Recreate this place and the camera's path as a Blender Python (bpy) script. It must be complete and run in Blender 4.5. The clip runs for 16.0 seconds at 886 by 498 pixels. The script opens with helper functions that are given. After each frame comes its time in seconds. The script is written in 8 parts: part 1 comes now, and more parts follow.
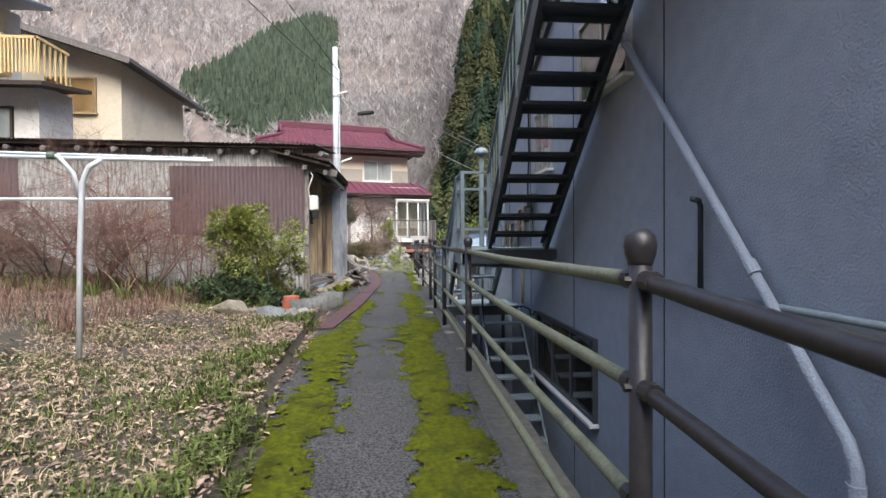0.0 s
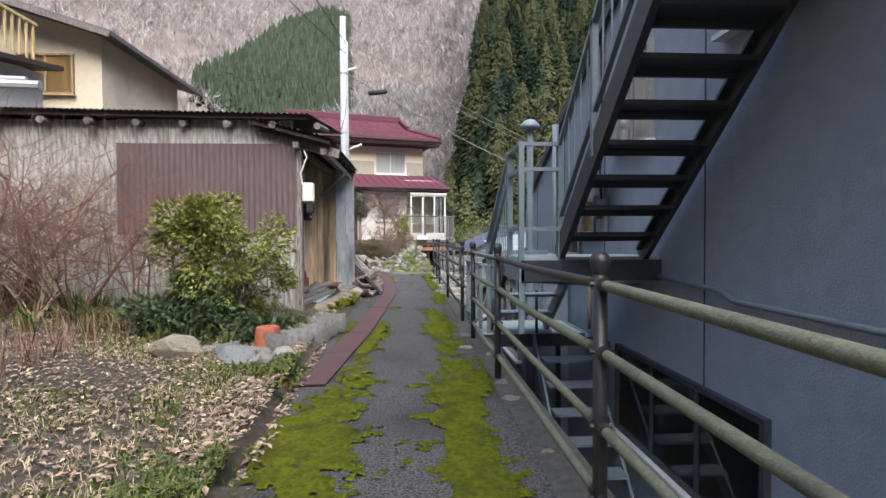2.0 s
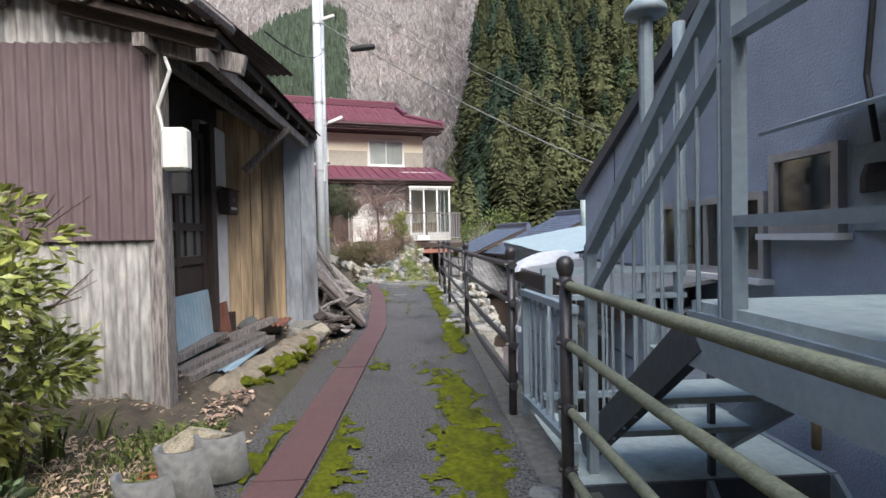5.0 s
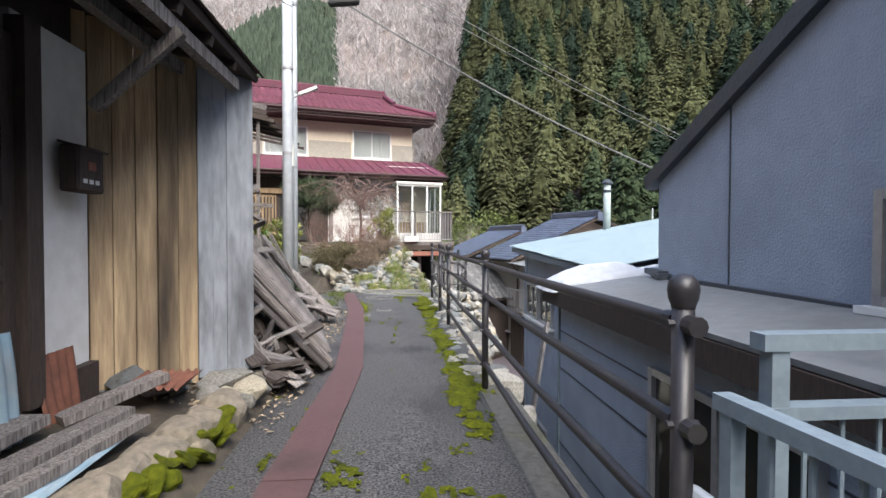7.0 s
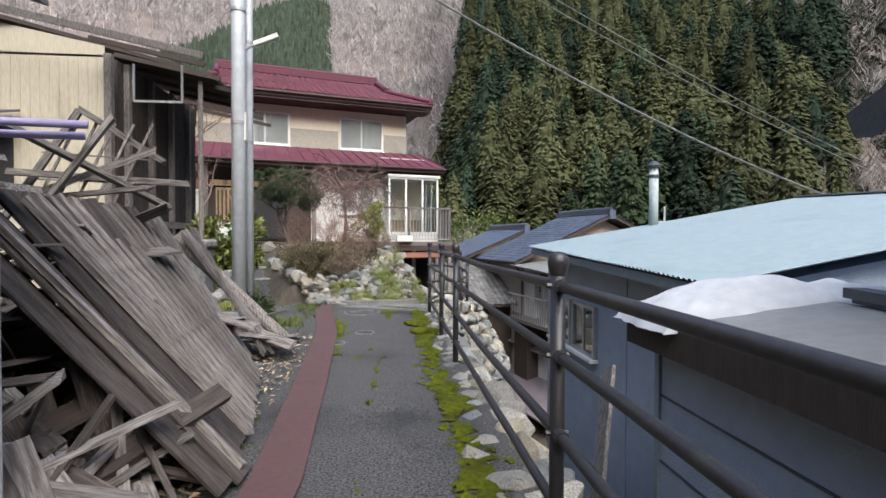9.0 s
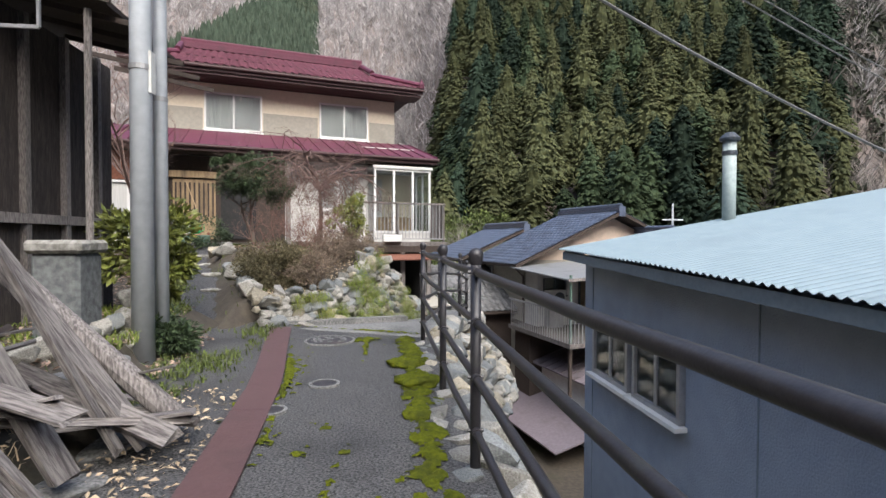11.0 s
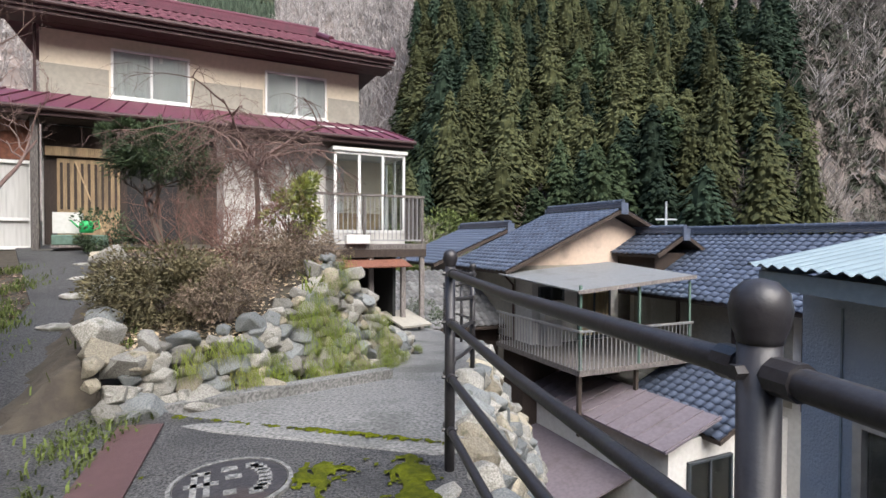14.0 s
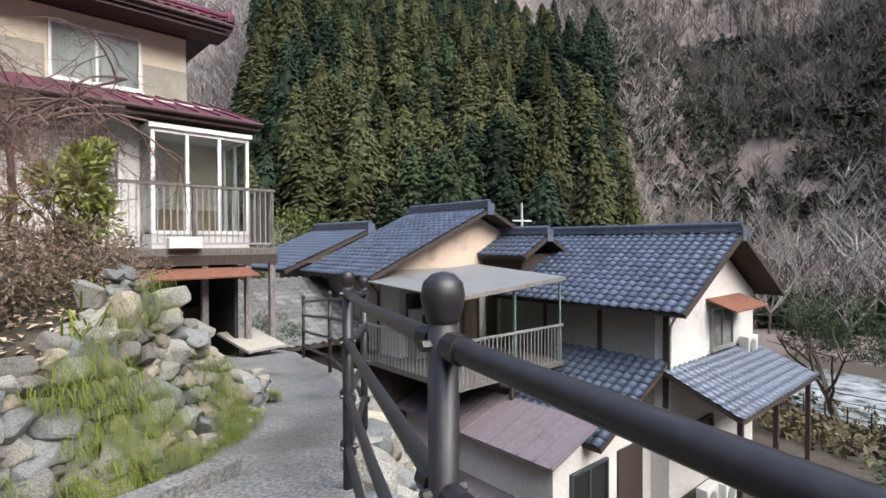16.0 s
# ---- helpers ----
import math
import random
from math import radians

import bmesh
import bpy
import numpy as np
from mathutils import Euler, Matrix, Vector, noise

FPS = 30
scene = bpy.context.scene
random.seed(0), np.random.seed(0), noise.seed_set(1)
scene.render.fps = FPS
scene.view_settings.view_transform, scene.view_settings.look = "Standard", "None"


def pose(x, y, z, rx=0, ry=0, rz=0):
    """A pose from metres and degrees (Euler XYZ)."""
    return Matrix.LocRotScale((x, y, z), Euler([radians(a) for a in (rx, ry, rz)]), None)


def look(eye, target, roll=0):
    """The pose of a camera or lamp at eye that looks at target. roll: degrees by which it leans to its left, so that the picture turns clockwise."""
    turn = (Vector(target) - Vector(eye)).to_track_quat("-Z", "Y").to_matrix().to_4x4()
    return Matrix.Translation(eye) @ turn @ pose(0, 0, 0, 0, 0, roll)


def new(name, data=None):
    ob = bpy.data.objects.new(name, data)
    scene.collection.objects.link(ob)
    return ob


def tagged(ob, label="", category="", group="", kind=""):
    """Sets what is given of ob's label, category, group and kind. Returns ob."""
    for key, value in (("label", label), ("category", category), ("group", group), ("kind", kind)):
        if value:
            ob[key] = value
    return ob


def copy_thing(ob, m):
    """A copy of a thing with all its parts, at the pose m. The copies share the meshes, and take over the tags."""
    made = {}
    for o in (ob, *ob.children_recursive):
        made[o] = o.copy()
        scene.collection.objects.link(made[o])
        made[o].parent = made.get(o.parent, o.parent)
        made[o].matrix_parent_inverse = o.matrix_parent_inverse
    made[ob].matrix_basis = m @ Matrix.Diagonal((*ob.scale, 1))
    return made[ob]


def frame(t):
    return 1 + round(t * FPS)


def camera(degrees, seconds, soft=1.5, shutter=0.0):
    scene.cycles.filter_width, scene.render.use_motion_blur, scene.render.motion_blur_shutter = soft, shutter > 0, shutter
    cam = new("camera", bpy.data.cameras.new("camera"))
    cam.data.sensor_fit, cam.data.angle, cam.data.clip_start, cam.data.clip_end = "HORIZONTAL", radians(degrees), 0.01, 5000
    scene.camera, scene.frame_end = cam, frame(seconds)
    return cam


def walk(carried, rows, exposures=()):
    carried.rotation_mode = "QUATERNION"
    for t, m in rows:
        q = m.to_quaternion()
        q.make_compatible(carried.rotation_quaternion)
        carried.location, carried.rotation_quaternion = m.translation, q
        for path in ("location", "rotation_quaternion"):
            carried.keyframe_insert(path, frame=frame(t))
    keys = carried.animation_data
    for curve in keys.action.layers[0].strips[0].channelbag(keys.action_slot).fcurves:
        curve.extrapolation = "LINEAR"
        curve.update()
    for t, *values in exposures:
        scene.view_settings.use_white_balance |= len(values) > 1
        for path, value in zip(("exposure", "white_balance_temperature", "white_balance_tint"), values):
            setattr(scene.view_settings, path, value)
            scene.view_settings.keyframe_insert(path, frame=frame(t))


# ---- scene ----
cam = camera(81.5, 16.0)
PATH = [
    (0, (0.407, 2.756, 1.117), (0.576, 4.748, 1.09), -0.4),
    (0.5, (0.318, 3.373, 1.156), (0.466, 5.368, 1.127), -0.2),
    (1, (0.332, 3.978, 1.175), (0.46, 5.973, 1.137), -0.4),
    (1.5, (0.288, 4.629, 1.204), (0.406, 6.625, 1.162), -0.4),
    (2, (0.263, 5.2, 1.219), (0.385, 7.196, 1.176), -0.3),
    (2.5, (0.235, 5.81, 1.246), (0.36, 7.806, 1.201), -0.4),
    (3, (0.265, 6.423, 1.245), (0.387, 8.419, 1.2), -0.3),
    (3.5, (0.265, 7.102, 1.254), (0.379, 9.098, 1.209), -0.4),
    (4, (0.298, 7.739, 1.268), (0.413, 9.735, 1.223), -0.6),
    (4.2, (0.317, 8.033, 1.273), (0.424, 10.03, 1.225), -1.0),
    (6.3, (0.268, 10.563, 1.268), (0.433, 12.555, 1.223), -0.1),
    (6.5, (0.251, 10.798, 1.276), (0.424, 12.79, 1.231), 0.2),
    (7, (0.261, 11.389, 1.285), (0.437, 13.38, 1.242), 0.1),
    (7.5, (0.331, 12.042, 1.264), (0.516, 14.033, 1.22), 0.0),
    (8, (0.336, 12.598, 1.257), (0.525, 14.589, 1.214), 0.0),
    (8.5, (0.378, 13.183, 1.246), (0.572, 15.173, 1.205), 0.1),
    (9, (0.377, 13.792, 1.24), (0.573, 15.782, 1.2), 0.2),
    (9.5, (0.407, 14.35, 1.236), (0.62, 16.338, 1.195), 0.0),
    (12, (0.529, 17.381, 1.27), (0.782, 19.364, 1.227), 0.2),
    (12.5, (0.529, 17.988, 1.292), (0.798, 19.969, 1.246), 0.1),
    (13, (0.477, 18.55, 1.282), (0.753, 20.531, 1.239), 0.2),
    (13.5, (0.491, 19.107, 1.267), (0.811, 21.081, 1.224), 0.1),
    (14, (0.426, 19.682, 1.247), (0.813, 21.644, 1.21), 0.2),
    (14.5, (0.459, 20.176, 1.258), (0.934, 22.119, 1.218), 0.2),
    (15, (0.466, 20.673, 1.263), (0.978, 22.606, 1.22), 0.2),
    (15.5, (0.493, 21.147, 1.248), (1.192, 23.021, 1.21), -0.0),
    (16, (0.571, 21.579, 1.248), (1.507, 23.346, 1.219), -0.2),
]
walk(cam, [(t, look(eye, aim, roll)) for t, eye, aim, roll in PATH], ((0, 1.53, 6250, 10), (2, 1.5, 6250, 10), (4, 1.5, 6250, 10), (7, 1.72, 6250, 10), (8.5, 1.42, 6250, 10), (9.5, 1.28, 6250, 10), (12.5, 1.43, 6250, 10), (16, 1.4, 6250, 10)))

# ---- world and sun: a bright overcast winter day ----
world = bpy.data.worlds.new("world")
scene.world = world
world.use_nodes = True
wn = world.node_tree.nodes
sky = wn.new("ShaderNodeTexSky")
sky.sky_type = "NISHITA"
sky.sun_disc = False
SUN_EL, SUN_AZ = radians(46), radians(165)
sky.sun_elevation, sky.sun_rotation = SUN_EL, SUN_AZ
sky.dust_density, sky.air_density = 3.0, 1.0
wn["Background"].inputs["Strength"].default_value = 0.15
world.node_tree.links.new(sky.outputs[0], wn["Background"].inputs["Color"])
sun = new("sun", bpy.data.lights.new("sun", "SUN"))
sun.data.energy, sun.data.angle, sun.data.color = 2.4, radians(60), (1.0, 0.96, 0.9)
sun.matrix_basis = look((math.sin(SUN_AZ) * math.cos(SUN_EL) * 50, math.cos(SUN_AZ) * math.cos(SUN_EL) * 50, 50 * math.sin(SUN_EL)), (0, 0, 0))

# ---- materials ----
R = random.Random(7)


def mat(name, c1, c2=None, c3=None, rough=0.8, metal=0.0, s1=1.2, s2=14.0, bump=0.15, bs=40.0, spec=0.3, stretch=(1, 1, 1), vary=0.0, island=False, stain=0.5, trans=0.0, coord="Object"):
    m = bpy.data.materials.new(name)
    m.use_nodes = True
    nt, L = m.node_tree, m.node_tree.links
    p = nt.nodes["Principled BSDF"]
    p.inputs["Roughness"].default_value = rough
    p.inputs["Metallic"].default_value = metal
    p.inputs["Specular IOR Level"].default_value = spec
    p.inputs["Transmission Weight"].default_value = trans
    c2 = c2 or tuple(v * 0.75 for v in c1)
    c3 = c3 or tuple(v * 0.55 for v in c1)
    tc = nt.nodes.new("ShaderNodeTexCoord")
    mp = nt.nodes.new("ShaderNodeMapping")
    mp.inputs["Scale"].default_value = stretch
    L.new(tc.outputs[coord], mp.inputs["Vector"])

    def nz(scale, detail=6.0):
        n = nt.nodes.new("ShaderNodeTexNoise")
        n.inputs["Scale"].default_value, n.inputs["Detail"].default_value = scale, detail
        L.new(mp.outputs[0], n.inputs["Vector"])
        return n

    def mix(fac, a, b):
        x = nt.nodes.new("ShaderNodeMix")
        x.data_type = "RGBA"
        for sock, v in ((x.inputs[0], fac), (x.inputs[6], a), (x.inputs[7], b)):
            if hasattr(v, "is_output"):
                L.new(v, sock)
            else:
                sock.default_value = v if isinstance(v, float) else (*v, 1)
        return x.outputs[2]

    def ramp(sock, lo, hi):
        r = nt.nodes.new("ShaderNodeMapRange")
        r.inputs[1].default_value, r.inputs[2].default_value = lo, hi
        L.new(sock, r.inputs[0])
        return r.outputs[0]

    col = mix(ramp(nz(s2).outputs[0], 0.35, 0.65), c1, c2)
    col = mix(ramp(nz(s1).outputs[0], 0.72 - 0.3 * stain, 0.8), col, c3)
    if vary or island:
        if island:
            rnd = nt.nodes.new("ShaderNodeNewGeometry").outputs["Random Per Island"]
        else:
            rnd = nt.nodes.new("ShaderNodeObjectInfo").outputs["Random"]
        hs = nt.nodes.new("ShaderNodeHueSaturation")
        mr = nt.nodes.new("ShaderNodeMapRange")
        mr.inputs[3].default_value, mr.inputs[4].default_value = 1 - vary, 1 + vary
        L.new(rnd, mr.inputs[0])
        L.new(mr.outputs[0], hs.inputs["Value"])
        L.new(col, hs.inputs["Color"])
        col = hs.outputs[0]
    L.new(col, p.inputs["Base Color"])
    if bump:
        b = nt.nodes.new("ShaderNodeBump")
        b.inputs["Strength"].default_value, b.inputs["Distance"].default_value = bump, 0.02
        L.new(nz(bs).outputs[0], b.inputs["Height"])
        L.new(b.outputs[0], p.inputs["Normal"])
    return m


def glass_mat(name, tint=(0.9, 0.95, 0.95), rough=0.02):
    m = bpy.data.materials.new(name)
    m.use_nodes = True
    nt = m.node_tree
    p = nt.nodes["Principled BSDF"]
    p.inputs["Base Color"].default_value = (*tint, 1)
    p.inputs["Roughness"].default_value = rough
    p.inputs["Transmission Weight"].default_value = 1.0
    p.inputs["IOR"].default_value = 1.45
    return m


M = {}
M["soil"] = mat("soil", (0.075, 0.063, 0.046), (0.05, 0.042, 0.033), (0.04, 0.045, 0.02), rough=0.95, s1=0.5, s2=9, bump=0.6, bs=25)
M["asphalt"] = mat("asphalt", (0.012, 0.012, 0.013), (0.125, 0.122, 0.118), (0.016, 0.016, 0.017), rough=0.75, s1=0.9, s2=70, stain=0.6, bump=1.0, bs=75, spec=0.4)
M["concrete"] = mat("concrete", (0.24, 0.236, 0.225), (0.10, 0.10, 0.095), (0.065, 0.067, 0.06), rough=0.9, stain=0.7, s1=1.1, s2=42, bump=0.6, bs=60)
M["moss"] = mat("moss", (0.135, 0.15, 0.010), (0.075, 0.09, 0.008), (0.035, 0.04, 0.012), rough=1.0, s1=5, s2=30, stain=0.8, bump=1.0, bs=160, spec=0.1)
M["stone"] = mat("stone", (0.33, 0.32, 0.285), (0.16, 0.15, 0.13), (0.06, 0.065, 0.03), rough=0.9, s1=2.5, s2=16, bump=0.7, bs=22, vary=0.35)
M["stone_warm"] = mat("stone_warm", (0.36, 0.32, 0.24), (0.20, 0.18, 0.14), (0.07, 0.075, 0.03), rough=0.9, s1=2.5, s2=16, bump=0.7, bs=22, vary=0.35)
M["stone_blue"] = mat("stone_blue", (0.215, 0.226, 0.22), (0.115, 0.122, 0.122), (0.05, 0.055, 0.03), rough=0.85, s1=2.5, s2=16, bump=0.5, bs=25, vary=0.3)
M["red_plate"] = mat("red_plate", (0.095, 0.052, 0.05), (0.078, 0.042, 0.04), (0.05, 0.032, 0.03), rough=0.6, s1=2.2, s2=30, bump=0.2, bs=150, spec=0.4)
M["concrete_dark"] = mat("concrete_dark", (0.10, 0.098, 0.09), (0.065, 0.064, 0.058), (0.06, 0.068, 0.025), rough=0.9, s1=1.8, s2=18, bump=0.5, bs=60)
M["iron"] = mat("iron", (0.06, 0.055, 0.055), (0.04, 0.038, 0.04), (0.09, 0.055, 0.04), rough=0.6, metal=0.3, s2=40, bump=0.25)
M["rail_green"] = mat("rail_green", (0.17, 0.18, 0.12), (0.115, 0.125, 0.085), (0.05, 0.05, 0.045), rough=0.6, s1=5, s2=60, bump=0.25, bs=130, spec=0.4)
M["rail_dark"] = mat("rail_dark", (0.028, 0.026, 0.028), (0.02, 0.018, 0.02), (0.042, 0.044, 0.034), rough=0.42, s1=6, s2=50, bump=0.06, bs=120, spec=0.5)
M["blue_wall"] = mat("blue_wall", (0.30, 0.345, 0.41), (0.268, 0.312, 0.375), (0.185, 0.215, 0.26), rough=0.7, s1=0.7, s2=6, bump=0.5, bs=60, spec=0.35)
M["blue_trim"] = mat("blue_trim", (0.20, 0.25, 0.28), (0.17, 0.21, 0.24), (0.1, 0.12, 0.13), rough=0.5, s1=3, s2=30, bump=0.1)
M["stair_dark"] = mat("stair_dark", (0.045, 0.055, 0.065), (0.035, 0.042, 0.05), (0.07, 0.06, 0.05), rough=0.5, s1=4, s2=30, bump=0.15, spec=0.5)
M["deck_pale"] = mat("deck_pale", (0.36, 0.42, 0.41), (0.29, 0.35, 0.34), (0.16, 0.19, 0.17), rough=0.7, s1=3, s2=20, bump=0.2)
M["pale_roof"] = mat("pale_roof", (0.205, 0.262, 0.285), (0.18, 0.235, 0.258), (0.14, 0.178, 0.195), rough=0.5, s1=0.8, s2=8, bump=0.05)
M["lean_roof"] = mat("lean_roof", (0.20, 0.205, 0.205), (0.165, 0.17, 0.17), (0.11, 0.11, 0.10), rough=0.5, s1=1.2, s2=12, bump=0.1)
M["snow"] = mat("snow", (0.44, 0.455, 0.47), (0.37, 0.39, 0.41), (0.30, 0.32, 0.34), rough=0.9, s1=2, s2=10, bump=0.5, bs=12, stain=0.1)
M["tin"] = mat("tin", (0.46, 0.45, 0.43), (0.22, 0.215, 0.205), (0.12, 0.09, 0.075), rough=0.6, metal=0.2, s1=1.6, s2=9, bump=0.15, stretch=(3, 3, 0.6))
M["tin_brown"] = mat("tin_brown", (0.125, 0.09, 0.095), (0.10, 0.072, 0.076), (0.075, 0.06, 0.062), rough=0.65, s1=1.5, s2=8, bump=0.12, stretch=(3, 3, 0.5))
M["wood_grey"] = mat("wood_grey", (0.25, 0.228, 0.21), (0.09, 0.079, 0.074), (0.065, 0.055, 0.052), rough=0.9, s1=2.5, s2=9, bump=0.6, bs=18, stretch=(9, 9, 1.0), vary=0.35)
M["wood_panel"] = mat("wood_panel", (0.10, 0.083, 0.073), (0.048, 0.039, 0.035), (0.028, 0.026, 0.022), rough=0.9, s1=1.6, s2=7, stain=0.9, bump=0.7, bs=16, stretch=(8, 8, 0.9), vary=0.3)
M["wood_warm"] = mat("wood_warm", (0.42, 0.31, 0.18), (0.33, 0.235, 0.14), (0.06, 0.05, 0.042), rough=0.8, s1=0.75, s2=6, stain=0.75, bump=0.35, bs=16, stretch=(9, 9, 0.8), vary=0.2)
M["plank_stained"] = mat("plank_stained", (0.52, 0.39, 0.235), (0.38, 0.275, 0.165), (0.035, 0.031, 0.028), rough=0.85, s1=0.62, s2=5, stain=1.0, bump=0.45, bs=14, stretch=(5, 5, 0.55), vary=0.22)
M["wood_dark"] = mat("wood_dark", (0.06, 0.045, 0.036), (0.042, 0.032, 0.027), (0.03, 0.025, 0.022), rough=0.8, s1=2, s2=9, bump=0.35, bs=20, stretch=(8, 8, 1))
M["sheet_grey"] = mat("sheet_grey", (0.30, 0.322, 0.348), (0.225, 0.24, 0.258), (0.06, 0.06, 0.063), rough=0.6, metal=0.1, s1=1.0, s2=8, stain=0.7, bump=0.1, stretch=(3, 3, 0.7))
M["plaster_white"] = mat("plaster_white", (0.62, 0.61, 0.58), (0.55, 0.54, 0.51), (0.40, 0.38, 0.35), rough=0.9, s1=0.8, s2=9, bump=0.15)
M["plaster_cream"] = mat("plaster_cream", (0.62, 0.55, 0.43), (0.56, 0.50, 0.39), (0.42, 0.38, 0.31), rough=0.9, s1=0.7, s2=9, bump=0.15)
M["plaster_grey"] = mat("plaster_grey", (0.33, 0.31, 0.26), (0.28, 0.265, 0.23), (0.21, 0.2, 0.175), rough=0.9, s1=0.7, s2=9, bump=0.15)
M["plaster_yellow"] = mat("plaster_yellow", (0.60, 0.45, 0.22), (0.54, 0.40, 0.2), (0.4, 0.31, 0.18), rough=0.9, s1=0.7, s2=9, bump=0.1)
M["red_tile"] = mat("red_tile", (0.12, 0.032, 0.054), (0.088, 0.025, 0.04), (0.06, 0.027, 0.035), rough=0.6, s1=2, s2=20, bump=0.1, vary=0.15, spec=0.25)
M["blue_tile"] = mat("blue_tile", (0.09, 0.11, 0.155), (0.06, 0.074, 0.105), (0.035, 0.042, 0.055), rough=0.3, s1=2, s2=18, bump=0.12, vary=0.3, spec=0.5)
M["edging_grey"] = mat("edging_grey", (0.145, 0.147, 0.143), (0.095, 0.097, 0.095), (0.06, 0.065, 0.045), rough=0.85, s1=4, s2=22, bump=0.35, bs=45, vary=0.3)
M["grey_tile"] = mat("grey_tile", (0.15, 0.15, 0.15), (0.11, 0.11, 0.11), (0.07, 0.07, 0.07), rough=0.6, s1=2, s2=18, bump=0.12, vary=0.3)
M["brown_fascia"] = mat("brown_fascia", (0.065, 0.035, 0.035), (0.05, 0.028, 0.028), rough=0.6, s2=14, bump=0.1)
M["purple_tin"] = mat("purple_tin", (0.17, 0.145, 0.16), (0.135, 0.115, 0.125), (0.10, 0.085, 0.08), rough=0.5, s1=1.5, s2=10, bump=0.08)
M["white_frame"] = mat("white_frame", (0.70, 0.70, 0.68), (0.64, 0.64, 0.62), (0.5, 0.5, 0.48), rough=0.45, s2=12, bump=0.03)
M["alu"] = mat("alu", (0.42, 0.42, 0.42), (0.36, 0.36, 0.36), rough=0.4, metal=0.6, s2=20, bump=0.03)
M["curtain"] = mat("curtain", (0.52, 0.52, 0.50), (0.45, 0.45, 0.43), (0.36, 0.36, 0.35), rough=0.9, s1=2, s2=4, bump=0.0, stretch=(6, 6, 0.4))
# near-black colour stands for the shade inside unlit rooms and hollows
M["room_shade"] = mat("room_shade", (0.03, 0.03, 0.03), (0.022, 0.022, 0.022), rough=0.9, bump=0)
M["dusty_glass"] = mat("dusty_glass", (0.13, 0.125, 0.115), (0.09, 0.085, 0.08), (0.06, 0.055, 0.05), rough=0.35, s1=1.5, s2=7, bump=0.02, spec=0.5)
M["siding_cream"] = mat("siding_cream", (0.46, 0.42, 0.32), (0.39, 0.355, 0.275), (0.25, 0.22, 0.17), rough=0.7, s1=1.0, s2=8, bump=0.1, stretch=(3, 3, 0.6))
M["glass"] = glass_mat("glass")
M["steel"] = mat("steel", (0.50, 0.53, 0.55), (0.43, 0.46, 0.48), (0.33, 0.34, 0.35), rough=0.45, metal=0.1, s2=10, s1=1.5, bump=0.05)
M["cable_grey"] = mat("cable_grey", (0.17, 0.17, 0.165), (0.12, 0.12, 0.115), rough=0.6, s2=6, bump=0)
M["cable"] = mat("cable", (0.02, 0.02, 0.02), rough=0.6, bump=0)
M["terracotta"] = mat("terracotta", (0.33, 0.105, 0.058), (0.27, 0.085, 0.05), (0.17, 0.075, 0.05), rough=0.85, s1=3, s2=18, bump=0.15)
M["bark"] = mat("bark", (0.14, 0.11, 0.09), (0.10, 0.08, 0.065), (0.07, 0.06, 0.05), rough=0.95, s2=20, bump=0.6, bs=30, stretch=(4, 4, 1))
M["twig"] = mat("twig", (0.17, 0.115, 0.095), (0.13, 0.085, 0.075), rough=0.95, s2=8, bump=0)
# distant woods: mist is put into the colour, paler and greyer
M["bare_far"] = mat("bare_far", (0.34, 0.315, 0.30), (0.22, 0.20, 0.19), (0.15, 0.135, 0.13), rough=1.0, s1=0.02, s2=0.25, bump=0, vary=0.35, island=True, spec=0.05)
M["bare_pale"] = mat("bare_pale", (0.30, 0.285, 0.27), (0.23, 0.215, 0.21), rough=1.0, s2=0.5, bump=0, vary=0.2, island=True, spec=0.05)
# darker copy of the leafless woods, painting the shade of the slope across the valley
M["bare_shaded"] = mat("bare_shaded", (0.13, 0.118, 0.105), (0.085, 0.08, 0.07), (0.06, 0.065, 0.048), rough=1.0, s1=0.02, s2=0.25, bump=0, vary=0.35, island=True, spec=0.05)
M["slope"] = mat("slope", (0.17, 0.14, 0.125), (0.13, 0.11, 0.10), (0.095, 0.085, 0.075), rough=1.0, s1=0.03, s2=0.3, bump=0.4, bs=2, spec=0.05)
M["leaf"] = mat("leaf", (0.20, 0.215, 0.045), (0.13, 0.155, 0.035), (0.07, 0.09, 0.025), rough=0.42, s2=6, bump=0, vary=0.5, island=True, spec=0.45)
M["leaf_dark"] = mat("leaf_dark", (0.055, 0.08, 0.035), (0.038, 0.06, 0.028), rough=0.5, s2=6, bump=0, vary=0.5, island=True)
M["leaf_brown"] = mat("leaf_brown", (0.20, 0.15, 0.11), (0.135, 0.105, 0.075), (0.10, 0.095, 0.055), rough=0.9, s1=3, s2=8, bump=0, vary=0.4, island=True)
M["grass"] = mat("grass", (0.10, 0.125, 0.03), (0.07, 0.09, 0.022), rough=0.8, s2=4, bump=0, vary=0.5, island=True)
M["straw"] = mat("straw", (0.42, 0.34, 0.23), (0.30, 0.23, 0.15), (0.19, 0.13, 0.095), rough=0.95, s1=2, s2=6, bump=0, vary=0.5, island=True)
M["dead_stem"] = mat("dead_stem", (0.21, 0.125, 0.095), (0.14, 0.085, 0.065), (0.26, 0.19, 0.13), rough=0.95, s1=2, s2=6, bump=0, vary=0.4, island=True)
M["litter"] = mat("litter", (0.31, 0.23, 0.175), (0.22, 0.15, 0.115), (0.38, 0.315, 0.25), rough=0.95, s1=3, s2=8, bump=0, vary=0.55, island=True)
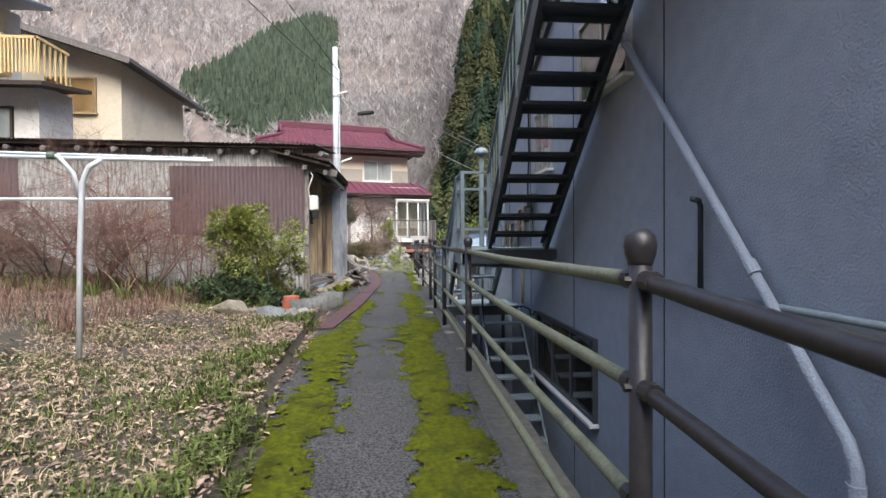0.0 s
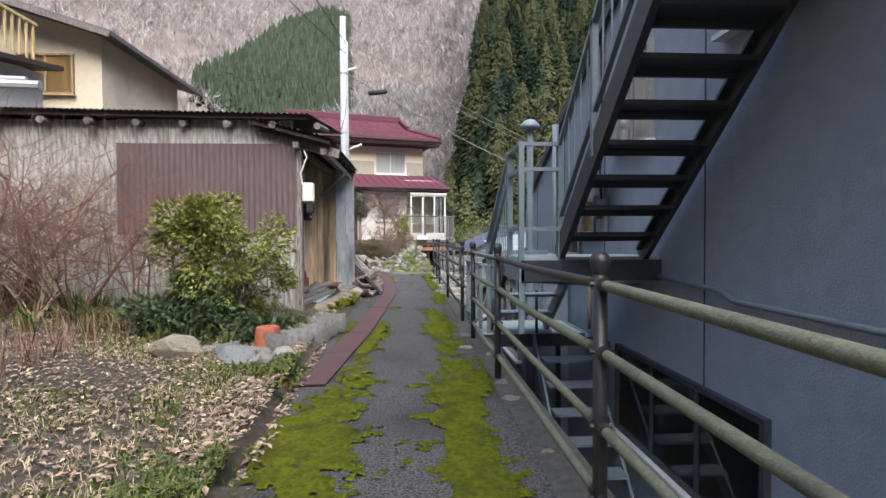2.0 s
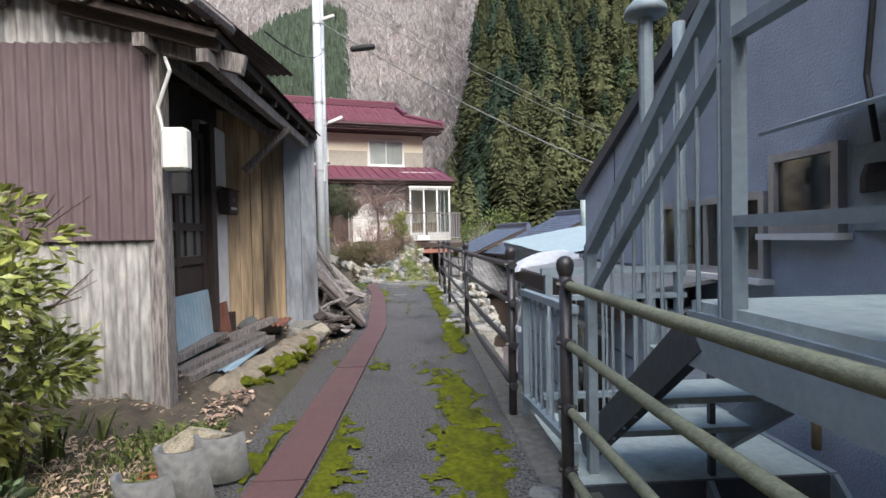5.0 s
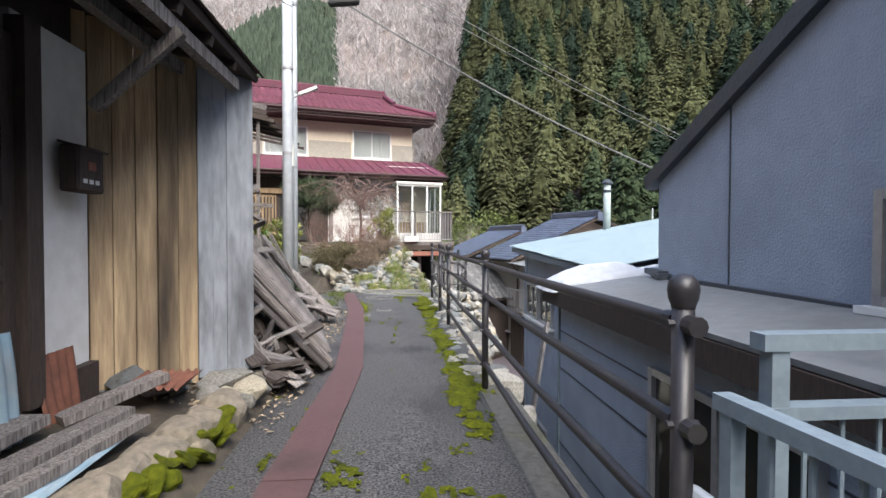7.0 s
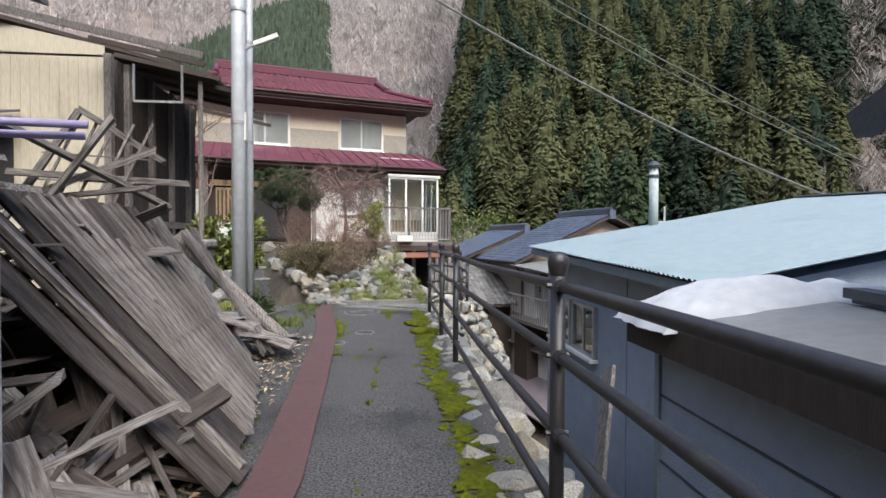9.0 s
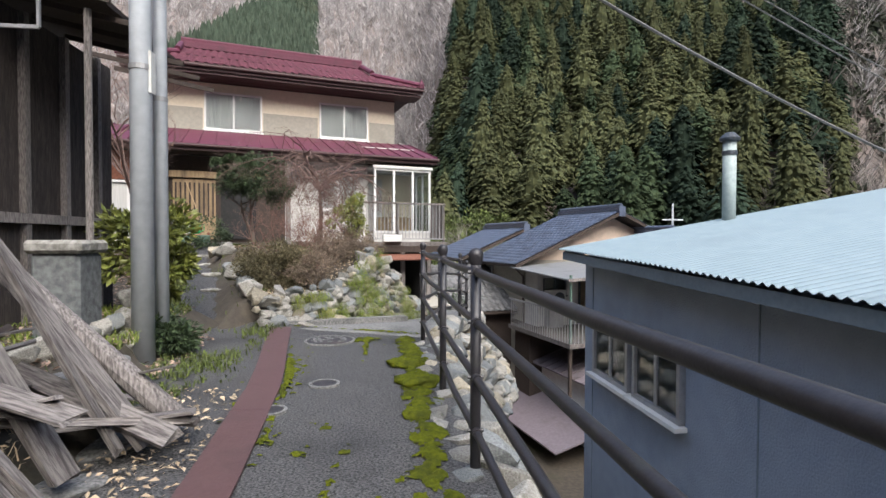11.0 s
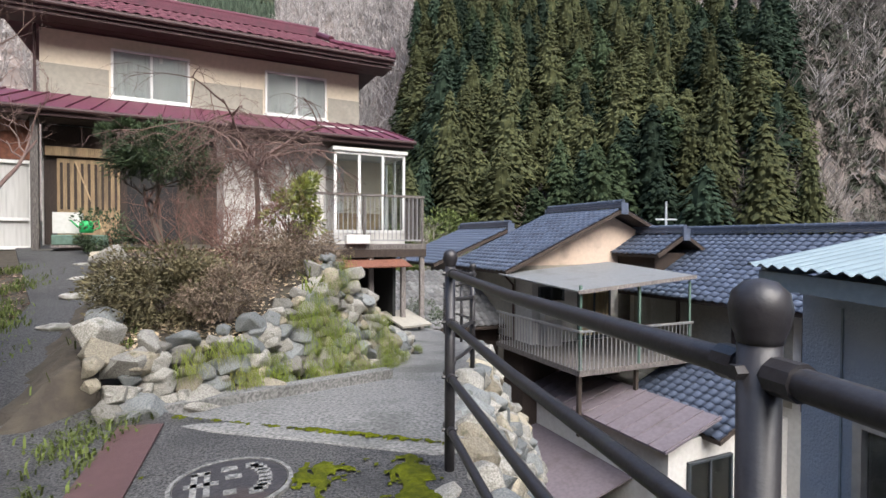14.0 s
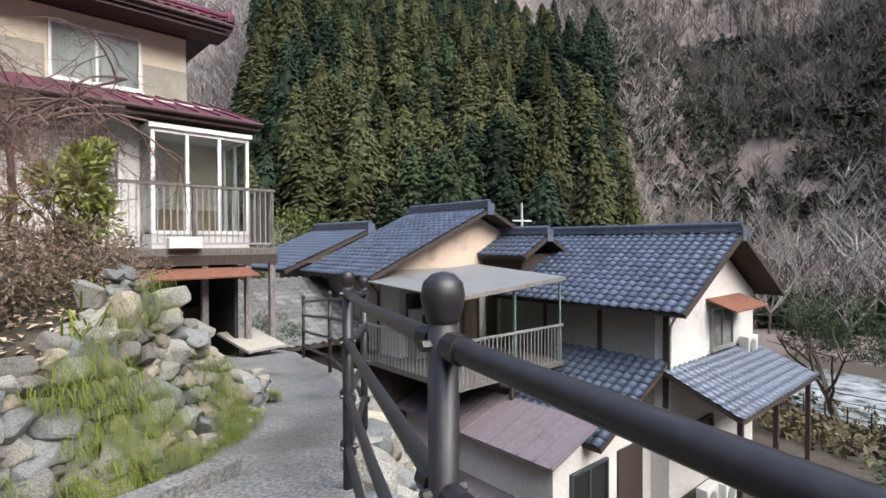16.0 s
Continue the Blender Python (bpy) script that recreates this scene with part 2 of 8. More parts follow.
for nm, ca, cb, cc in (("", (0.041, 0.056, 0.028), (0.025, 0.038, 0.021), (0.048, 0.044, 0.026)), ("_olive", (0.066, 0.070, 0.031), (0.043, 0.05, 0.026), (0.066, 0.047, 0.03)), ("_deep", (0.025, 0.038, 0.024), (0.018, 0.029, 0.02), (0.034, 0.04, 0.024))):
    M["conifer" + nm] = mat("conifer" + nm, ca, cb, cc, rough=0.9, s1=0.2, s2=1.6, bump=0, vary=0.35, spec=0.05)
    M["conifer_forest" + nm] = mat("conifer_forest" + nm, ca, cb, cc, rough=0.9, s1=0.2, s2=1.6, bump=0, vary=0.3, island=True, spec=0.05)
M["trunk_pale"] = mat("trunk_pale", (0.20, 0.175, 0.155), (0.13, 0.11, 0.10), rough=0.9, s2=3, bump=0)
M["conifer_far"] = mat("conifer_far", (0.045, 0.058, 0.04), (0.034, 0.046, 0.032), (0.055, 0.058, 0.036), rough=1.0, s1=0.05, s2=0.6, bump=0, vary=0.3, island=True, spec=0.05)
M["twig_red"] = mat("twig_red", (0.19, 0.105, 0.085), (0.14, 0.08, 0.065), rough=0.95, s2=8, bump=0)
M["twig_pale"] = mat("twig_pale", (0.27, 0.245, 0.215), (0.2, 0.18, 0.16), rough=0.95, s2=4, bump=0, vary=0.2)
M["grass_bright"] = mat("grass_bright", (0.17, 0.22, 0.03), (0.13, 0.16, 0.03), (0.2, 0.17, 0.06), rough=0.8, s2=4, bump=0, vary=0.4, island=True)
M["leaf_olive"] = mat("leaf_olive", (0.135, 0.115, 0.062), (0.088, 0.08, 0.042), (0.16, 0.105, 0.07), rough=0.8, s1=2, s2=6, bump=0, vary=0.45, island=True)
M["leaf_far"] = mat("leaf_far", (0.10, 0.125, 0.035), (0.07, 0.095, 0.03), rough=0.7, s2=2, bump=0, vary=0.45, island=True)
M["conifer_leaf"] = mat("conifer_leaf", (0.05, 0.075, 0.03), (0.035, 0.055, 0.022), rough=0.8, s2=2, bump=0, vary=0.4, island=True)
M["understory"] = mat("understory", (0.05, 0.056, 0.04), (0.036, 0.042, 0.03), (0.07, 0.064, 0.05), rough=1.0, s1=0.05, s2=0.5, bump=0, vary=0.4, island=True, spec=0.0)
M["sand_stone"] = mat("sand_stone", (0.24, 0.205, 0.155), (0.15, 0.13, 0.10), (0.12, 0.11, 0.06), rough=0.95, s1=3.5, s2=18, bump=0.6, bs=40)
M["water"] = mat("water", (0.10, 0.12, 0.115), (0.4, 0.44, 0.45), (0.08, 0.10, 0.09), rough=0.15, s1=0.3, s2=1.2, bump=0.8, bs=3, spec=0.5)
M["black"] = mat("black", (0.02, 0.02, 0.02), rough=0.6, bump=0.05)
M["green_plastic"] = mat("green_plastic", (0.03, 0.42, 0.12), rough=0.4, bump=0)
M["green_dull"] = mat("green_dull", (0.12, 0.19, 0.15), rough=0.6, bump=0.05)
M["white_plastic"] = mat("white_plastic", (0.6, 0.6, 0.57), (0.54, 0.54, 0.5), rough=0.5, bump=0.03)
M["tin_blue"] = mat("tin_blue", (0.20, 0.30, 0.36), (0.26, 0.33, 0.37), (0.16, 0.14, 0.12), rough=0.5, s2=9, bump=0.1)
M["rust_dark"] = mat("rust_dark", (0.075, 0.052, 0.045), (0.045, 0.035, 0.032), (0.11, 0.07, 0.055), rough=0.9, s1=1.5, s2=10, bump=0.3)
M["rust"] = mat("rust", (0.20, 0.085, 0.055), (0.14, 0.06, 0.04), (0.10, 0.06, 0.05), rough=0.9, s2=14, bump=0.3)
M["peach"] = mat("peach", (0.60, 0.48, 0.38), (0.55, 0.44, 0.35), rough=0.9, s2=9, bump=0.1)
M["lilac"] = mat("lilac", (0.32, 0.28, 0.45), (0.28, 0.25, 0.4), rough=0.4, bump=0)
M["orange_blind"] = mat("orange_blind", (0.55, 0.33, 0.13), (0.48, 0.28, 0.11), rough=0.8, s2=4, bump=0)

# ---- building helpers ----


def thing(name, label="", category="", group="", at=(0, 0, 0), rz=0.0, kind=""):
    ob = new(name)
    ob.empty_display_size = 0.2
    ob.matrix_basis = pose(*at, 0, 0, rz)
    return tagged(ob, label, category, group, kind)


def part(name, bm, material, parent=None, label="", smooth=False):
    me = bpy.data.meshes.new(name)
    bm.to_mesh(me)
    bm.free()
    if smooth:
        for f in me.polygons:
            f.use_smooth = True
    me.materials.append(M[material] if isinstance(material, str) else material)
    ob = new(name, me)
    if parent is not None:
        ob.parent = parent
    if label:
        ob["label"] = label
    return ob


def mesh_part(name, verts, faces, material, parent=None, label="", smooth=False):
    me = bpy.data.meshes.new(name)
    me.from_pydata([tuple(v) for v in verts], [], faces)
    me.update()
    if smooth:
        for f in me.polygons:
            f.use_smooth = True
    me.materials.append(M[material] if isinstance(material, str) else material)
    ob = new(name, me)
    if parent is not None:
        ob.parent = parent
    if label:
        ob["label"] = label
    return ob


def box(x0, x1, y0, y1, z0, z1, bev=0.0, bm=None):
    b = bm or bmesh.new()
    vs = [b.verts.new((x, y, z)) for z in (z0, z1) for y in (y0, y1) for x in (x0, x1)]
    fs = [b.faces.new([vs[i] for i in q]) for q in ((0, 2, 3, 1), (4, 5, 7, 6), (0, 1, 5, 4), (2, 6, 7, 3), (0, 4, 6, 2), (1, 3, 7, 5))]
    if bev and bm is None:
        bmesh.ops.bevel(b, geom=b.edges[:], offset=bev, segments=1, affect="EDGES")
    return b


def bar(p, q, w, h, bm=None, up=(0, 0, 1)):
    """A beam of section w by h from p to q."""
    b = bm or bmesh.new()
    p, q = Vector(p), Vector(q)
    d = (q - p).normalized()
    s = d.cross(Vector(up))
    if s.length < 1e-4:
        s = Vector((1, 0, 0))
    s.normalize()
    u = s.cross(d)
    ring = [[b.verts.new(c + s * a * w / 2 + u * e * h / 2) for a, e in ((-1, -1), (1, -1), (1, 1), (-1, 1))] for c in (p, q)]
    for i in range(4):
        b.faces.new((ring[0][i], ring[0][(i + 1) % 4], ring[1][(i + 1) % 4], ring[1][i]))
    b.faces.new(ring[0][::-1])
    b.faces.new(ring[1])
    return b


def tube(pts, r, seg=10, bm=None, r1=None, caps=True):
    """A round pipe through pts, tapering from r to r1."""
    b = bm or bmesh.new()
    pts = [Vector(p) for p in pts]
    rings = []
    n = len(pts)
    ref = None
    for i, p in enumerate(pts):
        d = (pts[min(i + 1, n - 1)] - pts[max(i - 1, 0)]).normalized()
        if ref is None:
            ref = Vector((0, 0, 1)) if abs(d.z) < 0.9 else Vector((1, 0, 0))
        s = d.cross(ref).normalized()
        u = s.cross(d)
        ref = u
        rr = r if r1 is None else r + (r1 - r) * i / max(1, n - 1)
        rings.append([b.verts.new(p + (s * math.cos(a) + u * math.sin(a)) * rr) for a in (2 * math.pi * k / seg for k in range(seg))])
    for i in range(n - 1):
        for k in range(seg):
            b.faces.new((rings[i][k], rings[i][(k + 1) % seg], rings[i + 1][(k + 1) % seg], rings[i + 1][k]))
    if caps:
        b.faces.new(rings[0][::-1])
        b.faces.new(rings[-1])
    return b


def lathe(profile, seg=16, bm=None, at=(0, 0, 0)):
    """A body turned about z from (radius, height) pairs."""
    b = bm or bmesh.new()
    rings = [[b.verts.new((at[0] + max(r, 0.0005) * math.cos(2 * math.pi * k / seg), at[1] + max(r, 0.0005) * math.sin(2 * math.pi * k / seg), at[2] + z)) for k in range(seg)] for r, z in profile]
    for i in range(len(rings) - 1):
        for k in range(seg):
            b.faces.new((rings[i][k], rings[i][(k + 1) % seg], rings[i + 1][(k + 1) % seg], rings[i + 1][k]))
    b.faces.new(rings[0][::-1])
    b.faces.new(rings[-1])
    return b


def ball(r, at=(0, 0, 0), seg=14, squash=1.0, bm=None):
    n = 8
    return lathe([(r * math.sin(math.pi * i / n), -r * squash * math.cos(math.pi * i / n)) for i in range(n + 1)], seg, bm, at)


def rock(sx, sy, sz, seed, sub=2, rough=0.22):
    """A rounded boulder resting on z = 0."""
    b = bmesh.new()
    bmesh.ops.create_icosphere(b, subdivisions=sub, radius=1.0)
    o = Vector((seed * 7.3, seed * 3.1, seed * 1.7))
    for v in b.verts:
        d = v.co.normalized()
        k = 1 + rough * noise.noise(d * 1.4 + o) * 2 + rough * 0.5 * noise.noise(d * 3.5 + o)
        c = d * k
        c = Vector((math.copysign(abs(c.x) ** 0.75, c.x), math.copysign(abs(c.y) ** 0.75, c.y), math.copysign(abs(c.z) ** 0.75, c.z)))
        v.co = Vector((c.x * sx, c.y * sy, c.z * sz))
    return b


def sheet(P, U, V, nu, nv, fn):
    """Grid over P + u U + v V; fn(u, v) gives an offset vector. Returns verts, faces."""
    P, U, V = Vector(P), Vector(U), Vector(V)
    vs = [P + U * (i / nu) + V * (j / nv) + Vector(fn(i / nu, j / nv)) for j in range(nv + 1) for i in range(nu + 1)]
    fs = [(j * (nu + 1) + i, j * (nu + 1) + i + 1, (j + 1) * (nu + 1) + i + 1, (j + 1) * (nu + 1) + i) for j in range(nv) for i in range(nu)]
    return vs, fs


def corrugated(name, P, U, V, pitch, depth, material, parent=None, label="", wobble=0.01):
    """A wavy metal sheet: waves across U, running along V, two skins."""
    P, U, V = Vector(P), Vector(U), Vector(V)
    n = U.cross(V).normalized()
    nu = max(8, int(U.length / pitch * 6))
    off = R.random() * 50
    vs, fs = [], []
    for side in (0, 1):
        a, f = sheet(P + n * (0.002 if side else 0), U, V, nu, 3, lambda u, v: n * (depth * math.sin(u * U.length / pitch * 2 * math.pi) + wobble * noise.noise(Vector((u * 4 + off, v * 2, 0)))))
        k = len(vs)
        vs += a
        fs += [tuple(i + k for i in (q if side else q[::-1])) for q in f]
    return mesh_part(name, vs, fs, material, parent, label, smooth=True)

# ---- ground ----


def smooth(a, b, x):
    t = min(1.0, max(0.0, (x - a) / (b - a)))
    return t * t * (3 - 2 * t)


def lerp_line(pts, y):
    if y <= pts[0][0]:
        return pts[0][1]
    for (a, u), (b, v) in zip(pts, pts[1:]):
        if y <= b:
            return u + (v - u) * (y - a) / (b - a)
    return pts[-1][1]


def rail_x(y):
    """Where the path ends on the valley side."""
    return lerp_line(((22.4, 1.08), (24, 1.4), (26, 2.0), (27.2, 2.4), (29, 2.75), (33, 2.9), (40, 2.0)), y)


def wall_x(y):
    """Foot of the terrace's stone wall beside the ramp."""
    return lerp_line(((23.55, -1.15), (24.2, -0.46), (25.2, 0.47), (26.3, 1.15), (27.8, 1.55), (28.3, 1.35), (29.2, 0.6), (30, -0.2), (33, -0.6)), y)


def ramp_z(y):
    return -0.12 * min(11.0, max(0.0, y - 23.4))


def road_z(y):
    """The path rises gently at its start."""
    return lerp_line(((-4, -0.52), (0.8, -0.24), (2.8, -0.12), (4.2, -0.055), (6, -0.012), (8, 0.0)), y)


def path_left(y):
    return lerp_line(((0, -0.32), (5.1, -0.34), (7.3, -0.6), (9.5, -0.72), (12, -0.82), (14, -0.85), (16, -0.85), (18.5, -1.05), (19.5, -1.3), (20.5, -1.65), (22, -1.85), (23.5, -1.95)), y)


def hill(x, y):
    dx, dy = x - 2, y - 22
    r = math.hypot(dx, dy)
    az = math.degrees(math.atan2(dx, dy))
    n = noise.noise(Vector((x * 0.011, y * 0.011, 3.0))) * 18 + noise.noise(Vector((x * 0.04, y * 0.04, 9.0))) * 5
    near = smooth(2, 9, az) * (1 - smooth(42, 54, az))
    start = 105 - 52 * near - 55 * smooth(-40, -75, az) - 45 * smooth(60, 100, az)
    slope = 0.86 - 0.05 * near
    k = max(0.0, r - start)
    return slope * k * (1 - 0.00045 * k) + n * smooth(0, 60, k)


def terrain(x, y):
    valley = -2.6 - 3.2 * smooth(20, 29, y) - 1.6 * smooth(18, 30, x) 
    edge = rail_x(y)
    if x > edge + 0.02:
        d = x - edge
        drop = smooth(0.0, 0.25 if y < 14 else 1.0, d)
        base = min(road_z(y) - 0.06, ramp_z(y) - 0.06)
        base += (valley - base) * smooth(40, 46, y)
        z = base + (valley - base) * drop
    else:
        left = 0.10 + 0.35 * smooth(-0.8, -5.5, x) + 2.4 * smooth(-9, -14, x) + 0.8 * road_z(y)
        if y < 23.4:
            z = left if x < path_left(y) - 0.03 else road_z(y) - 0.06
            if 12.3 < y and x < path_left(y) - 0.03:
                z = 0.12 + 0.16 * smooth(-0.9, -1.6, x) + 2.2 * smooth(-4, -9, x)
        else:
            w = wall_x(y)
            if x > w - 0.3:
                z = ramp_z(y) - 0.06
            else:
                lane = -0.06 + 0.115 * (y - 23.4)
                terr = min(1.02, 0.32 + 0.06 * (y - 24) + 0.62 * smooth(-0.95, 0.15, x) * smooth(24.2, 26.2, y) + 0.4 * smooth(27, 29, y))
                t = smooth(-2.0, -1.6, x + (y - 24) * 0.33)
                z = lane + (max(terr, lane) - lane) * t
                z = min(z, 1.12)
                low = ramp_z(y) + 0.15
                z += (low - z) * max(smooth(0.1, 0.6, x) * smooth(24.9, 25.8, y), smooth(-0.5, 0.15, x) * smooth(25.9, 27.0, y))
                z += 2.2 * smooth(-8, -13, x)
        if y > 40:
            z += (valley - z) * smooth(40, 46, y)
    dx, dy = x + 7.3, y - 34.95
    lx, ly = dx * 0.9636 + dy * 0.2672, -dx * 0.2672 + dy * 0.9636
    if 6.2 < lx < 9.7 and -4.4 < ly < -0.3:
        z = min(z, -1.15)
    return z + hill(x, y)


def spaced(lo, a, step, b, hi, grow=1.16):
    v = [a]
    while v[-1] < b:
        v.append(v[-1] + step)
    s = step
    while v[-1] < hi:
        s *= grow
        v.append(v[-1] + s)
    s = step
    while v[0] > lo:
        s *= grow
        v.insert(0, v[0] - s)
    return v


gx = [x for x in spaced(-420, -6.6, 0.22, 3.4, 420, 1.10)]
gy = [y for y in spaced(-200, 3.0, 0.35, 33, 480, 1.10)]
gv = [(x, y, terrain(x, y)) for y in gy for x in gx]
nx = len(gx)
gf = [(j * nx + i, j * nx + i + 1, (j + 1) * nx + i + 1, (j + 1) * nx + i) for j in range(len(gy) - 1) for i in range(nx - 1)]
ground = mesh_part("ground", gv, gf, "soil", smooth=True)
ground.data.materials.append(M["slope"])
for f in ground.data.polygons:
    if math.hypot(f.center.x - 2, f.center.y - 22) > 45:
        f.material_index = 1
tagged(ground, "brown winter soil with dead leaves and hillsides behind", "ground", kind="structure")


def strip(name, left, right, ys, zf, material, label, category, thick=0.12, wob=0.0, smooth_it=False):
    """A slab between two edges x = left(y) and x = right(y)."""
    n = 8
    vs, fs = [], []
    for y in ys:
        a, b = left(y), right(y)
        for i in range(n + 1):
            x = a + (b - a) * i / n
            vs.append((x, y, zf(x, y) + wob * noise.noise(Vector((x * 1.7, y * 1.7, 0)))))
    top = len(vs)
    vs += [(x, y, z - thick) for x, y, z in vs]
    w = n + 1
    m = len(ys)
    for j in range(m - 1):
        for i in range(n):
            q = (j * w + i, j * w + i + 1, (j + 1) * w + i + 1, (j + 1) * w + i)
            fs.append(q)
    for j in range(m - 1):
        for i in (0, n):
            a, b = j * w + i, (j + 1) * w + i
            fs.append((a, b, b + top, a + top) if i == 0 else (b, a, a + top, b + top))
    for j in (0, m - 1):
        for i in range(n):
            a, b = j * w + i, j * w + i + 1
            fs.append((b, a, a + top, b + top) if j == 0 else (a, b, b + top, a + top))
    ob = mesh_part(name, vs, fs, material, None, "", smooth_it)
    return tagged(ob, label, category, kind="structure")


def frange(a, b, s):
    n = max(1, round((b - a) / s))
    return [a + (b - a) * i / n for i in range(n + 1)]


road = strip("road", path_left, lambda y: lerp_line(((22.6, 1.1), (23.6, -0.8)), y), frange(-4, 23.5, 0.3), lambda x, y: road_z(y), "asphalt", "dark worn asphalt footpath with patches", "path", 0.25, 0.012)
ramp = strip("pavement", lambda y: max(wall_x(y) - 0.33, lerp_line(((22.6, 0.95), (23.5, -1.1)), y)) if y < 28 else wall_x(y) - 0.1, lambda y: rail_x(y) + 0.02, frange(22.6, 34, 0.25), lambda x, y: ramp_z(y) + 0.004, "concrete", "grey rough concrete ramp sloping down beside a stone wall", "ramp", 0.3, 0.012, True)
lane = strip("road_upper", lambda y: lerp_line(((22.6, -1.6), (24, -2.5), (27, -3.4), (33.6, -7.2)), y), lambda y: lerp_line(((22.6, 0.9), (23.2, 0.1), (23.7, -1.1), (25, -1.75), (27, -2.5), (33.6, -4.6)), y), frange(22.6, 33.6, 0.3), lambda x, y: 0.115 * max(0, y - 23.4), "asphalt", "mossy dark asphalt lane rising towards a house", "path", 0.3, 0.02)

# ---- stair building beside the path ----
bw = thing("wall_blue_building", "blue-grey painted stucco wall of the stair building", "wall", kind="structure")
b = bmesh.new()
prof = [(-6, -2.7), (17.4, -2.7), (17.4, 0.6), (15.98, 0.85), (15.98, 1.80), (4, 7.1), (-6, 2.7)]
f0 = [b.verts.new((2.68, y, z)) for y, z in prof]
f1 = [b.verts.new((6.5, y, z)) for y, z in prof]
b.faces.new(f0[::-1])
b.faces.new(f1)
for i in range(len(prof)):
    k = (i + 1) % len(prof)
    b.faces.new((f0[i], f0[k], f1[k], f1[i]))
bmesh.ops.recalc_face_normals(b, faces=b.faces[:])
part("wall_body", b, "blue_wall", bw)
for yy in (13.2, 14.95, 11.5, 9.3, 7.0):
    part("panel_joint", bar((2.677, yy, -0.9 if yy > 12 else -2.6), (2.677, yy, 1.8 + 0.44 * (16 - yy)), 0.012, 0.008), "stair_dark", bw)
part("verge_board", bar((2.66, 16.12, 1.80), (2.66, 3.9, 7.19), 0.10, 0.13), "stair_dark", bw, "dark metal verge trim")
part("base_flashing", bar((2.665, 12.8, 0.9), (2.665, 15.98, 0.93), 0.05, 0.05), "stair_dark", bw)


def sash(name, parent_name, x, y0, y1, z0, z1, material="alu", fw=0.05, panes=2, depth=0.05, label="aluminium sliding window with glass over a painted backing", sill=True, inner="room_shade"):
    """A sliding window on a wall that faces -x: frame, panes, flat sheet coloured as the room behind, sill."""
    w = tagged(thing(name), label, "window", kind="structure")
    for a, c in ((y0, y0 + fw), (y1 - fw, y1)):
        part("window_frame", box(x - depth, x + 0.01, a, c, z0, z1), material, w)
    for a, c in ((z0, z0 + fw), (z1 - fw, z1)):
        part("window_frame", box(x - depth + 0.002, x + 0.01, y0 + fw, y1 - fw, a, c), material, w)
    n = panes
    for i in range(n):
        a = y0 + fw + (y1 - y0 - 2 * fw) * i / n
        c = y0 + fw + (y1 - y0 - 2 * fw) * (i + 1) / n
        part("pane", box(x - 0.02, x - 0.014, a + 0.01, c - 0.01, z0 + fw, z1 - fw), "glass", w)
        if i:
            part("mullion", box(x - 0.035, x, a - 0.022, a + 0.022, z0 + fw, z1 - fw), material, w)
    # flat sheet just before the wall; its default near-black paints an unlit interior
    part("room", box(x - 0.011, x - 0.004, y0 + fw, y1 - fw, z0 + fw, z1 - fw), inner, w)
    if sill:
        part("window_sill", box(x - depth - 0.06, x, y0 - 0.04, y1 + 0.04, z0 - 0.04, z0 - 0.002), "white_frame", w, "white metal sill")
    return w


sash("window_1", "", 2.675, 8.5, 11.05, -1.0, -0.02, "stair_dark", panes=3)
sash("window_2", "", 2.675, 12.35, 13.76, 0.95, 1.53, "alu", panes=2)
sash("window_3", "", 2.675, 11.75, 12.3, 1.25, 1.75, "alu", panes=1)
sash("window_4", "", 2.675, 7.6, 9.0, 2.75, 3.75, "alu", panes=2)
sash("window_5", "", 2.675, 10.2, 11.1, 2.2, 3.2, "alu", panes=2, inner="curtain")

# ---- steel stairs ----
SL = 0.85


def baluster_run(parent, p, q, n, top, low, r=0.008, material="blue_trim"):
    """Handrail, lower rail and upright bars above the line p to q."""
    p, q = Vector(p), Vector(q)
    up = Vector((0, 0, 1))
    part("handrail", bar(p + up * top, q + up * top, 0.05, 0.04), material, parent)
    part("lower_rail", bar(p + up * low, q + up * low, 0.04, 0.03), material, parent)
    for i in range(n):
        c = p.lerp(q, (i + 0.5) / n)
        part("baluster", tube((c + up * low, c + up * top), r, 6), material, parent)


st = thing("steel_staircase", "dark steel outdoor staircase rising beside a blue wall", "staircase", at=(0, 0, 0))
NT = 15
y_of = lambda z: 10.1 - (z - 1.04) / SL
for x in (1.70, 2.53):
    part("stringer", bar((x, 10.16, 1.04), (x, y_of(1.04 + NT * 0.225), 1.04 + NT * 0.225), 0.05, 0.2), "stair_dark", st, "dark steel stringer")
    part("flange", bar((x + (0.035 if x < 2 else -0.035), 10.1, 1.10), (x + (0.035 if x < 2 else -0.035), y_of(1.10 + NT * 0.225), 1.10 + NT * 0.225), 0.09, 0.015), "stair_dark", st)
for i in range(1, NT):
    z = 1.04 + i * 0.225
    y = y_of(z)
    b = box(1.725, 2.505, y - 0.11, y + 0.13, z - 0.035, z)
    box(1.725, 2.505, y + 0.10, y + 0.128, z - 0.085, z - 0.036, bm=b)
    part("tread", b, "stair_dark", st)
top_z = 1.04 + NT * 0.225
part("upper_landing", box(1.65, 2.66, y_of(top_z) - 1.6, y_of(top_z) + 0.1, top_z - 0.16, top_z), "stair_dark", st)
for i in range(0, 13, 3):
    z = 1.04 + i * 0.27
    part("rail_post", bar((1.69, y_of(z), z), (1.69, y_of(z), z + 1.06), 0.05, 0.05), "blue_trim", st)
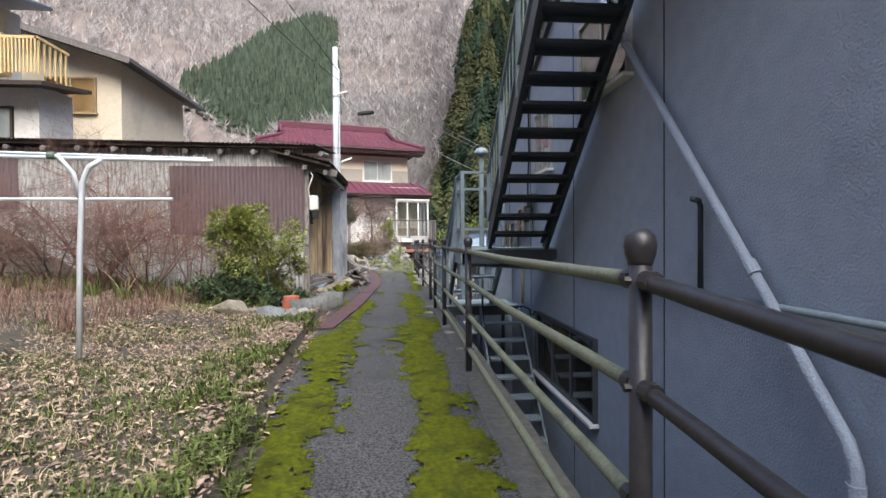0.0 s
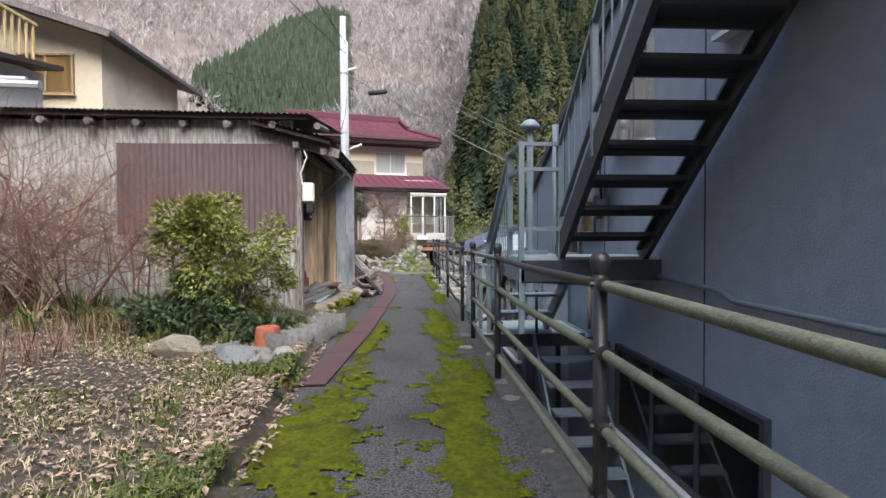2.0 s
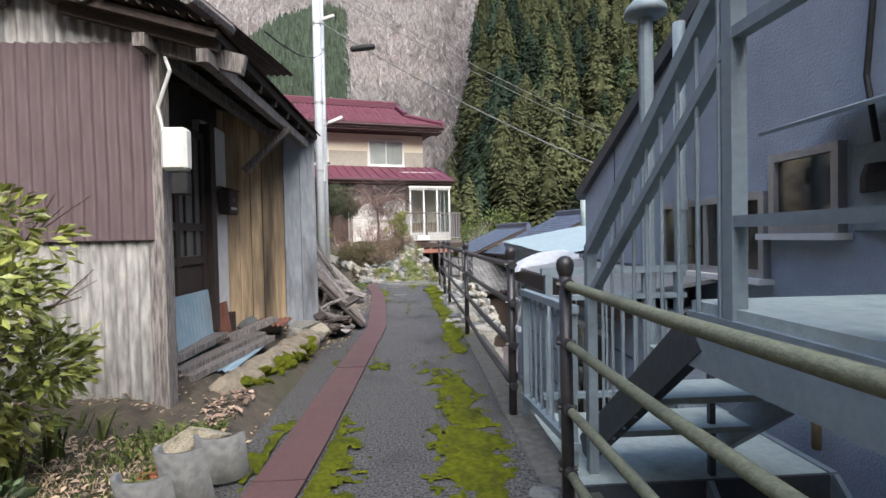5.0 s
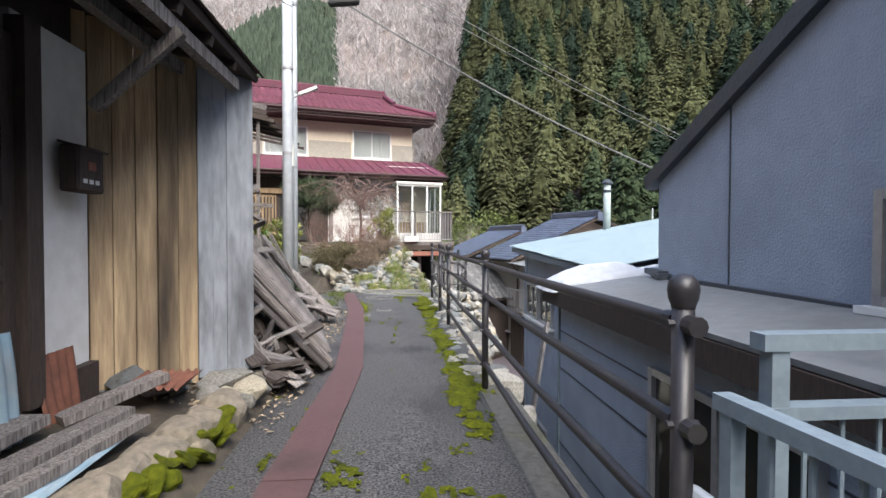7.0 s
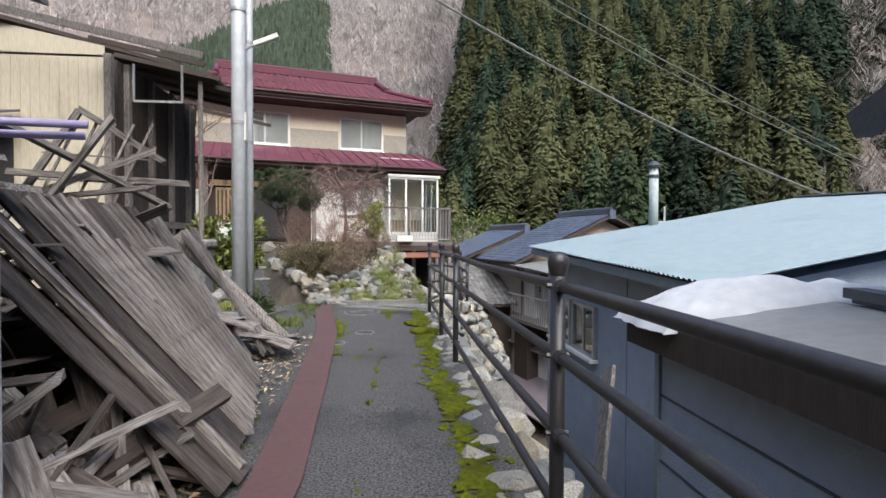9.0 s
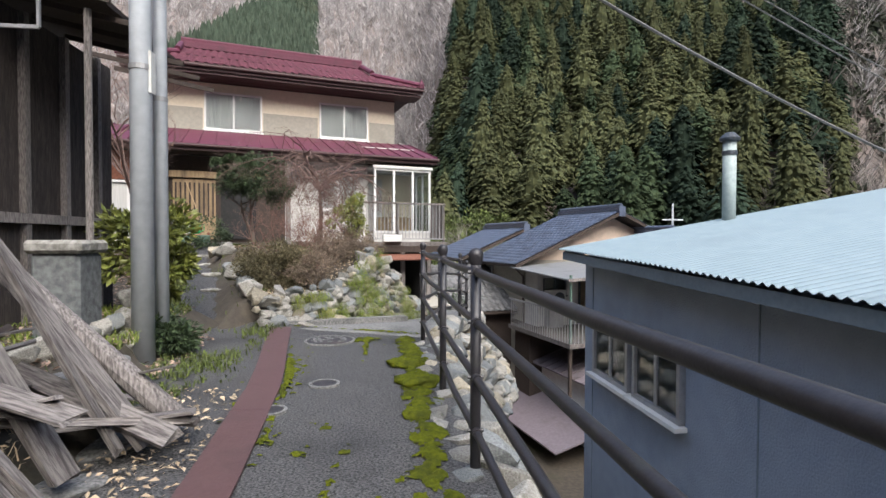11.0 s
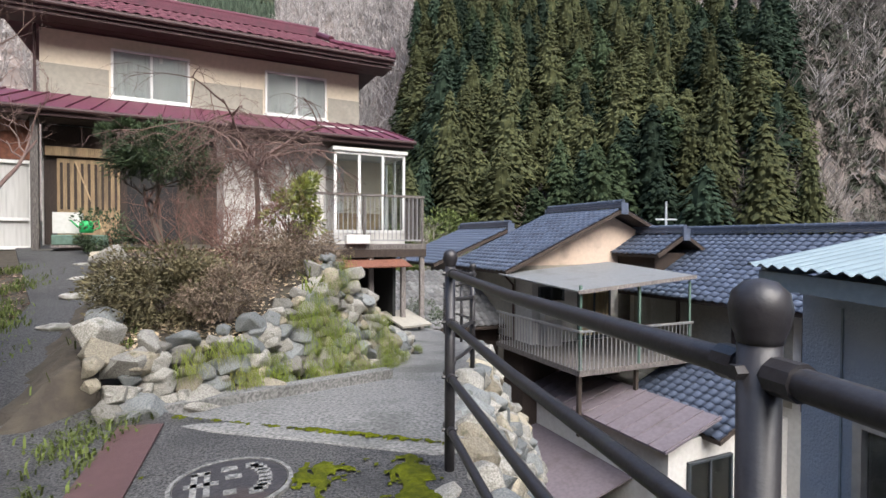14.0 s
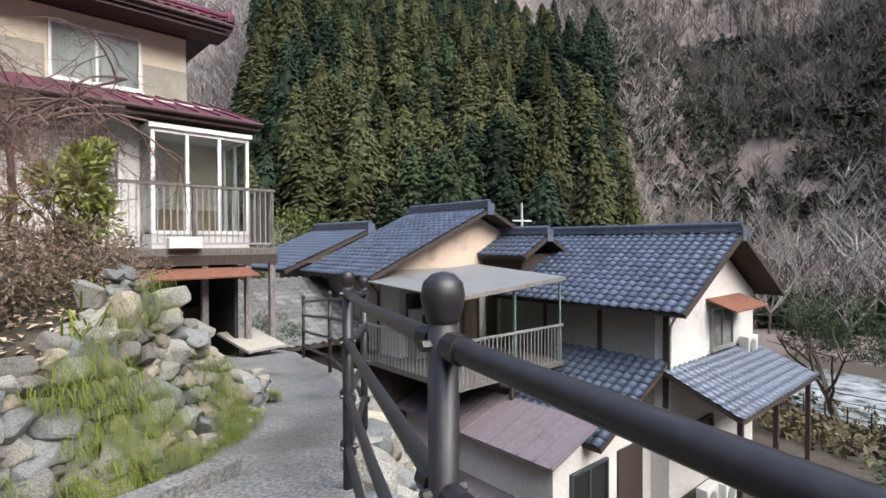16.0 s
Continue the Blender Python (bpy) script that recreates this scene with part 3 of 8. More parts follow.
baluster_run(st, (1.69, 10.05, 1.08), (1.69, y_of(top_z - 0.2), top_z - 0.2), 22, 1.03, 0.34)

ld = thing("stair_landing", "pale painted steel landing with peeling deck and railing", "landing")
part("deck", box(1.30, 2.67, 10.06, 10.85, 0.99, 1.03), "deck_pale", ld, "pale weathered deck plate")
part("edge_beam", box(1.30, 2.67, 10.02, 10.07, 0.80, 1.0), "stair_dark", ld)
part("edge_beam", box(1.28, 1.33, 10.02, 10.85, 0.80, 0.995), "blue_trim", ld)
part("support_pipe", tube(((1.4, 10.5, 0.78), (2.1, 10.5, 0.74), (2.66, 10.5, 0.70)), 0.03, 8), "blue_trim", ld)
for x, y in ((1.31, 10.06), (1.69, 10.06), (1.31, 10.62)):
    part("post", bar((x, y, 0.3 if y < 10.1 and x < 1.5 else 0.99), (x, y, 2.12), 0.05, 0.05), "blue_trim", ld)
for z in (2.11, 1.87, 1.30):
    part("guard_rail", bar((1.28, 10.06, z), (1.72, 10.06, z), 0.045, 0.035), "blue_trim", ld)
    part("guard_rail", bar((1.31, 10.06, z), (1.31, 10.62, z), 0.045, 0.035), "blue_trim", ld)
part("sloped_rail", bar((1.31, 10.60, 2.11), (1.25, 11.75, 1.18), 0.06, 0.05), "blue_trim", ld)
part("sloped_rail", bar((1.31, 10.60, 1.87), (1.25, 11.75, 0.94), 0.045, 0.035), "blue_trim", ld)
for i in range(9):
    u = (i + 0.5) / 9
    y = 10.6 + 1.15 * u
    part("baluster", tube(((1.29, y, 2.1 - 0.93 * u), (1.29, y, 1.0 - 0.9 * u)), 0.008, 6), "blue_trim", ld)
part("rail_foot", bar((1.25, 11.75, 0.0), (1.25, 11.75, 1.2), 0.05, 0.05), "blue_trim", ld)
for x in (1.30, 2.05):
    part("lower_stringer", bar((x, 10.80, 0.93), (x, 12.0, 0.02), 0.05, 0.15), "stair_dark" if x < 2 else "blue_trim", ld)
for k, z in enumerate((0.78, 0.53, 0.27)):
    part("tread", box(1.33, 2.03, 11.0 + 0.3 * k, 11.27 + 0.3 * k, z - 0.03, z), "deck_pale", ld)

pf = thing("entry_platform", "pale blue steel entry platform with ladder steps down", "platform")
part("deck", box(1.10, 2.45, 11.62, 12.66, -0.03, 0.0), "deck_pale", pf, "pale painted deck plate")
part("edge_beam", box(1.10, 2.45, 11.60, 11.63, -0.16, -0.002), "stair_dark", pf)
part("edge_beam", box(2.45, 2.49, 11.60, 12.68, -0.16, 0.01), "blue_trim", pf)
for x in (1.80, 2.47):
    part("stringer", bar((x, 11.64, -0.05), (x, 9.1, -2.62), 0.03, 0.16), "blue_trim", pf)
for k in range(1, 11):
    part("tread", box(1.83, 2.44, 11.42 - 0.24 * k, 11.64 - 0.24 * k, -0.24 * k - 0.03, -0.24 * k), "blue_trim", pf)
for x, y in ((1.15, 11.66), (1.15, 12.6), (2.40, 12.6), (1.84, 11.64)):
    part("leg", bar((x, y, -2.6), (x, y, -0.03), 0.06, 0.06), "stair_dark", pf)
part("rail_post", bar((1.85, 11.66, 0.0), (1.85, 11.66, 0.55), 0.03, 0.03), "stair_dark", pf)
part("hand_hook", tube(((2.3, 11.2, 0.02), (2.42, 11.0, 0.06), (2.5, 10.9, 0.02), (2.5, 10.88, -0.06), (2.55, 10.85, -0.06), (2.56, 10.85, 0.0)), 0.012, 8), "black", pf)

eg = thing("end_guard", "pale blue painted steel end guard rail", "railing")
for x in (1.27, 2.22):
    part("post", bar((x, 12.68, -0.03), (x, 12.68, 1.02), 0.05, 0.05), "blue_trim", eg)
for z, h in ((1.01, 0.045), (0.82, 0.035), (0.12, 0.035)):
    part("rail", bar((1.22, 12.68, z), (2.27, 12.68, z), 0.06, h), "blue_trim", eg)
for i in range(8):
    part("baluster", tube(((1.36 + i * 0.11, 12.68, 0.12), (1.36 + i * 0.11, 12.68, 0.82)), 0.007, 6), "blue_trim", eg)
gt = thing("metal_gate", "pale blue steel entry gate standing closed", "gate", at=(0.98, -0.04, 0), rz=4.4)
for y in (11.72, 12.56):
    part("stile", bar((1.06, y, 0.05), (1.06, y, 0.89), 0.04, 0.04), "blue_trim", gt)
for z in (0.88, 0.16):
    part("cross_rail", bar((1.06, 11.68, z), (1.06, 12.6, z), 0.05, 0.04), "blue_trim", gt)
for i in range(7):
    part("baluster", tube(((1.06, 11.81 + i * 0.105, 0.16), (1.06, 11.81 + i * 0.105, 0.88)), 0.008, 6), "blue_trim", gt)
part("latch", tube(((1.03, 12.58, 0.62), (1.03, 12.66, 0.62)), 0.02, 8), "steel", gt)

# ---- pipes on the wall ----


def pipe_thing(name, label, pts, r, material, clamps=(), cat="pipe"):
    t = thing(name, label, cat)
    part("pipe", tube(pts, r, 12), material, t, smooth=True)
    for c, d in clamps:
        part("joint", tube((Vector(c) - Vector(d) * 0.05, Vector(c) + Vector(d) * 0.05), r * 1.22, 12), material, t)
    return t


dd = Vector((0, 5.05 - 7.9, 0.06 - 3.4)).normalized()
pipe_thing("drainpipe", "grey-blue diagonal plastic drainpipe on the wall", ((2.6, 8.5, 4.1), (2.6, 7.9, 3.4), (2.6, 5.10, 0.12), (2.6, 5.05, 0.0), (2.6, 5.05, -2.6)), 0.036, "blue_wall", (((2.6, 5.79, 0.94), dd), ((2.6, 7.6, 3.05), dd), ((2.6, 5.05, -0.12), (0, 0, 1))))
pipe_thing("vent_pipe", "short bent vent pipe painted blue-grey", ((2.63, 6.39, 0.72), (2.63, 6.39, 1.37), (2.61, 6.38, 1.41), (2.54, 6.35, 1.42)), 0.02, "stair_dark")
pipe_thing("conduit", "thin blue-grey conduit running along the wall", ((2.63, 10.0, 0.84), (2.63, 9.0, 0.80), (2.63, 8.85, 0.74), (2.63, 3.0, 0.70)), 0.022, "blue_trim")
pipe_thing("downpipe", "weathered grey downpipe with rusty lower end", ((2.55, 13.25, 3.0), (2.55, 13.25, -0.2)), 0.05, "blue_trim", (((2.55, 13.25, 1.5), (0, 0, 1)), ((2.55, 13.25, 0.75), (0, 0, 1))))
pipe_thing("downpipe", "yellowed plastic downpipe on a blue wall", ((2.62, 11.9, 0.75), (2.62, 11.9, 0.0)), 0.025, "wood_warm")
vc = thing("roof_ventilator", "grey mushroom-shaped metal ventilator on a pipe", "vent", at=(2.01, 12.70, 2.82))
part("pipe", tube(((0, 0, -2.84), (0, 0, 0.0)), 0.05, 10), "blue_trim", vc)
part("hood", lathe(((0.06, -0.02), (0.15, 0.0), (0.14, 0.05), (0.07, 0.12), (0.0, 0.14)), 14), "blue_trim", vc, smooth=True)
mb = thing("electric_meter", "grey round electric meter with cables on a blue wall", "meter", at=(2.64, 11.5, 1.45))
part("housing", lathe(((0.0, 0), (0.09, 0.0), (0.09, 0.08), (0.07, 0.14), (0.0, 0.15)), 14), "black", mb)
part("backplate", box(-0.02, 0.03, -0.15, 0.15, -0.2, 0.25, 0.01), "blue_trim", mb)
part("cable", tube(((0, 0.02, 0.2), (0.01, 0.1, 0.6), (0.02, 0.05, 1.2), (0.02, 0.08, 2.4)), 0.015, 6), "cable", mb)
aw = thing("window_hood", "small grey sheet-metal hood on a blue wall", "awning")
part("sheet", bar((2.65, 11.4, 1.92), (2.25, 11.4, 1.80), 0.9, 0.02, up=(0, 0, 1)), "blue_trim", aw)

# ---- low lean-to against the wall ----
lt = thing("lean_to", "grey-blue lean-to shed with smooth metal roof", "shed")
b = box(2.0, 2.66, 12.95, 16.75, -2.7, 0.66)
part("wall", b, "blue_wall", lt, "blue-grey siding panels")
for k in range(7):
    z = 0.3 - 0.4 * k
    part("siding_joint", bar((1.996, 12.95, z), (1.996, 16.75, z), 0.008, 0.012), "stair_dark", lt)
part("roof", bar((2.665, 14.85, 0.905), (1.84, 14.85, 0.79), 4.0, 0.03), "lean_roof", lt, "smooth grey metal roof")
part("fascia", box(1.83, 1.875, 12.85, 16.85, 0.61, 0.768), "wood_dark", lt, "dark wooden fascia")
part("soffit", box(1.875, 2.0, 12.9, 16.8, 0.62, 0.65), "wood_dark", lt)
part("corner_trim", box(1.98, 2.03, 16.74, 16.79, -2.7, 0.62), "blue_trim", lt)
ws = sash("window_6", "", 2.0, 13.3, 14.72, -0.75, 0.42, "alu", panes=2)

# ---- workshop with the pale sheet roof ----
wk = thing("workshop", "blue workshop with pale corrugated sheet roof", "building")
b = bmesh.new()
wp = [(2.95, -5.5), (9.5, -5.5), (9.5, 1.55), (7.52, 1.85), (2.95, 1.04)]
fa = [b.verts.new((x, 17.5, z - (0.19 if z > 0 else 0))) for x, z in wp]
fb = [b.verts.new((x, 22.1, z)) for x, z in wp]
b.faces.new(fa)
b.faces.new(fb[::-1])
for i in range(5):
    k = (i + 1) % 5
    b.faces.new((fa[k], fa[i], fb[i], fb[k]))
bmesh.ops.recalc_face_normals(b, faces=b.faces[:])
part("wall", b, "blue_wall", wk)
corrugated("roof", (2.62, 17.2, 0.93), (0, 4.95, 0.19), (4.9, 0, 0.87), 0.076, 0.010, "pale_roof", wk, "pale blue painted sheet roof")
corrugated("roof", (7.52, 17.2, 1.80), (0, 4.95, 0.19), (2.5, 0, -0.35), 0.076, 0.010, "pale_roof", wk, "pale blue painted sheet roof")
part("ridge_cap", bar((7.52, 17.2, 1.815), (7.52, 22.15, 2.005), 0.3, 0.02), "pale_roof", wk)
part("eave_board", bar((2.69, 17.2, 0.85), (2.69, 22.1, 1.04), 0.06, 0.09), "blue_trim", wk)
part("eave_board", bar((2.7, 22.1, 1.06), (7.5, 22.1, 1.91), 0.04, 0.09), "blue_trim", wk)
for k in (18.3, 19.2, 21.86):
    part("panel_joint", box(2.942, 2.95, k, k + 0.01, -5.4, 0.9), "blue_trim", wk)
sash("window_7", "", 2.945, 20.02, 20.82, -0.28, 0.38, "alu", fw=0.045, panes=2, inner="concrete_dark")
sash("window_8", "", 2.945, 20.92, 21.76, -0.28, 0.38, "alu", fw=0.045, panes=2, inner="concrete_dark")
sash("window_9", "", 2.945, 20.4, 21.6, -3.2, -2.2, "alu", fw=0.06, panes=2)
ch = thing("stove_chimney", "weathered pale pipe chimney with a dark cap", "chimney", at=(4.66, 21.9, 1.30))
part("pipe", tube(((0, 0, 0), (0, 0, 1.12)), 0.075, 14), "deck_pale", ch, smooth=True)
part("cap", lathe(((0.11, 1.12), (0.12, 1.15), (0.05, 1.22), (0.0, 1.23)), 14), "stair_dark", ch)
part("collar", tube(((0, 0, 0.95), (0, 0, 1.0)), 0.085, 14), "stair_dark", ch)

# snow left on the low roof
vs, fs = sheet((1.76, 16.3, 0.0), (1.5, -0.12, 0), (0, 0.62, 0), 44, 26, lambda u, v: (0.06 * noise.noise(Vector((u * 5, v * 4, 4))), 0.07 * noise.noise(Vector((u * 6, v * 3, 8))), 0))
out = []
for i, p in enumerate(vs):
    u, v = (i % 45) / 44, (i // 45) / 26
    k = max(0.0, min(1.0, min(u, 1 - u) * 5, min(v, 1 - v) * 3.2))
    base = 0.80 + 0.14 * (p.x - 1.84) if p.x < 2.66 else 0.90
    lump = 0.15 + 0.12 * noise.noise(Vector((p.x * 2.2, p.y * 2.2, 1.0))) + 0.03 * noise.noise(p * 7)
    out.append((p.x, p.y, base - 0.04 + lump * k ** 0.5))
tagged(mesh_part("snow", out, fs, "snow", None, "", True), "old melting heap of snow on a metal roof", "snow", kind="stuff")
gb = thing("gutter_offcut", "dark broken gutter pieces lying on a roof", "debris", at=(2.62, 15.75, 0.945))
for k in range(2):
    part("gutter_piece", bar((0.02 * k, 0.05 * k, 0.02 * k), (0.14 - 0.06 * k, 0.42, 0.03 * k), 0.11, 0.05), "stair_dark", gb)

lb = thing("leaning_board", "weathered pale board leaning against the workshop wall", "board")
part("board", bar((1.75, 17.25, -1.3), (2.2, 17.95, 0.15), 0.26, 0.03, up=(-0.8, 0.2, 0.3)), "wood_grey", lb)

# ---- pipe railing along the path ----
POSTS = (-2.4, 0.8, 3.98, 7.17, 9.58, 11.37)
POSTS2 = (12.66, 15.68, 18.82, 20.3, 22.39)
RZ = (1.065, 0.80, 0.505, 0.22)


def railing(label, pts, mats, base):
    """Round posts with ball caps, four pipes through them, and clamps."""
    rl = thing("pipe_railing", label, "railing")
    for x, y, z in pts[base:]:
        po = part("post", tube(((0, 0, -0.25), (0, 0, 1.11)), 0.0285, 14), "rail_dark", rl, smooth=True)
        po.matrix_basis = pose(x, y, z)
        part("ball_cap", lathe(((0.02, 1.10), (0.030, 1.105), (0.031, 1.113), (0.037, 1.128), (0.0405, 1.152), (0.036, 1.175), (0.021, 1.19), (0.0, 1.195)), 16), "rail_dark", po, smooth=True)
        for h in RZ:
            b = tube(((-0.0, -0.07, h), (0, -0.028, h)), 0.0265, 10)
            tube(((0, 0.028, h), (0, 0.07, h)), 0.0265, 10, b)
            tube(((-0.044, 0, h), (0.044, 0, h)), 0.011, 6, b)
            part("clamp", b, "rail_dark", po)
    for i, (p, q) in enumerate(zip(pts, pts[1:])):
        for j, h in enumerate(RZ):
            a, c = Vector(p) + Vector((0, 0, h)), Vector(q) + Vector((0, 0, h))
            sag = 0.012 * R.uniform(-1, 1)
            m = a.lerp(c, 0.5) + Vector((sag, 0, -0.01))
            part("rail", tube((a, m, c), 0.0215, 10, caps=False), "rail_dark" if j == 0 and i in (0, 1, 3) else mats[min(i, len(mats) - 1)], rl, smooth=True)
    return rl


railing("weathered dark pipe railing with ball-topped posts and algae-green pipes", [(1.0, y, z) for y, z in zip(POSTS, (-0.48, -0.265, -0.046, -0.03, -0.02, -0.02))], ["rail_dark", "rail_dark", "rail_green", "rail_green", "rail_green"], 0)
railing("dark brown pipe railing with ball-topped posts along a path", [(1.0, y, 0.0) for y in POSTS2], ["rail_dark"], 0)
railing("dark pipe railing beside a sloping concrete ramp", [(1.0, 22.39, 0.0), (1.42, 24.3, -0.1), (1.93, 25.5, -0.22), (2.3, 27.0, -0.42), (2.62, 29.0, -0.66), (2.8, 31.5, -0.95)], ["rail_dark"], 1)

# edge kerb and retaining wall


def edge_run(x0, x1, ys, drop, low, bev):
    """A run of masonry from x0 to x1 whose worn top follows the path."""
    b = bmesh.new()
    rows = []
    for y in ys:
        z = road_z(y) + drop + 0.012 * noise.noise(Vector((x0, y * 2.3, 4)))
        wx = 0.012 * noise.noise(Vector((y * 1.9, 3, x1)))
        rows.append([b.verts.new(c) for c in ((x0 + wx, y, z + low), (x0 + wx, y, z - bev), (x0 + wx + bev, y, z), (x1 - bev, y, z), (x1, y, z - bev), (x1, y, z + low))])
    for p, q in zip(rows, rows[1:]):
        for i in range(6):
            b.faces.new((p[i], q[i], q[(i + 1) % 6], p[(i + 1) % 6]))
    b.faces.new(rows[0])
    b.faces.new(rows[-1][::-1])
    bmesh.ops.recalc_face_normals(b, faces=b.faces[:])
    return b


tagged(part("kerb", edge_run(0.93, 1.16, frange(-4, 16.2, 0.25), 0.008, -0.3, 0.02), "concrete_dark"), "worn concrete edge kerb under the railing", "kerb", kind="structure")
tagged(part("retaining_wall", edge_run(1.08, 1.24, frange(-4, 16.2, 0.5), -0.03, -2.6, 0.01), "concrete_dark"), "stained concrete retaining wall", "wall", kind="structure")

# ---- trench cover of red steel plates ----
tc = thing("trench_cover", "dull red painted steel plates covering a drain", "drain cover")


def strip_mid(y):
    return lerp_line(((9.4, -0.59), (12, -0.385), (14, -0.31), (16.4, -0.21), (18.5, -0.33), (20.7, -0.48), (22, -0.68), (23.45, -0.88)), y)


y = 9.45
while y < 23.3:
    y2 = min(y + 1.16, 23.45)
    b = bmesh.new()
    t = R.uniform(-0.004, 0.008)
    cs = []
    for yy, dz in ((y + 0.004, t), (y + (y2 - y) / 2, -0.002), (y2 - 0.004, R.uniform(-0.002, 0.01))):
        m = strip_mid(yy)
        cs.append([b.verts.new((m + sx * 0.135, yy, 0.022 + dz + zz)) for sx, zz in ((-1, 0), (1, 0), (1, -0.012), (-1, -0.012))])
    for i in range(2):
        for k in range(4):
            b.faces.new((cs[i][k], cs[i][(k + 1) % 4], cs[i + 1][(k + 1) % 4], cs[i + 1][k]))
    b.faces.new(cs[0])
    b.faces.new(cs[2][::-1])
    bmesh.ops.recalc_face_normals(b, faces=b.faces[:])
    part("plate", b, "red_plate", tc)
    y = y2

# ---- covers in the path ----
dg = thing("drain_grate", "rusty cast-iron drain cover with chequered top", "drain cover", at=(-0.36, 8.41, 0.0), rz=-3)
part("frame", box(-0.19, 0.19, -0.25, 0.25, -0.05, 0.006), "iron", dg)
for i in range(7):
    for j in range(9):
        part("stud", box(-0.165 + i * 0.05, -0.135 + i * 0.05, -0.225 + j * 0.053, -0.195 + j * 0.053, 0.006, 0.012), "iron", dg)


def manhole(x, y, r, label, painted):
    m = thing("manhole_cover", label, "manhole cover", at=(x, y, 0.012), rz=12)
    part("ring", lathe(((r + 0.03, -0.04), (r + 0.03, 0.006), (r + 0.008, 0.008), (r + 0.006, -0.01)), 36), "concrete", m)
    part("lid", lathe(((r, -0.04), (r, 0.006), (r - 0.02, 0.01), (0.0, 0.01)), 36), "iron", m)
    if painted:
        k = 0
        for a, c, d, e in ((-0.19, -0.16, -0.13, 0.14), (-0.13, -0.10, -0.13, 0.14), (-0.19, -0.10, 0.11, 0.15), (-0.22, -0.06, -0.02, 0.02), (-0.04, 0.02, -0.15, -0.10), (-0.03, 0.05, 0.02, 0.07), (-0.05, 0.03, 0.12, 0.17)):
            part("paint_bar", box(a, c, d, e, 0.010, 0.014), "concrete", m)
        for k in range(9):
            a = -1.1 + k * 0.28
            part("paint_bar", box(0.06 + 0.1 * math.cos(a) - 0.03, 0.06 + 0.1 * math.cos(a) + 0.035, 0.17 * math.sin(a) - 0.03, 0.17 * math.sin(a) + 0.03, 0.010, 0.0135), "concrete", m)
    return m


manhole(-0.12, 22.42, 0.27, "iron manhole cover with worn white painted pattern", True)
manhole(0.02, 20.55, 0.10, "small round iron valve cover", False)
manhole(-0.28, 19.9, 0.08, "small round iron valve cover", False)

# ---- shed of corrugated sheets ----
sh = thing("corrugated_shed", "old shed of rusty corrugated metal sheets and timber", "shed")
part("core", box(-9.0, -1.78, 12.56, 15.2, 0.0, 2.8), "wood_dark", sh, "dark timber structure")
corrugated("sheet_panel", (-9.0, 12.5, 0.22), (5.3, 0, 0), (0, 0, 2.63), 0.076, 0.016, "tin", sh, "grey weathered corrugated sheets")
corrugated("sheet_panel", (-3.72, 12.49, 0.22), (2.36, 0, 0), (0, 0, 1.15), 0.076, 0.016, "tin", sh, "grey weathered corrugated sheet")
corrugated("sheet_panel", (-3.72, 12.48, 2.42), (2.36, 0, 0), (0, 0, 0.44), 0.076, 0.016, "tin", sh, "pale corrugated strip")
corrugated("sheet_panel", (-3.72, 12.455, 1.29), (2.40, 0, 0), (0, 0, 1.24), 0.076, 0.016, "tin_brown", sh, "brown corrugated sheet")
corrugated("sheet_panel", (-8.7, 12.465, 1.75), (2.4, 0, 0), (0, 0, 0.95), 0.076, 0.016, "tin_brown", sh, "rusty red-brown corrugated sheet")
part("corner_post", box(-1.36, -1.26, 12.46, 12.58, 0.15, 2.74), "wood_grey", sh)
corrugated("roof", (-9.2, 12.26, 3.0), (8.1, 0, -0.1), (0, 3.4, 0.42), 0.076, 0.012, "rust_dark", sh, "dark rusty corrugated roof")
part("eave_beam", bar((-9.1, 12.37, 2.96), (-1.15, 12.37, 2.87), 0.10, 0.06), "wood_dark", sh, "charred dark eave beam")
for i in range(14):
    x = -8.8 + i * 0.6
    part("rafter", tube(((x, 12.30 + R.uniform(-0.05, 0.03), 2.87 - 0.010 * i), (x, 13.0, 2.96 - 0.010 * i)), 0.048, 8), "wood_grey", sh)
part("porch_roof", bar((-1.9, 13.95, 2.80), (-0.84, 13.95, 2.53), 3.3, 0.05), "wood_dark", sh, "sagging porch roof")
corrugated("porch_sheet", (-1.9, 12.25, 2.85), (1.10, 0, -0.28), (0, 3.4, 0.0), 0.076, 0.012, "rust_dark", sh)
for k in range(7):
    yy = 12.4 + 0.45 * k
    part("porch_rafter", bar((-1.8, yy, 2.72), (-0.86, yy, 2.48), 0.05, 0.07), "wood_dark", sh)
for x, z in ((-0.93, 2.48), (-1.3, 2.575)):
    part("purlin", bar((x, 12.3, z - 0.08), (x, 15.3, z - 0.08), 0.07, 0.08), "wood_grey", sh)
part("brace", bar((-1.30, 14.2, 1.95), (-0.86, 14.2, 2.36), 0.05, 0.06), "wood_grey", sh)
part("front_beam", bar((-1.30, 12.5, 2.54), (-0.74, 12.5, 2.40), 0.06, 0.12), "wood_grey", sh)
# entrance side of the shed
part("side_panel", box(-1.78, -1.70, 14.2, 14.84, 0.45, 2.45), "plaster_white", sh, "white painted panel")
part("side_base", box(-1.80, -1.64, 12.6, 14.84, 0.0, 0.5), "wood_dark", sh)
part("door_post", box(-1.70, -1.60, 14.16, 14.28, 0.4, 2.4), "wood_dark", sh)
ld2 = thing("sliding_door", "dark lattice sliding door with dusty glass panes", "door", at=(-1.68, 13.0, 0.45))
part("stile", box(-0.03, 0.02, 0.0, 0.08, 0.0, 1.85), "wood_dark", ld2)
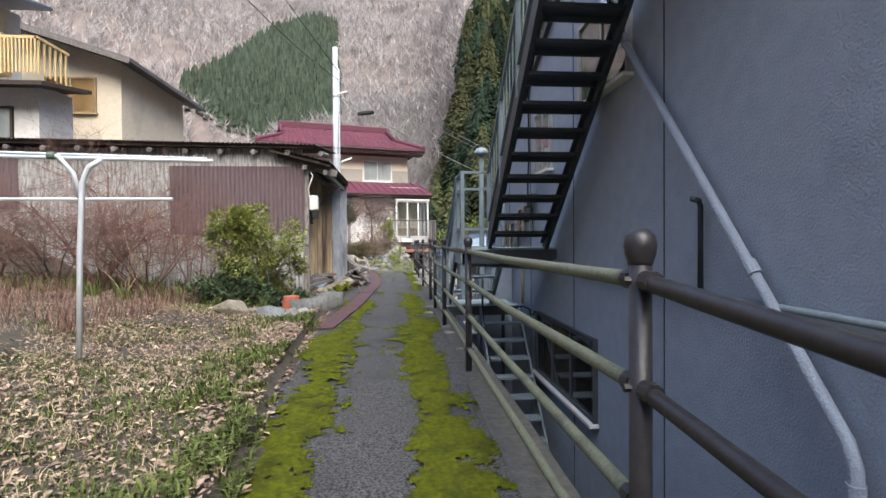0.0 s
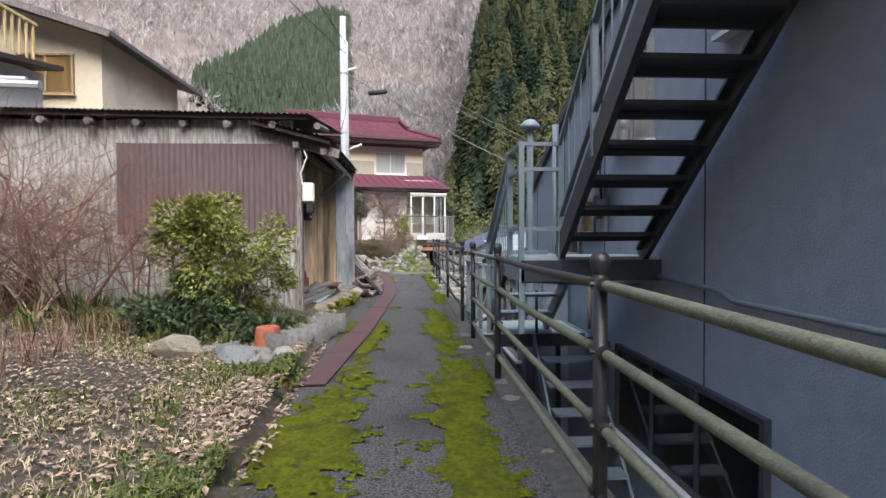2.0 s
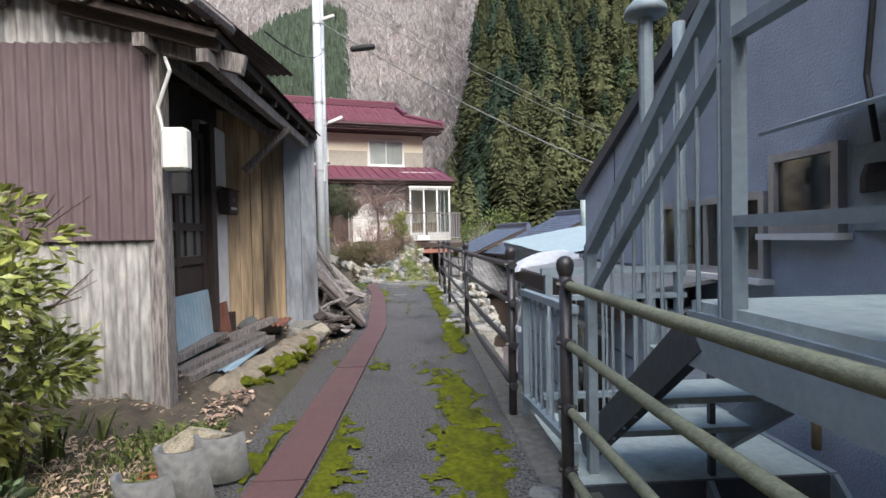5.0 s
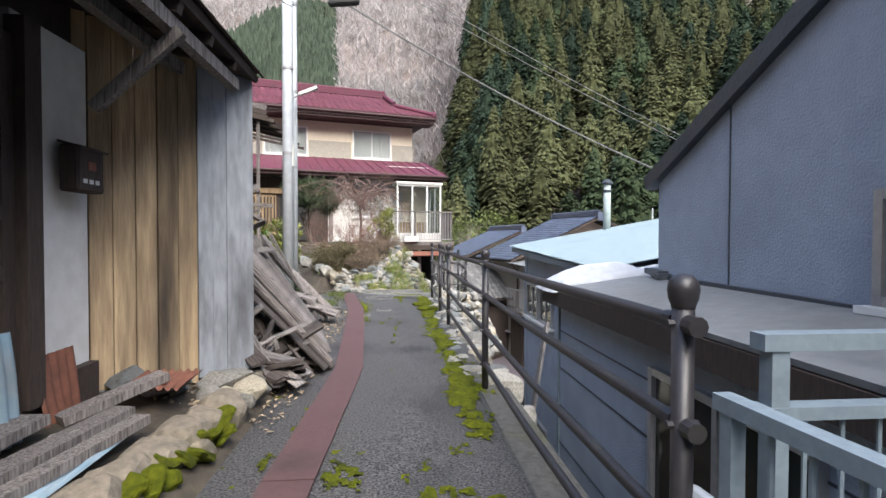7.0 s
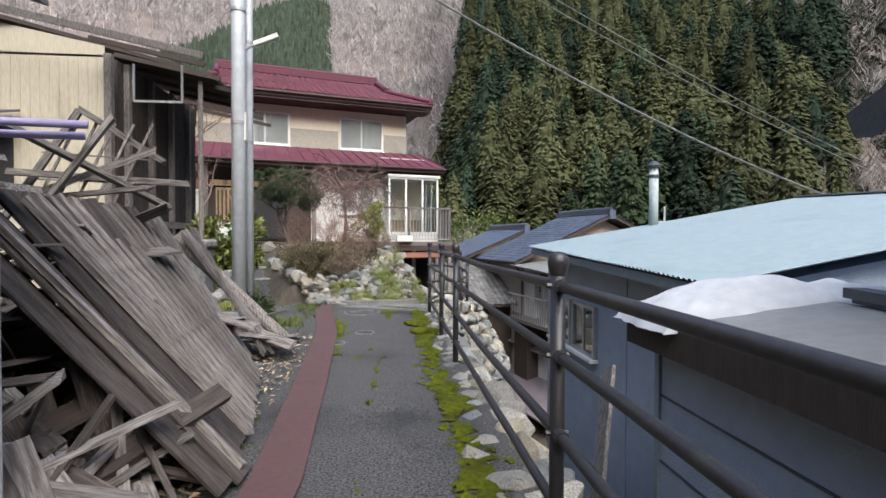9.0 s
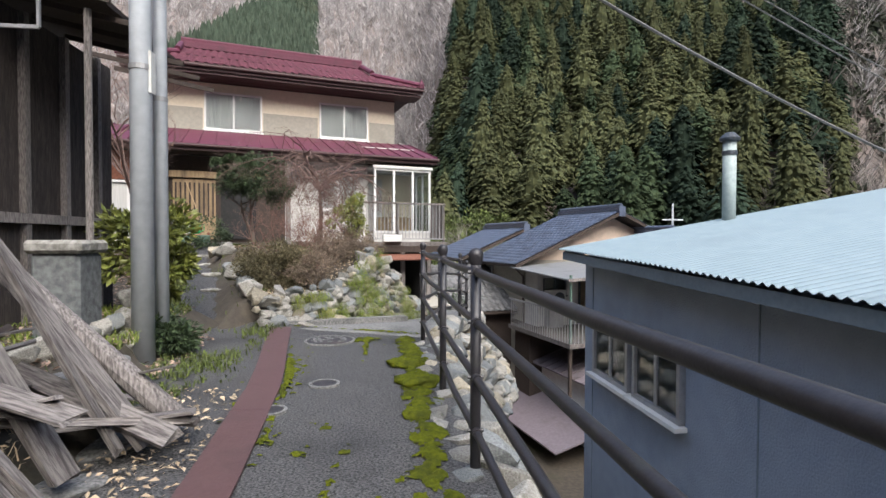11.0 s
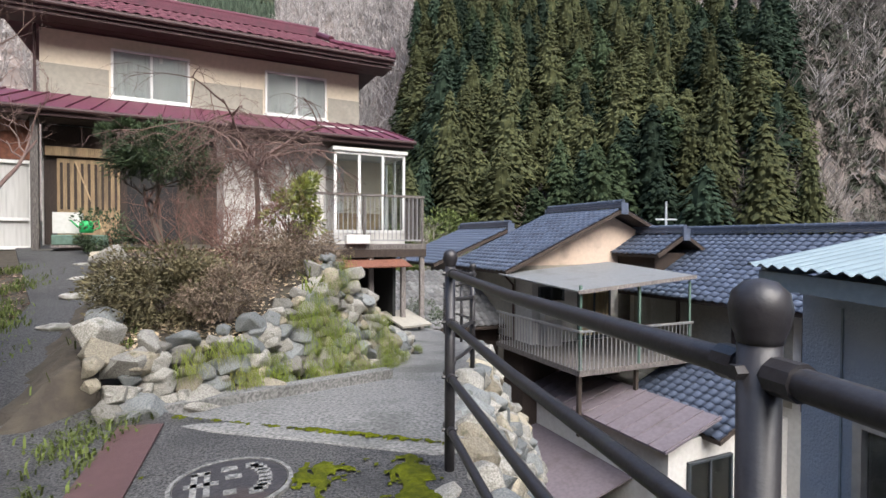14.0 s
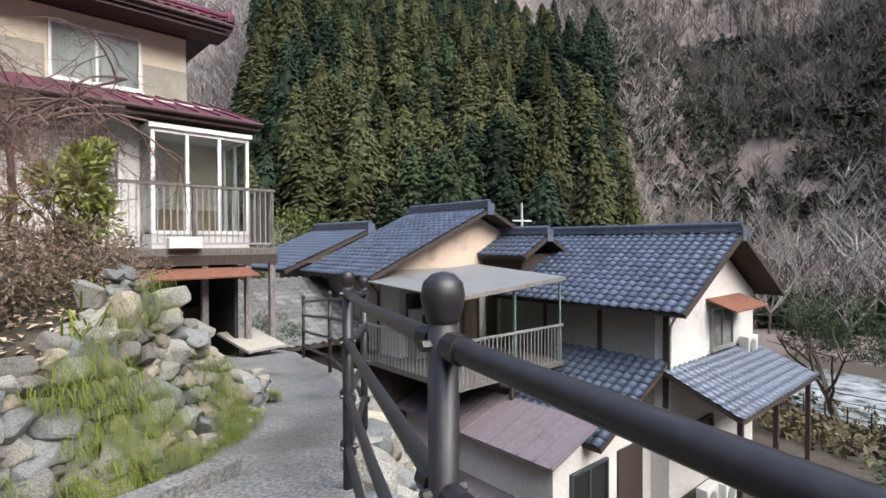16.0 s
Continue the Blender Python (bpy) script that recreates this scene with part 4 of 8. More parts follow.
part("stile", box(-0.03, 0.02, 1.08, 1.16, 0.0, 1.85), "wood_dark", ld2)
part("stile", box(-0.03, 0.02, 0.52, 0.60, 0.0, 1.85), "wood_dark", ld2)
for z in (0.0, 0.62, 0.92, 1.78):
    part("cross_rail", box(-0.028, 0.018, 0.08, 1.08, z, z + 0.07), "wood_dark", ld2)
for k in range(5):
    part("lattice_bar", box(-0.02, 0.012, 0.16 + 0.19 * k, 0.18 + 0.19 * k, 0.7, 1.78), "wood_dark", ld2)
part("panel", box(-0.02, -0.005, 0.08, 1.08, 0.05, 0.62), "wood_dark", ld2)
part("pane", box(-0.012, -0.006, 0.08, 1.08, 0.69, 1.78), "dusty_glass", ld2, "dusty frosted glass")
xs = [-0.07 + 0.135 * i for i in range(6)]
pw = thing("plank_wall", "tall weathered wooden plank wall with dark stains", "wall", at=(-1.78, 14.85, 0), rz=39.5)
for i, x in enumerate(xs):
    w = 0.13
    x0, y0, z0 = x + 0.07, R.uniform(-0.006, 0.006), 0.2 + R.uniform(-0.01, 0.02)
    part("plank", box(x0 - w / 2, x0 + w / 2, y0 - 0.012, y0 + 0.012, z0, z0 + 2.52 - 0.2 * x + R.uniform(-0.02, 0.02), 0.004), "plank_stained", pw)
for i in range(4):
    x0, y0 = 0.79 + 0.105 * i, -0.018 + 0.006 * (i % 2)
    part("metal_sheet", box(x0 - 0.052, x0 + 0.052, y0 - 0.008, y0 + 0.008, 0.25, 2.53, 0.003), "sheet_grey", pw, "stained grey metal sheet")
part("back_frame", box(0.0, 1.12, 0.02, 0.1, 0.1, 2.5), "wood_dark", pw)
ml = thing("mailbox", "dark brown metal mailbox with newspaper label", "mailbox", at=(-1.66, 14.5, 1.55))
part("body", box(0.0, 0.11, 0.0, 0.26, 0.0, 0.27, 0.012), "wood_dark", ml)
part("lid", bar((0.0, 0.13, 0.285), (0.13, 0.13, 0.25), 0.28, 0.015), "wood_dark", ml)
for k in range(3):
    part("label_bar", box(0.111, 0.113, 0.04 + 0.06 * k, 0.08 + 0.06 * k, 0.05, 0.075), "white_plastic", ml)
part("label_bar", box(0.111, 0.113, 0.09, 0.17, 0.13, 0.18), "rust", ml)
em = thing("meter_box", "pale grey electricity meter box with cable on a post", "meter", at=(-1.22, 12.46, 1.72))
part("case", box(-0.02, 0.14, -0.07, 0.03, 0.0, 0.27, 0.02), "white_plastic", em)
part("lower_box", box(0.03, 0.13, -0.05, 0.03, -0.15, -0.01, 0.01), "black", em)
part("cable", tube(((0.0, 0, 0.1), (-0.04, -0.03, 0.4), (0.05, -0.05, 0.62), (0.0, 0, 0.72)), 0.012, 6), "white_plastic", em)
for pt, hh, mt, lb in (((-1.58, 13.35), 0.62, "tin_blue", "blue corrugated offcut leaning on a wall"), ((-1.58, 14.25), 0.45, "rust", "rusty corrugated offcut leaning on a wall")):
    cs = thing("corrugated_sheet", lb, "metal sheet")
    corrugated("sheet", (pt[0], pt[1], 0.2), (0.0, 0.75 if mt == "tin_blue" else 0.34, 0.0), (-0.06, 0, hh), 0.07, 0.011, mt, cs)
cs = thing("corrugated_sheet", "pale blue corrugated offcut lying on stones", "metal sheet")
corrugated("sheet", (-1.45, 13.3, 0.24), (0.28, 0.0, -0.02), (0.05, 0.85, 0.05), 0.05, 0.01, "tin_blue", cs)
bb = thing("kerb_beam", "mossy concrete kerb block along the shed", "kerb", at=(0, 0, 0))
for k in range(8):
    ob = part("block", rock(0.14 + 0.02 * (k % 3), 0.2, 0.17, 21 + k, 3, 0.16), "sand_stone", bb)
    ob.matrix_basis = pose(-1.12 + 0.03 * k, 13.1 + 0.26 * k, 0.07, 0, 0, 8 * (k % 3) - 8)
for k in range(16):
    ob = part("moss_crust", rock(0.05 + 0.015 * (k % 4), 0.07, 0.03, 41 + k, 2, 0.3), "moss", bb)
    ob.matrix_basis = pose(-1.0 + 0.012 * k + 0.03 * (k % 3), 13.15 + 0.1 * k, 0.17 - 0.03 * (k % 3), 0, 35, 40 * k)
fr = thing("tin_scrap", "rusty corrugated scrap pieces lying among stones", "metal sheet")
corrugated("sheet", (-1.42, 14.62, 0.36), (0.36, 0.02, 0.0), (0.03, 0.3, 0.04), 0.05, 0.012, "rust", fr)

for k, (p, q, w) in enumerate((((-1.52, 13.1, 0.27), (-1.24, 14.35, 0.33), 0.13), ((-1.38, 13.0, 0.25), (-1.12, 14.3, 0.3), 0.09), ((-1.62, 13.0, 0.35), (-1.55, 14.1, 0.38), 0.18), ((-1.55, 14.3, 0.3), (-1.2, 14.75, 0.42), 0.12))):
    lb2 = thing("loose_board", "weathered grey board lying beside the shed", "board", "boards by the shed")
    part("board", bar(p, q, w, 0.05), "wood_grey", lb2)

# ---- clothes-drying stand in the garden ----
ds = thing("drying_stand", "steel clothes-drying stand with long poles", "laundry pole", at=(-2.22, 7.2, 0.15))
part("post", tube(((0, 0, -0.2), (0.02, 0, 0.9), (0.05, 0, 1.48), (0.10, 0, 1.60), (0.2, 0, 1.66)), 0.022, 10), "steel", ds, smooth=True)
part("arm", tube(((0.03, 0, 1.35), (-0.02, 0, 1.55), (-0.12, -0.02, 1.68), (-0.16, -0.02, 1.69)), 0.02, 10), "steel", ds, smooth=True)
part("cross_bar", tube(((-1.9, 0.02, 1.34), (0.75, 0.02, 1.34)), 0.014, 8), "steel", ds)
part("drying_pole", tube(((-2.5, 0.0, 1.72), (1.05, 0.1, 1.67)), 0.017, 8), "steel", ds)
part("drying_pole", tube(((-2.5, 0.1, 1.78), (1.0, 0.1, 1.69)), 0.013, 8), "steel", ds)
part("end_cap", tube(((-0.2, -0.02, 1.69), (-0.14, -0.02, 1.69)), 0.03, 10), "green_dull", ds)

# ---- utility poles, lamp, cables ----


def pole_thing(x, y, z, h, r, r2, material, label):
    p = thing("utility_pole", label, "utility pole", at=(x, y, z))
    part("shaft", tube(((0, 0, -0.3), (0, 0, h * 0.5), (0, 0, h)), r, 18, r1=r2), material, p, smooth=True)
    for k in (0.35, 0.55, 0.78):
        part("band", tube(((0, 0, h * k), (0, 0, h * k + 0.05)), r * 1.03, 18), "alu", p)
    return p


pp = pole_thing(-1.83, 21.49, 0.05, 8.05, 0.105, 0.09, "steel", "tall galvanised steel utility pole with a street lamp")
lp = part("lamp_arm", tube(((0.1, 0, 3.9), (0.28, 0, 4.02), (0.36, 0.0, 4.06)), 0.02, 8), "alu", pp)
part("lamp_head", bar((0.22, 0, 3.98), (0.56, 0, 4.12), 0.09, 0.06), "white_plastic", pp, "pale street lamp head")
part("plate", box(0.09, 0.115, -0.05, 0.05, 2.6, 3.0), "white_plastic", pp)
part("upper_lamp", bar((0.1, 0, 6.4), (0.42, 0, 6.5), 0.07, 0.06), "white_plastic", pp)
pole_thing(-1.77, 21.78, 0.05, 7.4, 0.07, 0.06, "steel", "thin galvanised support pole")


def sag(p, q, d, n=14):
    p, q = Vector(p), Vector(q)
    return [p.lerp(q, i / n) - Vector((0, 0, d * 4 * (i / n) * (1 - i / n))) for i in range(n + 1)]


def cable(p, q, d, r=0.012, label="black overhead cable between poles", material="cable"):
    t = thing("overhead_cable", label, "cable")
    part("strand", tube(sag(p, q, d), r, 5), material, t)
    return t


cable((-1.7, 21.3, 7.2), (-6, -12, 9.0), 0.5)
cable((-1.7, 21.3, 6.9), (-3.5, 6, 6.0), 0.4, 0.010)
cable((-1.7, 21.3, 6.3), (8.0, 22.0, 1.95), 0.35, 0.017, "grey overhead cable running to a roof", "cable_grey")
cable((-1.7, 21.3, 7.3), (9.3, 21.8, 2.2), 0.3, 0.008, "grey overhead cable running to a roof", "cable_grey")
cable((-1.7, 21.3, 7.1), (9.3, 21.8, 2.1), 0.3, 0.008, "grey overhead cable running to a roof", "cable_grey")
cable((-1.7, 21.3, 5.6), (-0.8, 13.2, 2.9), 0.15, 0.008)
rb = thing("roof_bracket", "thin metal cable bracket on a roof", "bracket", at=(9.3, 21.8, 1.68))
part("upright", tube(((0, 0, -0.1), (0, 0, 0.65)), 0.03, 8), "steel", rb)
part("crossarm", bar((0, -0.25, 0.5), (0, 0.25, 0.5), 0.04, 0.04), "steel", rb)
cj = thing("cable_closure", "black cable splice closure hanging from a wire", "cable box", at=(-0.75, 21.37, 5.75), rz=4)
part("case", lathe(((0.02, -0.3), (0.07, -0.27), (0.08, 0.0), (0.07, 0.27), (0.02, 0.3)), 10), "black", cj).matrix_basis = pose(0, 0, 0, 0, 82, 0)

# ---- houses ----


def tile_mesh(name, w, l, amp, material):
    """One curved roof tile, lying along x (width) and y (up the slope)."""
    n = 6
    vs, fs = [], []
    for y, z in ((0, 0.028), (l * 1.06, 0.0)):
        for i in range(n + 1):
            u = i / n
            vs.append((w * (u - 0.5), y, z + amp * math.sin(u * 2 * math.pi)))
    vs += [(x, 0.0, z - 0.03) for x, y, z in vs[: n + 1]]
    for i in range(n):
        fs.append((i, i + 1, n + 2 + i, n + 1 + i))
        fs.append((2 * n + 2 + i, 2 * n + 3 + i, i + 1, i))
    me = bpy.data.meshes.new(name)
    me.from_pydata(vs, [], fs)
    for f in me.polygons:
        f.use_smooth = True
    me.materials.append(M[material])
    return me


def tiled(parent, P, U, V, w, l, material, keep=None, singles=0, amp=0.022):
    """Tiles over the slope P + u U + v V (u across, v up the slope), with a solid deck below."""
    P, U, V = Vector(P), Vector(U), Vector(V)
    nu, nv = max(1, round(U.length / w)), max(1, round(V.length / l))
    w, l = U.length / nu, V.length / nv
    x, y = U.normalized(), V.normalized()
    z = x.cross(y).normalized()
    rot = Matrix((x, y, z)).transposed().to_4x4()
    me = tile_mesh("tile", w, l, amp, material)
    src = [v.co.copy() for v in me.vertices]
    sf = [tuple(f.vertices) for f in me.polygons]
    vs, fs = [], []
    done = 0
    for j in range(nv):
        for i in range(nu):
            u, v = (i + 0.5) / nu, j / nv
            if keep and not keep(u, (j + 0.5) / nv):
                continue
            m = Matrix.Translation(P + U * u + V * v + z * 0.02 + z * R.uniform(-0.004, 0.004)) @ rot @ pose(0, 0, 0, R.uniform(-0.6, 0.6), 0, R.uniform(-0.7, 0.7))
            if done < singles:
                ob = new("tile", me)
                ob.parent = parent
                ob.matrix_basis = m
                done += 1
            else:
                k = len(vs)
                vs += [m @ c for c in src]
                fs += [tuple(q + k for q in f) for f in sf]
    if vs:
        ob = mesh_part("roof_tiles", vs, fs, material, parent, "", True)
        ob["kind"] = "stuff"


def slab(parent, name, corners, t, material, label=""):
    """A flat plate with the given top corners (counter-clockwise seen from above) and thickness t."""
    b = bmesh.new()
    top = [b.verts.new(c) for c in corners]
    low = [b.verts.new((c[0], c[1], c[2] - t)) for c in corners]
    b.faces.new(top)
    b.faces.new(low[::-1])
    n = len(corners)
    for i in range(n):
        b.faces.new((top[(i + 1) % n], top[i], low[i], low[(i + 1) % n]))
    bmesh.ops.recalc_face_normals(b, faces=b.faces[:])
    return part(name, b, material, parent, label)


def front_window(parent, x0, x1, y, z0, z1, material="white_frame", inner="curtain", panes=2, fw=0.06, grille=0):
    """A sliding window on a wall that faces -y."""
    w = part("window", box(x0, x1, y - 0.03, y - 0.005, z0, z1), inner, parent)
    for a, c in ((x0, x0 + fw), (x1 - fw, x1)):
        part("frame", box(a, c, y - 0.09, y + 0.01, z0, z1), material, w)
    for a, c in ((z0, z0 + fw), (z1 - fw, z1)):
        part("frame", box(x0 + fw, x1 - fw, y - 0.088, y + 0.01, a, c), material, w)
    for i in range(1, panes):
        m = x0 + (x1 - x0) * i / panes
        part("mullion", box(m - 0.03, m + 0.03, y - 0.07, y, z0 + fw, z1 - fw), material, w)
    for i in range(panes):
        a, c = x0 + fw + (x1 - x0 - 2 * fw) * i / panes, x0 + fw + (x1 - x0 - 2 * fw) * (i + 1) / panes
        part("pane", box(a, c, y - 0.045, y - 0.04, z0 + fw, z1 - fw), "glass", w)
    part("sill", box(x0 - 0.05, x1 + 0.05, y - 0.13, y, z0 - 0.05, z0 - 0.002), material, w)
    return w


def side_window(parent, x, y0, y1, z0, z1, material="alu", inner="room_shade"):
    """A sliding window on a wall that faces -x."""
    w = part("window", box(x - 0.02, x - 0.004, y0, y1, z0, z1), inner, parent)
    for a, c in ((y0, y0 + 0.05), (y1 - 0.05, y1), ((y0 + y1) / 2 - 0.025, (y0 + y1) / 2 + 0.025)):
        part("frame", box(x - 0.06, x + 0.01, a, c, z0, z1), material, w)
    for a, c in ((z0, z0 + 0.05), (z1 - 0.05, z1)):
        part("frame", box(x - 0.058, x + 0.01, y0 + 0.05, y1 - 0.05, a, c), material, w)
    part("pane", box(x - 0.034, x - 0.028, y0 + 0.05, y1 - 0.05, z0 + 0.05, z1 - 0.05), "glass", w)
    return w


def ridge(parent, p, q, material, h=0.22):
    """A stacked ridge of tiles with end ornaments."""
    p, q = Vector(p), Vector(q)
    up = Vector((0, 0, 1))
    for k in range(3):
        part("ridge_course", bar(p + up * (0.06 + h / 3 * k), q + up * (0.06 + h / 3 * k), 0.26 - 0.05 * k, h / 3 - 0.012), material, parent)
    part("ridge_cap", tube((p + up * (h + 0.04), q + up * (h + 0.04)), 0.085, 10), material, parent)
    d = (q - p).normalized()
    n = int((q - p).length / 0.3)
    for i in range(n):
        c = p.lerp(q, (i + 0.5) / n) + up * (h + 0.04)
        part("cap_ring", tube((c - d * 0.02, c + d * 0.02), 0.098, 10), material, parent)
    for c, s in ((p, -1), (q, 1)):
        part("end_ornament", bar(c + d * s * 0.02 - up * 0.02, c + d * s * 0.08 - up * 0.02 + up * 0.001, 0.32, 0.42), material, parent)


# the two-storey house with dark red roofs
H = thing("two_storey_house", "two-storey cream house with glazed dark red tile roofs", "house", at=(-7.3, 34.95, 0), rz=15.5)
part("foundation", box(0.5, 6.1, -3.3, 6.0, -1.7, 1.0), "concrete_dark", H, "stained concrete foundation")
part("upper_wall", box(0, 8.6, 0.0, 6.4, 4.6, 7.5), "plaster_cream", H, "cream plaster wall")
for a, c in ((0.0, 1.53), (3.56, 5.54), (7.56, 8.6)):
    part("wall_band", box(a, c, -0.012, 0.0, 4.75, 5.85), "plaster_grey", H, "grey weathered plaster band")
part("side_band", box(8.6, 8.612, 0.0, 6.4, 4.75, 5.85), "plaster_grey", H)
front_window(H, 1.58, 3.52, 0.0, 5.10, 6.44)
front_window(H, 5.60, 7.50, 0.0, 5.10, 6.44)
part("window_tag", box(2.75, 2.83, -0.05, -0.046, 6.2, 6.36), "white_plastic", H)
part("lower_body", box(0.5, 6.9, -2.4, 6.4, 0.9, 4.12), "plaster_white", H, "pale plaster ground floor")
part("lower_body_side", box(6.9, 8.9, -1.6, 6.4, 0.9, 4.6), "plaster_white", H)
# main roof: eaves at 7.15, hips rising to gables, ridge at 8.9
EV, RG, MID = 7.15, 8.95, 7.98
tiled(H, (-0.9, -0.95, EV), (10.4, 0, 0), (0, 1.95, MID - EV), 0.28, 0.27, "red_tile", lambda u, v: v * 0.15 < u < 1 - v * 0.15, 150)
tiled(H, (0.66, 1.0, MID), (7.28, 0, 0), (0, 2.2, RG - MID), 0.28, 0.27, "red_tile", None, 150)
tiled(H, (9.5, -0.95, EV), (0, 8.3, 0), (-1.56, 0, MID - EV), 0.28, 0.27, "red_tile", lambda u, v: v * 0.22 < u < 1 - v * 0.22)
slab(H, "roof_deck", [(-0.9, -0.95, EV), (9.5, -0.95, EV), (7.94, 1.0, MID), (0.66, 1.0, MID)], 0.08, "brown_fascia")
slab(H, "roof_deck", [(0.66, 1.0, MID), (7.94, 1.0, MID), (7.94, 3.2, RG), (0.66, 3.2, RG)], 0.08, "brown_fascia")
slab(H, "roof_deck", [(0.66, 3.2, RG), (7.94, 3.2, RG), (9.5, 7.35, EV), (-0.9, 7.35, EV)], 0.08, "red_tile")
slab(H, "roof_deck", [(9.5, -0.95, EV), (9.5, 7.35, EV), (7.94, 5.4, MID), (7.94, 1.0, MID)], 0.08, "brown_fascia")
slab(H, "roof_deck", [(-0.9, 7.35, EV), (-0.9, -0.95, EV), (0.66, 1.0, MID), (0.66, 5.4, MID)], 0.08, "red_tile")
b = bmesh.new()
for x in (0.75, 7.85):
    b.faces.new([b.verts.new(c) for c in ((x, 1.0, MID - 0.1), (x, 5.4, MID - 0.1), (x, 3.2, RG - 0.1))])
part("gable_wall", b, "brown_fascia", H)
ridge(H, (0.6, 3.2, RG), (8.0, 3.2, RG), "red_tile", 0.3)
for p, q in (((0.62, 3.0, RG), (0.66, 1.0, MID + 0.1)), ((7.96, 3.0, RG), (7.94, 1.0, MID + 0.1)), ((0.66, 1.0, MID), (-0.85, -0.9, EV + 0.05)), ((7.94, 1.0, MID), (9.45, -0.9, EV + 0.05))):
    part("hip_ridge", tube((Vector(p) + Vector((0, 0, 0.08)), Vector(q) + Vector((0, 0, 0.08))), 0.11, 8), "red_tile", H)
for x in (-0.85, 9.45):
    part("hip_ornament", lathe(((0.13, 0), (0.13, 0.16), (0.05, 0.3), (0.02, 0.38)), 8, at=(x, -0.9, EV)), "red_tile", H)
part("eave_fascia", box(-0.9, 9.5, -0.95, -0.88, EV - 0.24, EV - 0.05), "brown_fascia", H)
part("eave_soffit", box(-0.85, 9.45, -0.88, 0.0, EV - 0.34, EV - 0.26), "brown_fascia", H)
part("soffit_board", box(0.0, 8.6, -0.35, 0.0, 6.8, 6.82), "brown_fascia", H)
part("head_board", box(0.0, 8.6, -0.03, 0.0, 6.75, 6.95), "brown_fascia", H, "dark brown head board")
part("gutter", tube(((-0.9, -1.0, EV - 0.1), (9.5, -1.0, EV - 0.1)), 0.05, 8), "brown_fascia", H)
part("downpipe", tube(((-0.05, -0.9, 7.0), (-0.08, -0.1, 6.8), (-0.08, -0.1, 4.9)), 0.035, 8), "brown_fascia", H)
# lower roof of red sheet metal
slab(H, "lower_roof", [(-1.2, -3.25, 4.05), (9.2, -3.25, 4.05), (9.2, 0.0, 5.07), (-1.2, 0.0, 5.07)], 0.07, "red_tile", "glossy dark red sheet metal roof")
for i in range(24):
    x = -1.15 + i * 0.45
    part("roof_seam", bar((x, -3.25, 4.07), (x, 0.0, 5.09), 0.03, 0.035), "red_tile", H)
part("lower_fascia", box(-1.2, 9.2, -3.27, -3.2, 3.84, 4.0), "brown_fascia", H)
part("lower_soffit", box(-1.15, 9.15, -3.2, -2.3, 3.82, 3.85), "wood_dark", H)
part("lower_gutter", tube(((-1.2, -3.32, 3.98), (9.25, -3.32, 3.98)), 0.05, 8), "brown_fascia", H)
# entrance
# no real recess: back and door are coloured dark for its shade
part("entrance_back", box(0.55, 4.1, -2.46, -2.40, 1.1, 3.8), "wood_dark", H, "flat entrance back coloured dark as a shaded recess")
part("entrance_lattice", box(0.8, 2.0, -2.52, -2.47, 1.2, 3.05), "wood_warm", H, "wooden lattice door")
for i in range(9):
    part("lattice_bar", box(0.86 + i * 0.13, 0.91 + i * 0.13, -2.55, -2.52, 1.9, 2.95), "wood_dark", H)
part("entrance_door", box(2.15, 3.2, -2.52, -2.47, 1.2, 3.05), "room_shade", H)
part("lintel", box(0.6, 4.0, -2.6, -2.46, 3.1, 3.3), "wood_warm", H)
for x in (0.5, 4.15):
    part("porch_post", box(x - 0.07, x + 0.07, -3.05, -2.91, 0.9, 3.85), "wood_grey", H)
part("side_panel", box(-1.1, 0.42, -2.7, -2.6, 2.95, 3.8), "rust", H, "faded reddish boarding")
gd = part("glazed_door", box(-1.05, 0.40, -2.66, -2.62, 1.0, 2.93), "curtain", H, "pale glazed side door")
for x in (-1.08, -0.37, 0.34):
    part("frame", box(x, x + 0.07, -2.72, -2.66, 1.0, 2.93), "white_frame", gd)
for z in (1.0, 1.62, 2.86):
    part("frame", box(-1.01, 0.34, -2.715, -2.665, z, z + 0.07), "white_frame", gd)
front_window(H, 5.15, 6.55, -2.4, 2.2, 3.35, "white_frame", "curtain")
# sunroom
sr = part("sunroom", box(6.95, 9.0, -3.1, -1.6, 1.12, 1.42), "plaster_white", H, "white-framed glazed sunroom")
for x in (6.95, 7.62, 8.3, 8.93):
    part("mullion", box(x, x + 0.07, -3.12, -3.04, 1.42, 3.62), "white_frame", sr)
for yy in (-2.4, -1.7):
    part("mullion", box(8.93, 9.0, yy, yy + 0.07, 1.42, 3.62), "white_frame", sr)
for z in (1.42, 3.56):
    part("rail", box(6.95, 9.0, -3.125, -3.035, z, z + 0.08), "white_frame", sr)
    part("rail", box(8.925, 9.005, -3.04, -1.6, z, z + 0.08), "white_frame", sr)
for i in range(3):
    part("pane", box(7.02 + i * 0.67, 7.62 + i * 0.67, -3.085, -3.08, 1.5, 3.56), "glass", sr)
part("pane", box(8.96, 8.965, -3.04, -1.6, 1.5, 3.56), "glass", sr)
part("roof_panel", box(6.9, 9.06, -3.18, -1.6, 3.64, 3.74), "white_frame", sr)
part("back_wall", box(6.98, 8.9, -1.62, -1.59, 1.42, 3.6), "plaster_cream", sr)
part("curtain", box(7.05, 7.6, -1.75, -1.7, 1.5, 3.4), "curtain", sr)
part("shelf", box(7.3, 8.6, -2.2, -1.8, 1.42, 2.0), "wood_warm", sr)
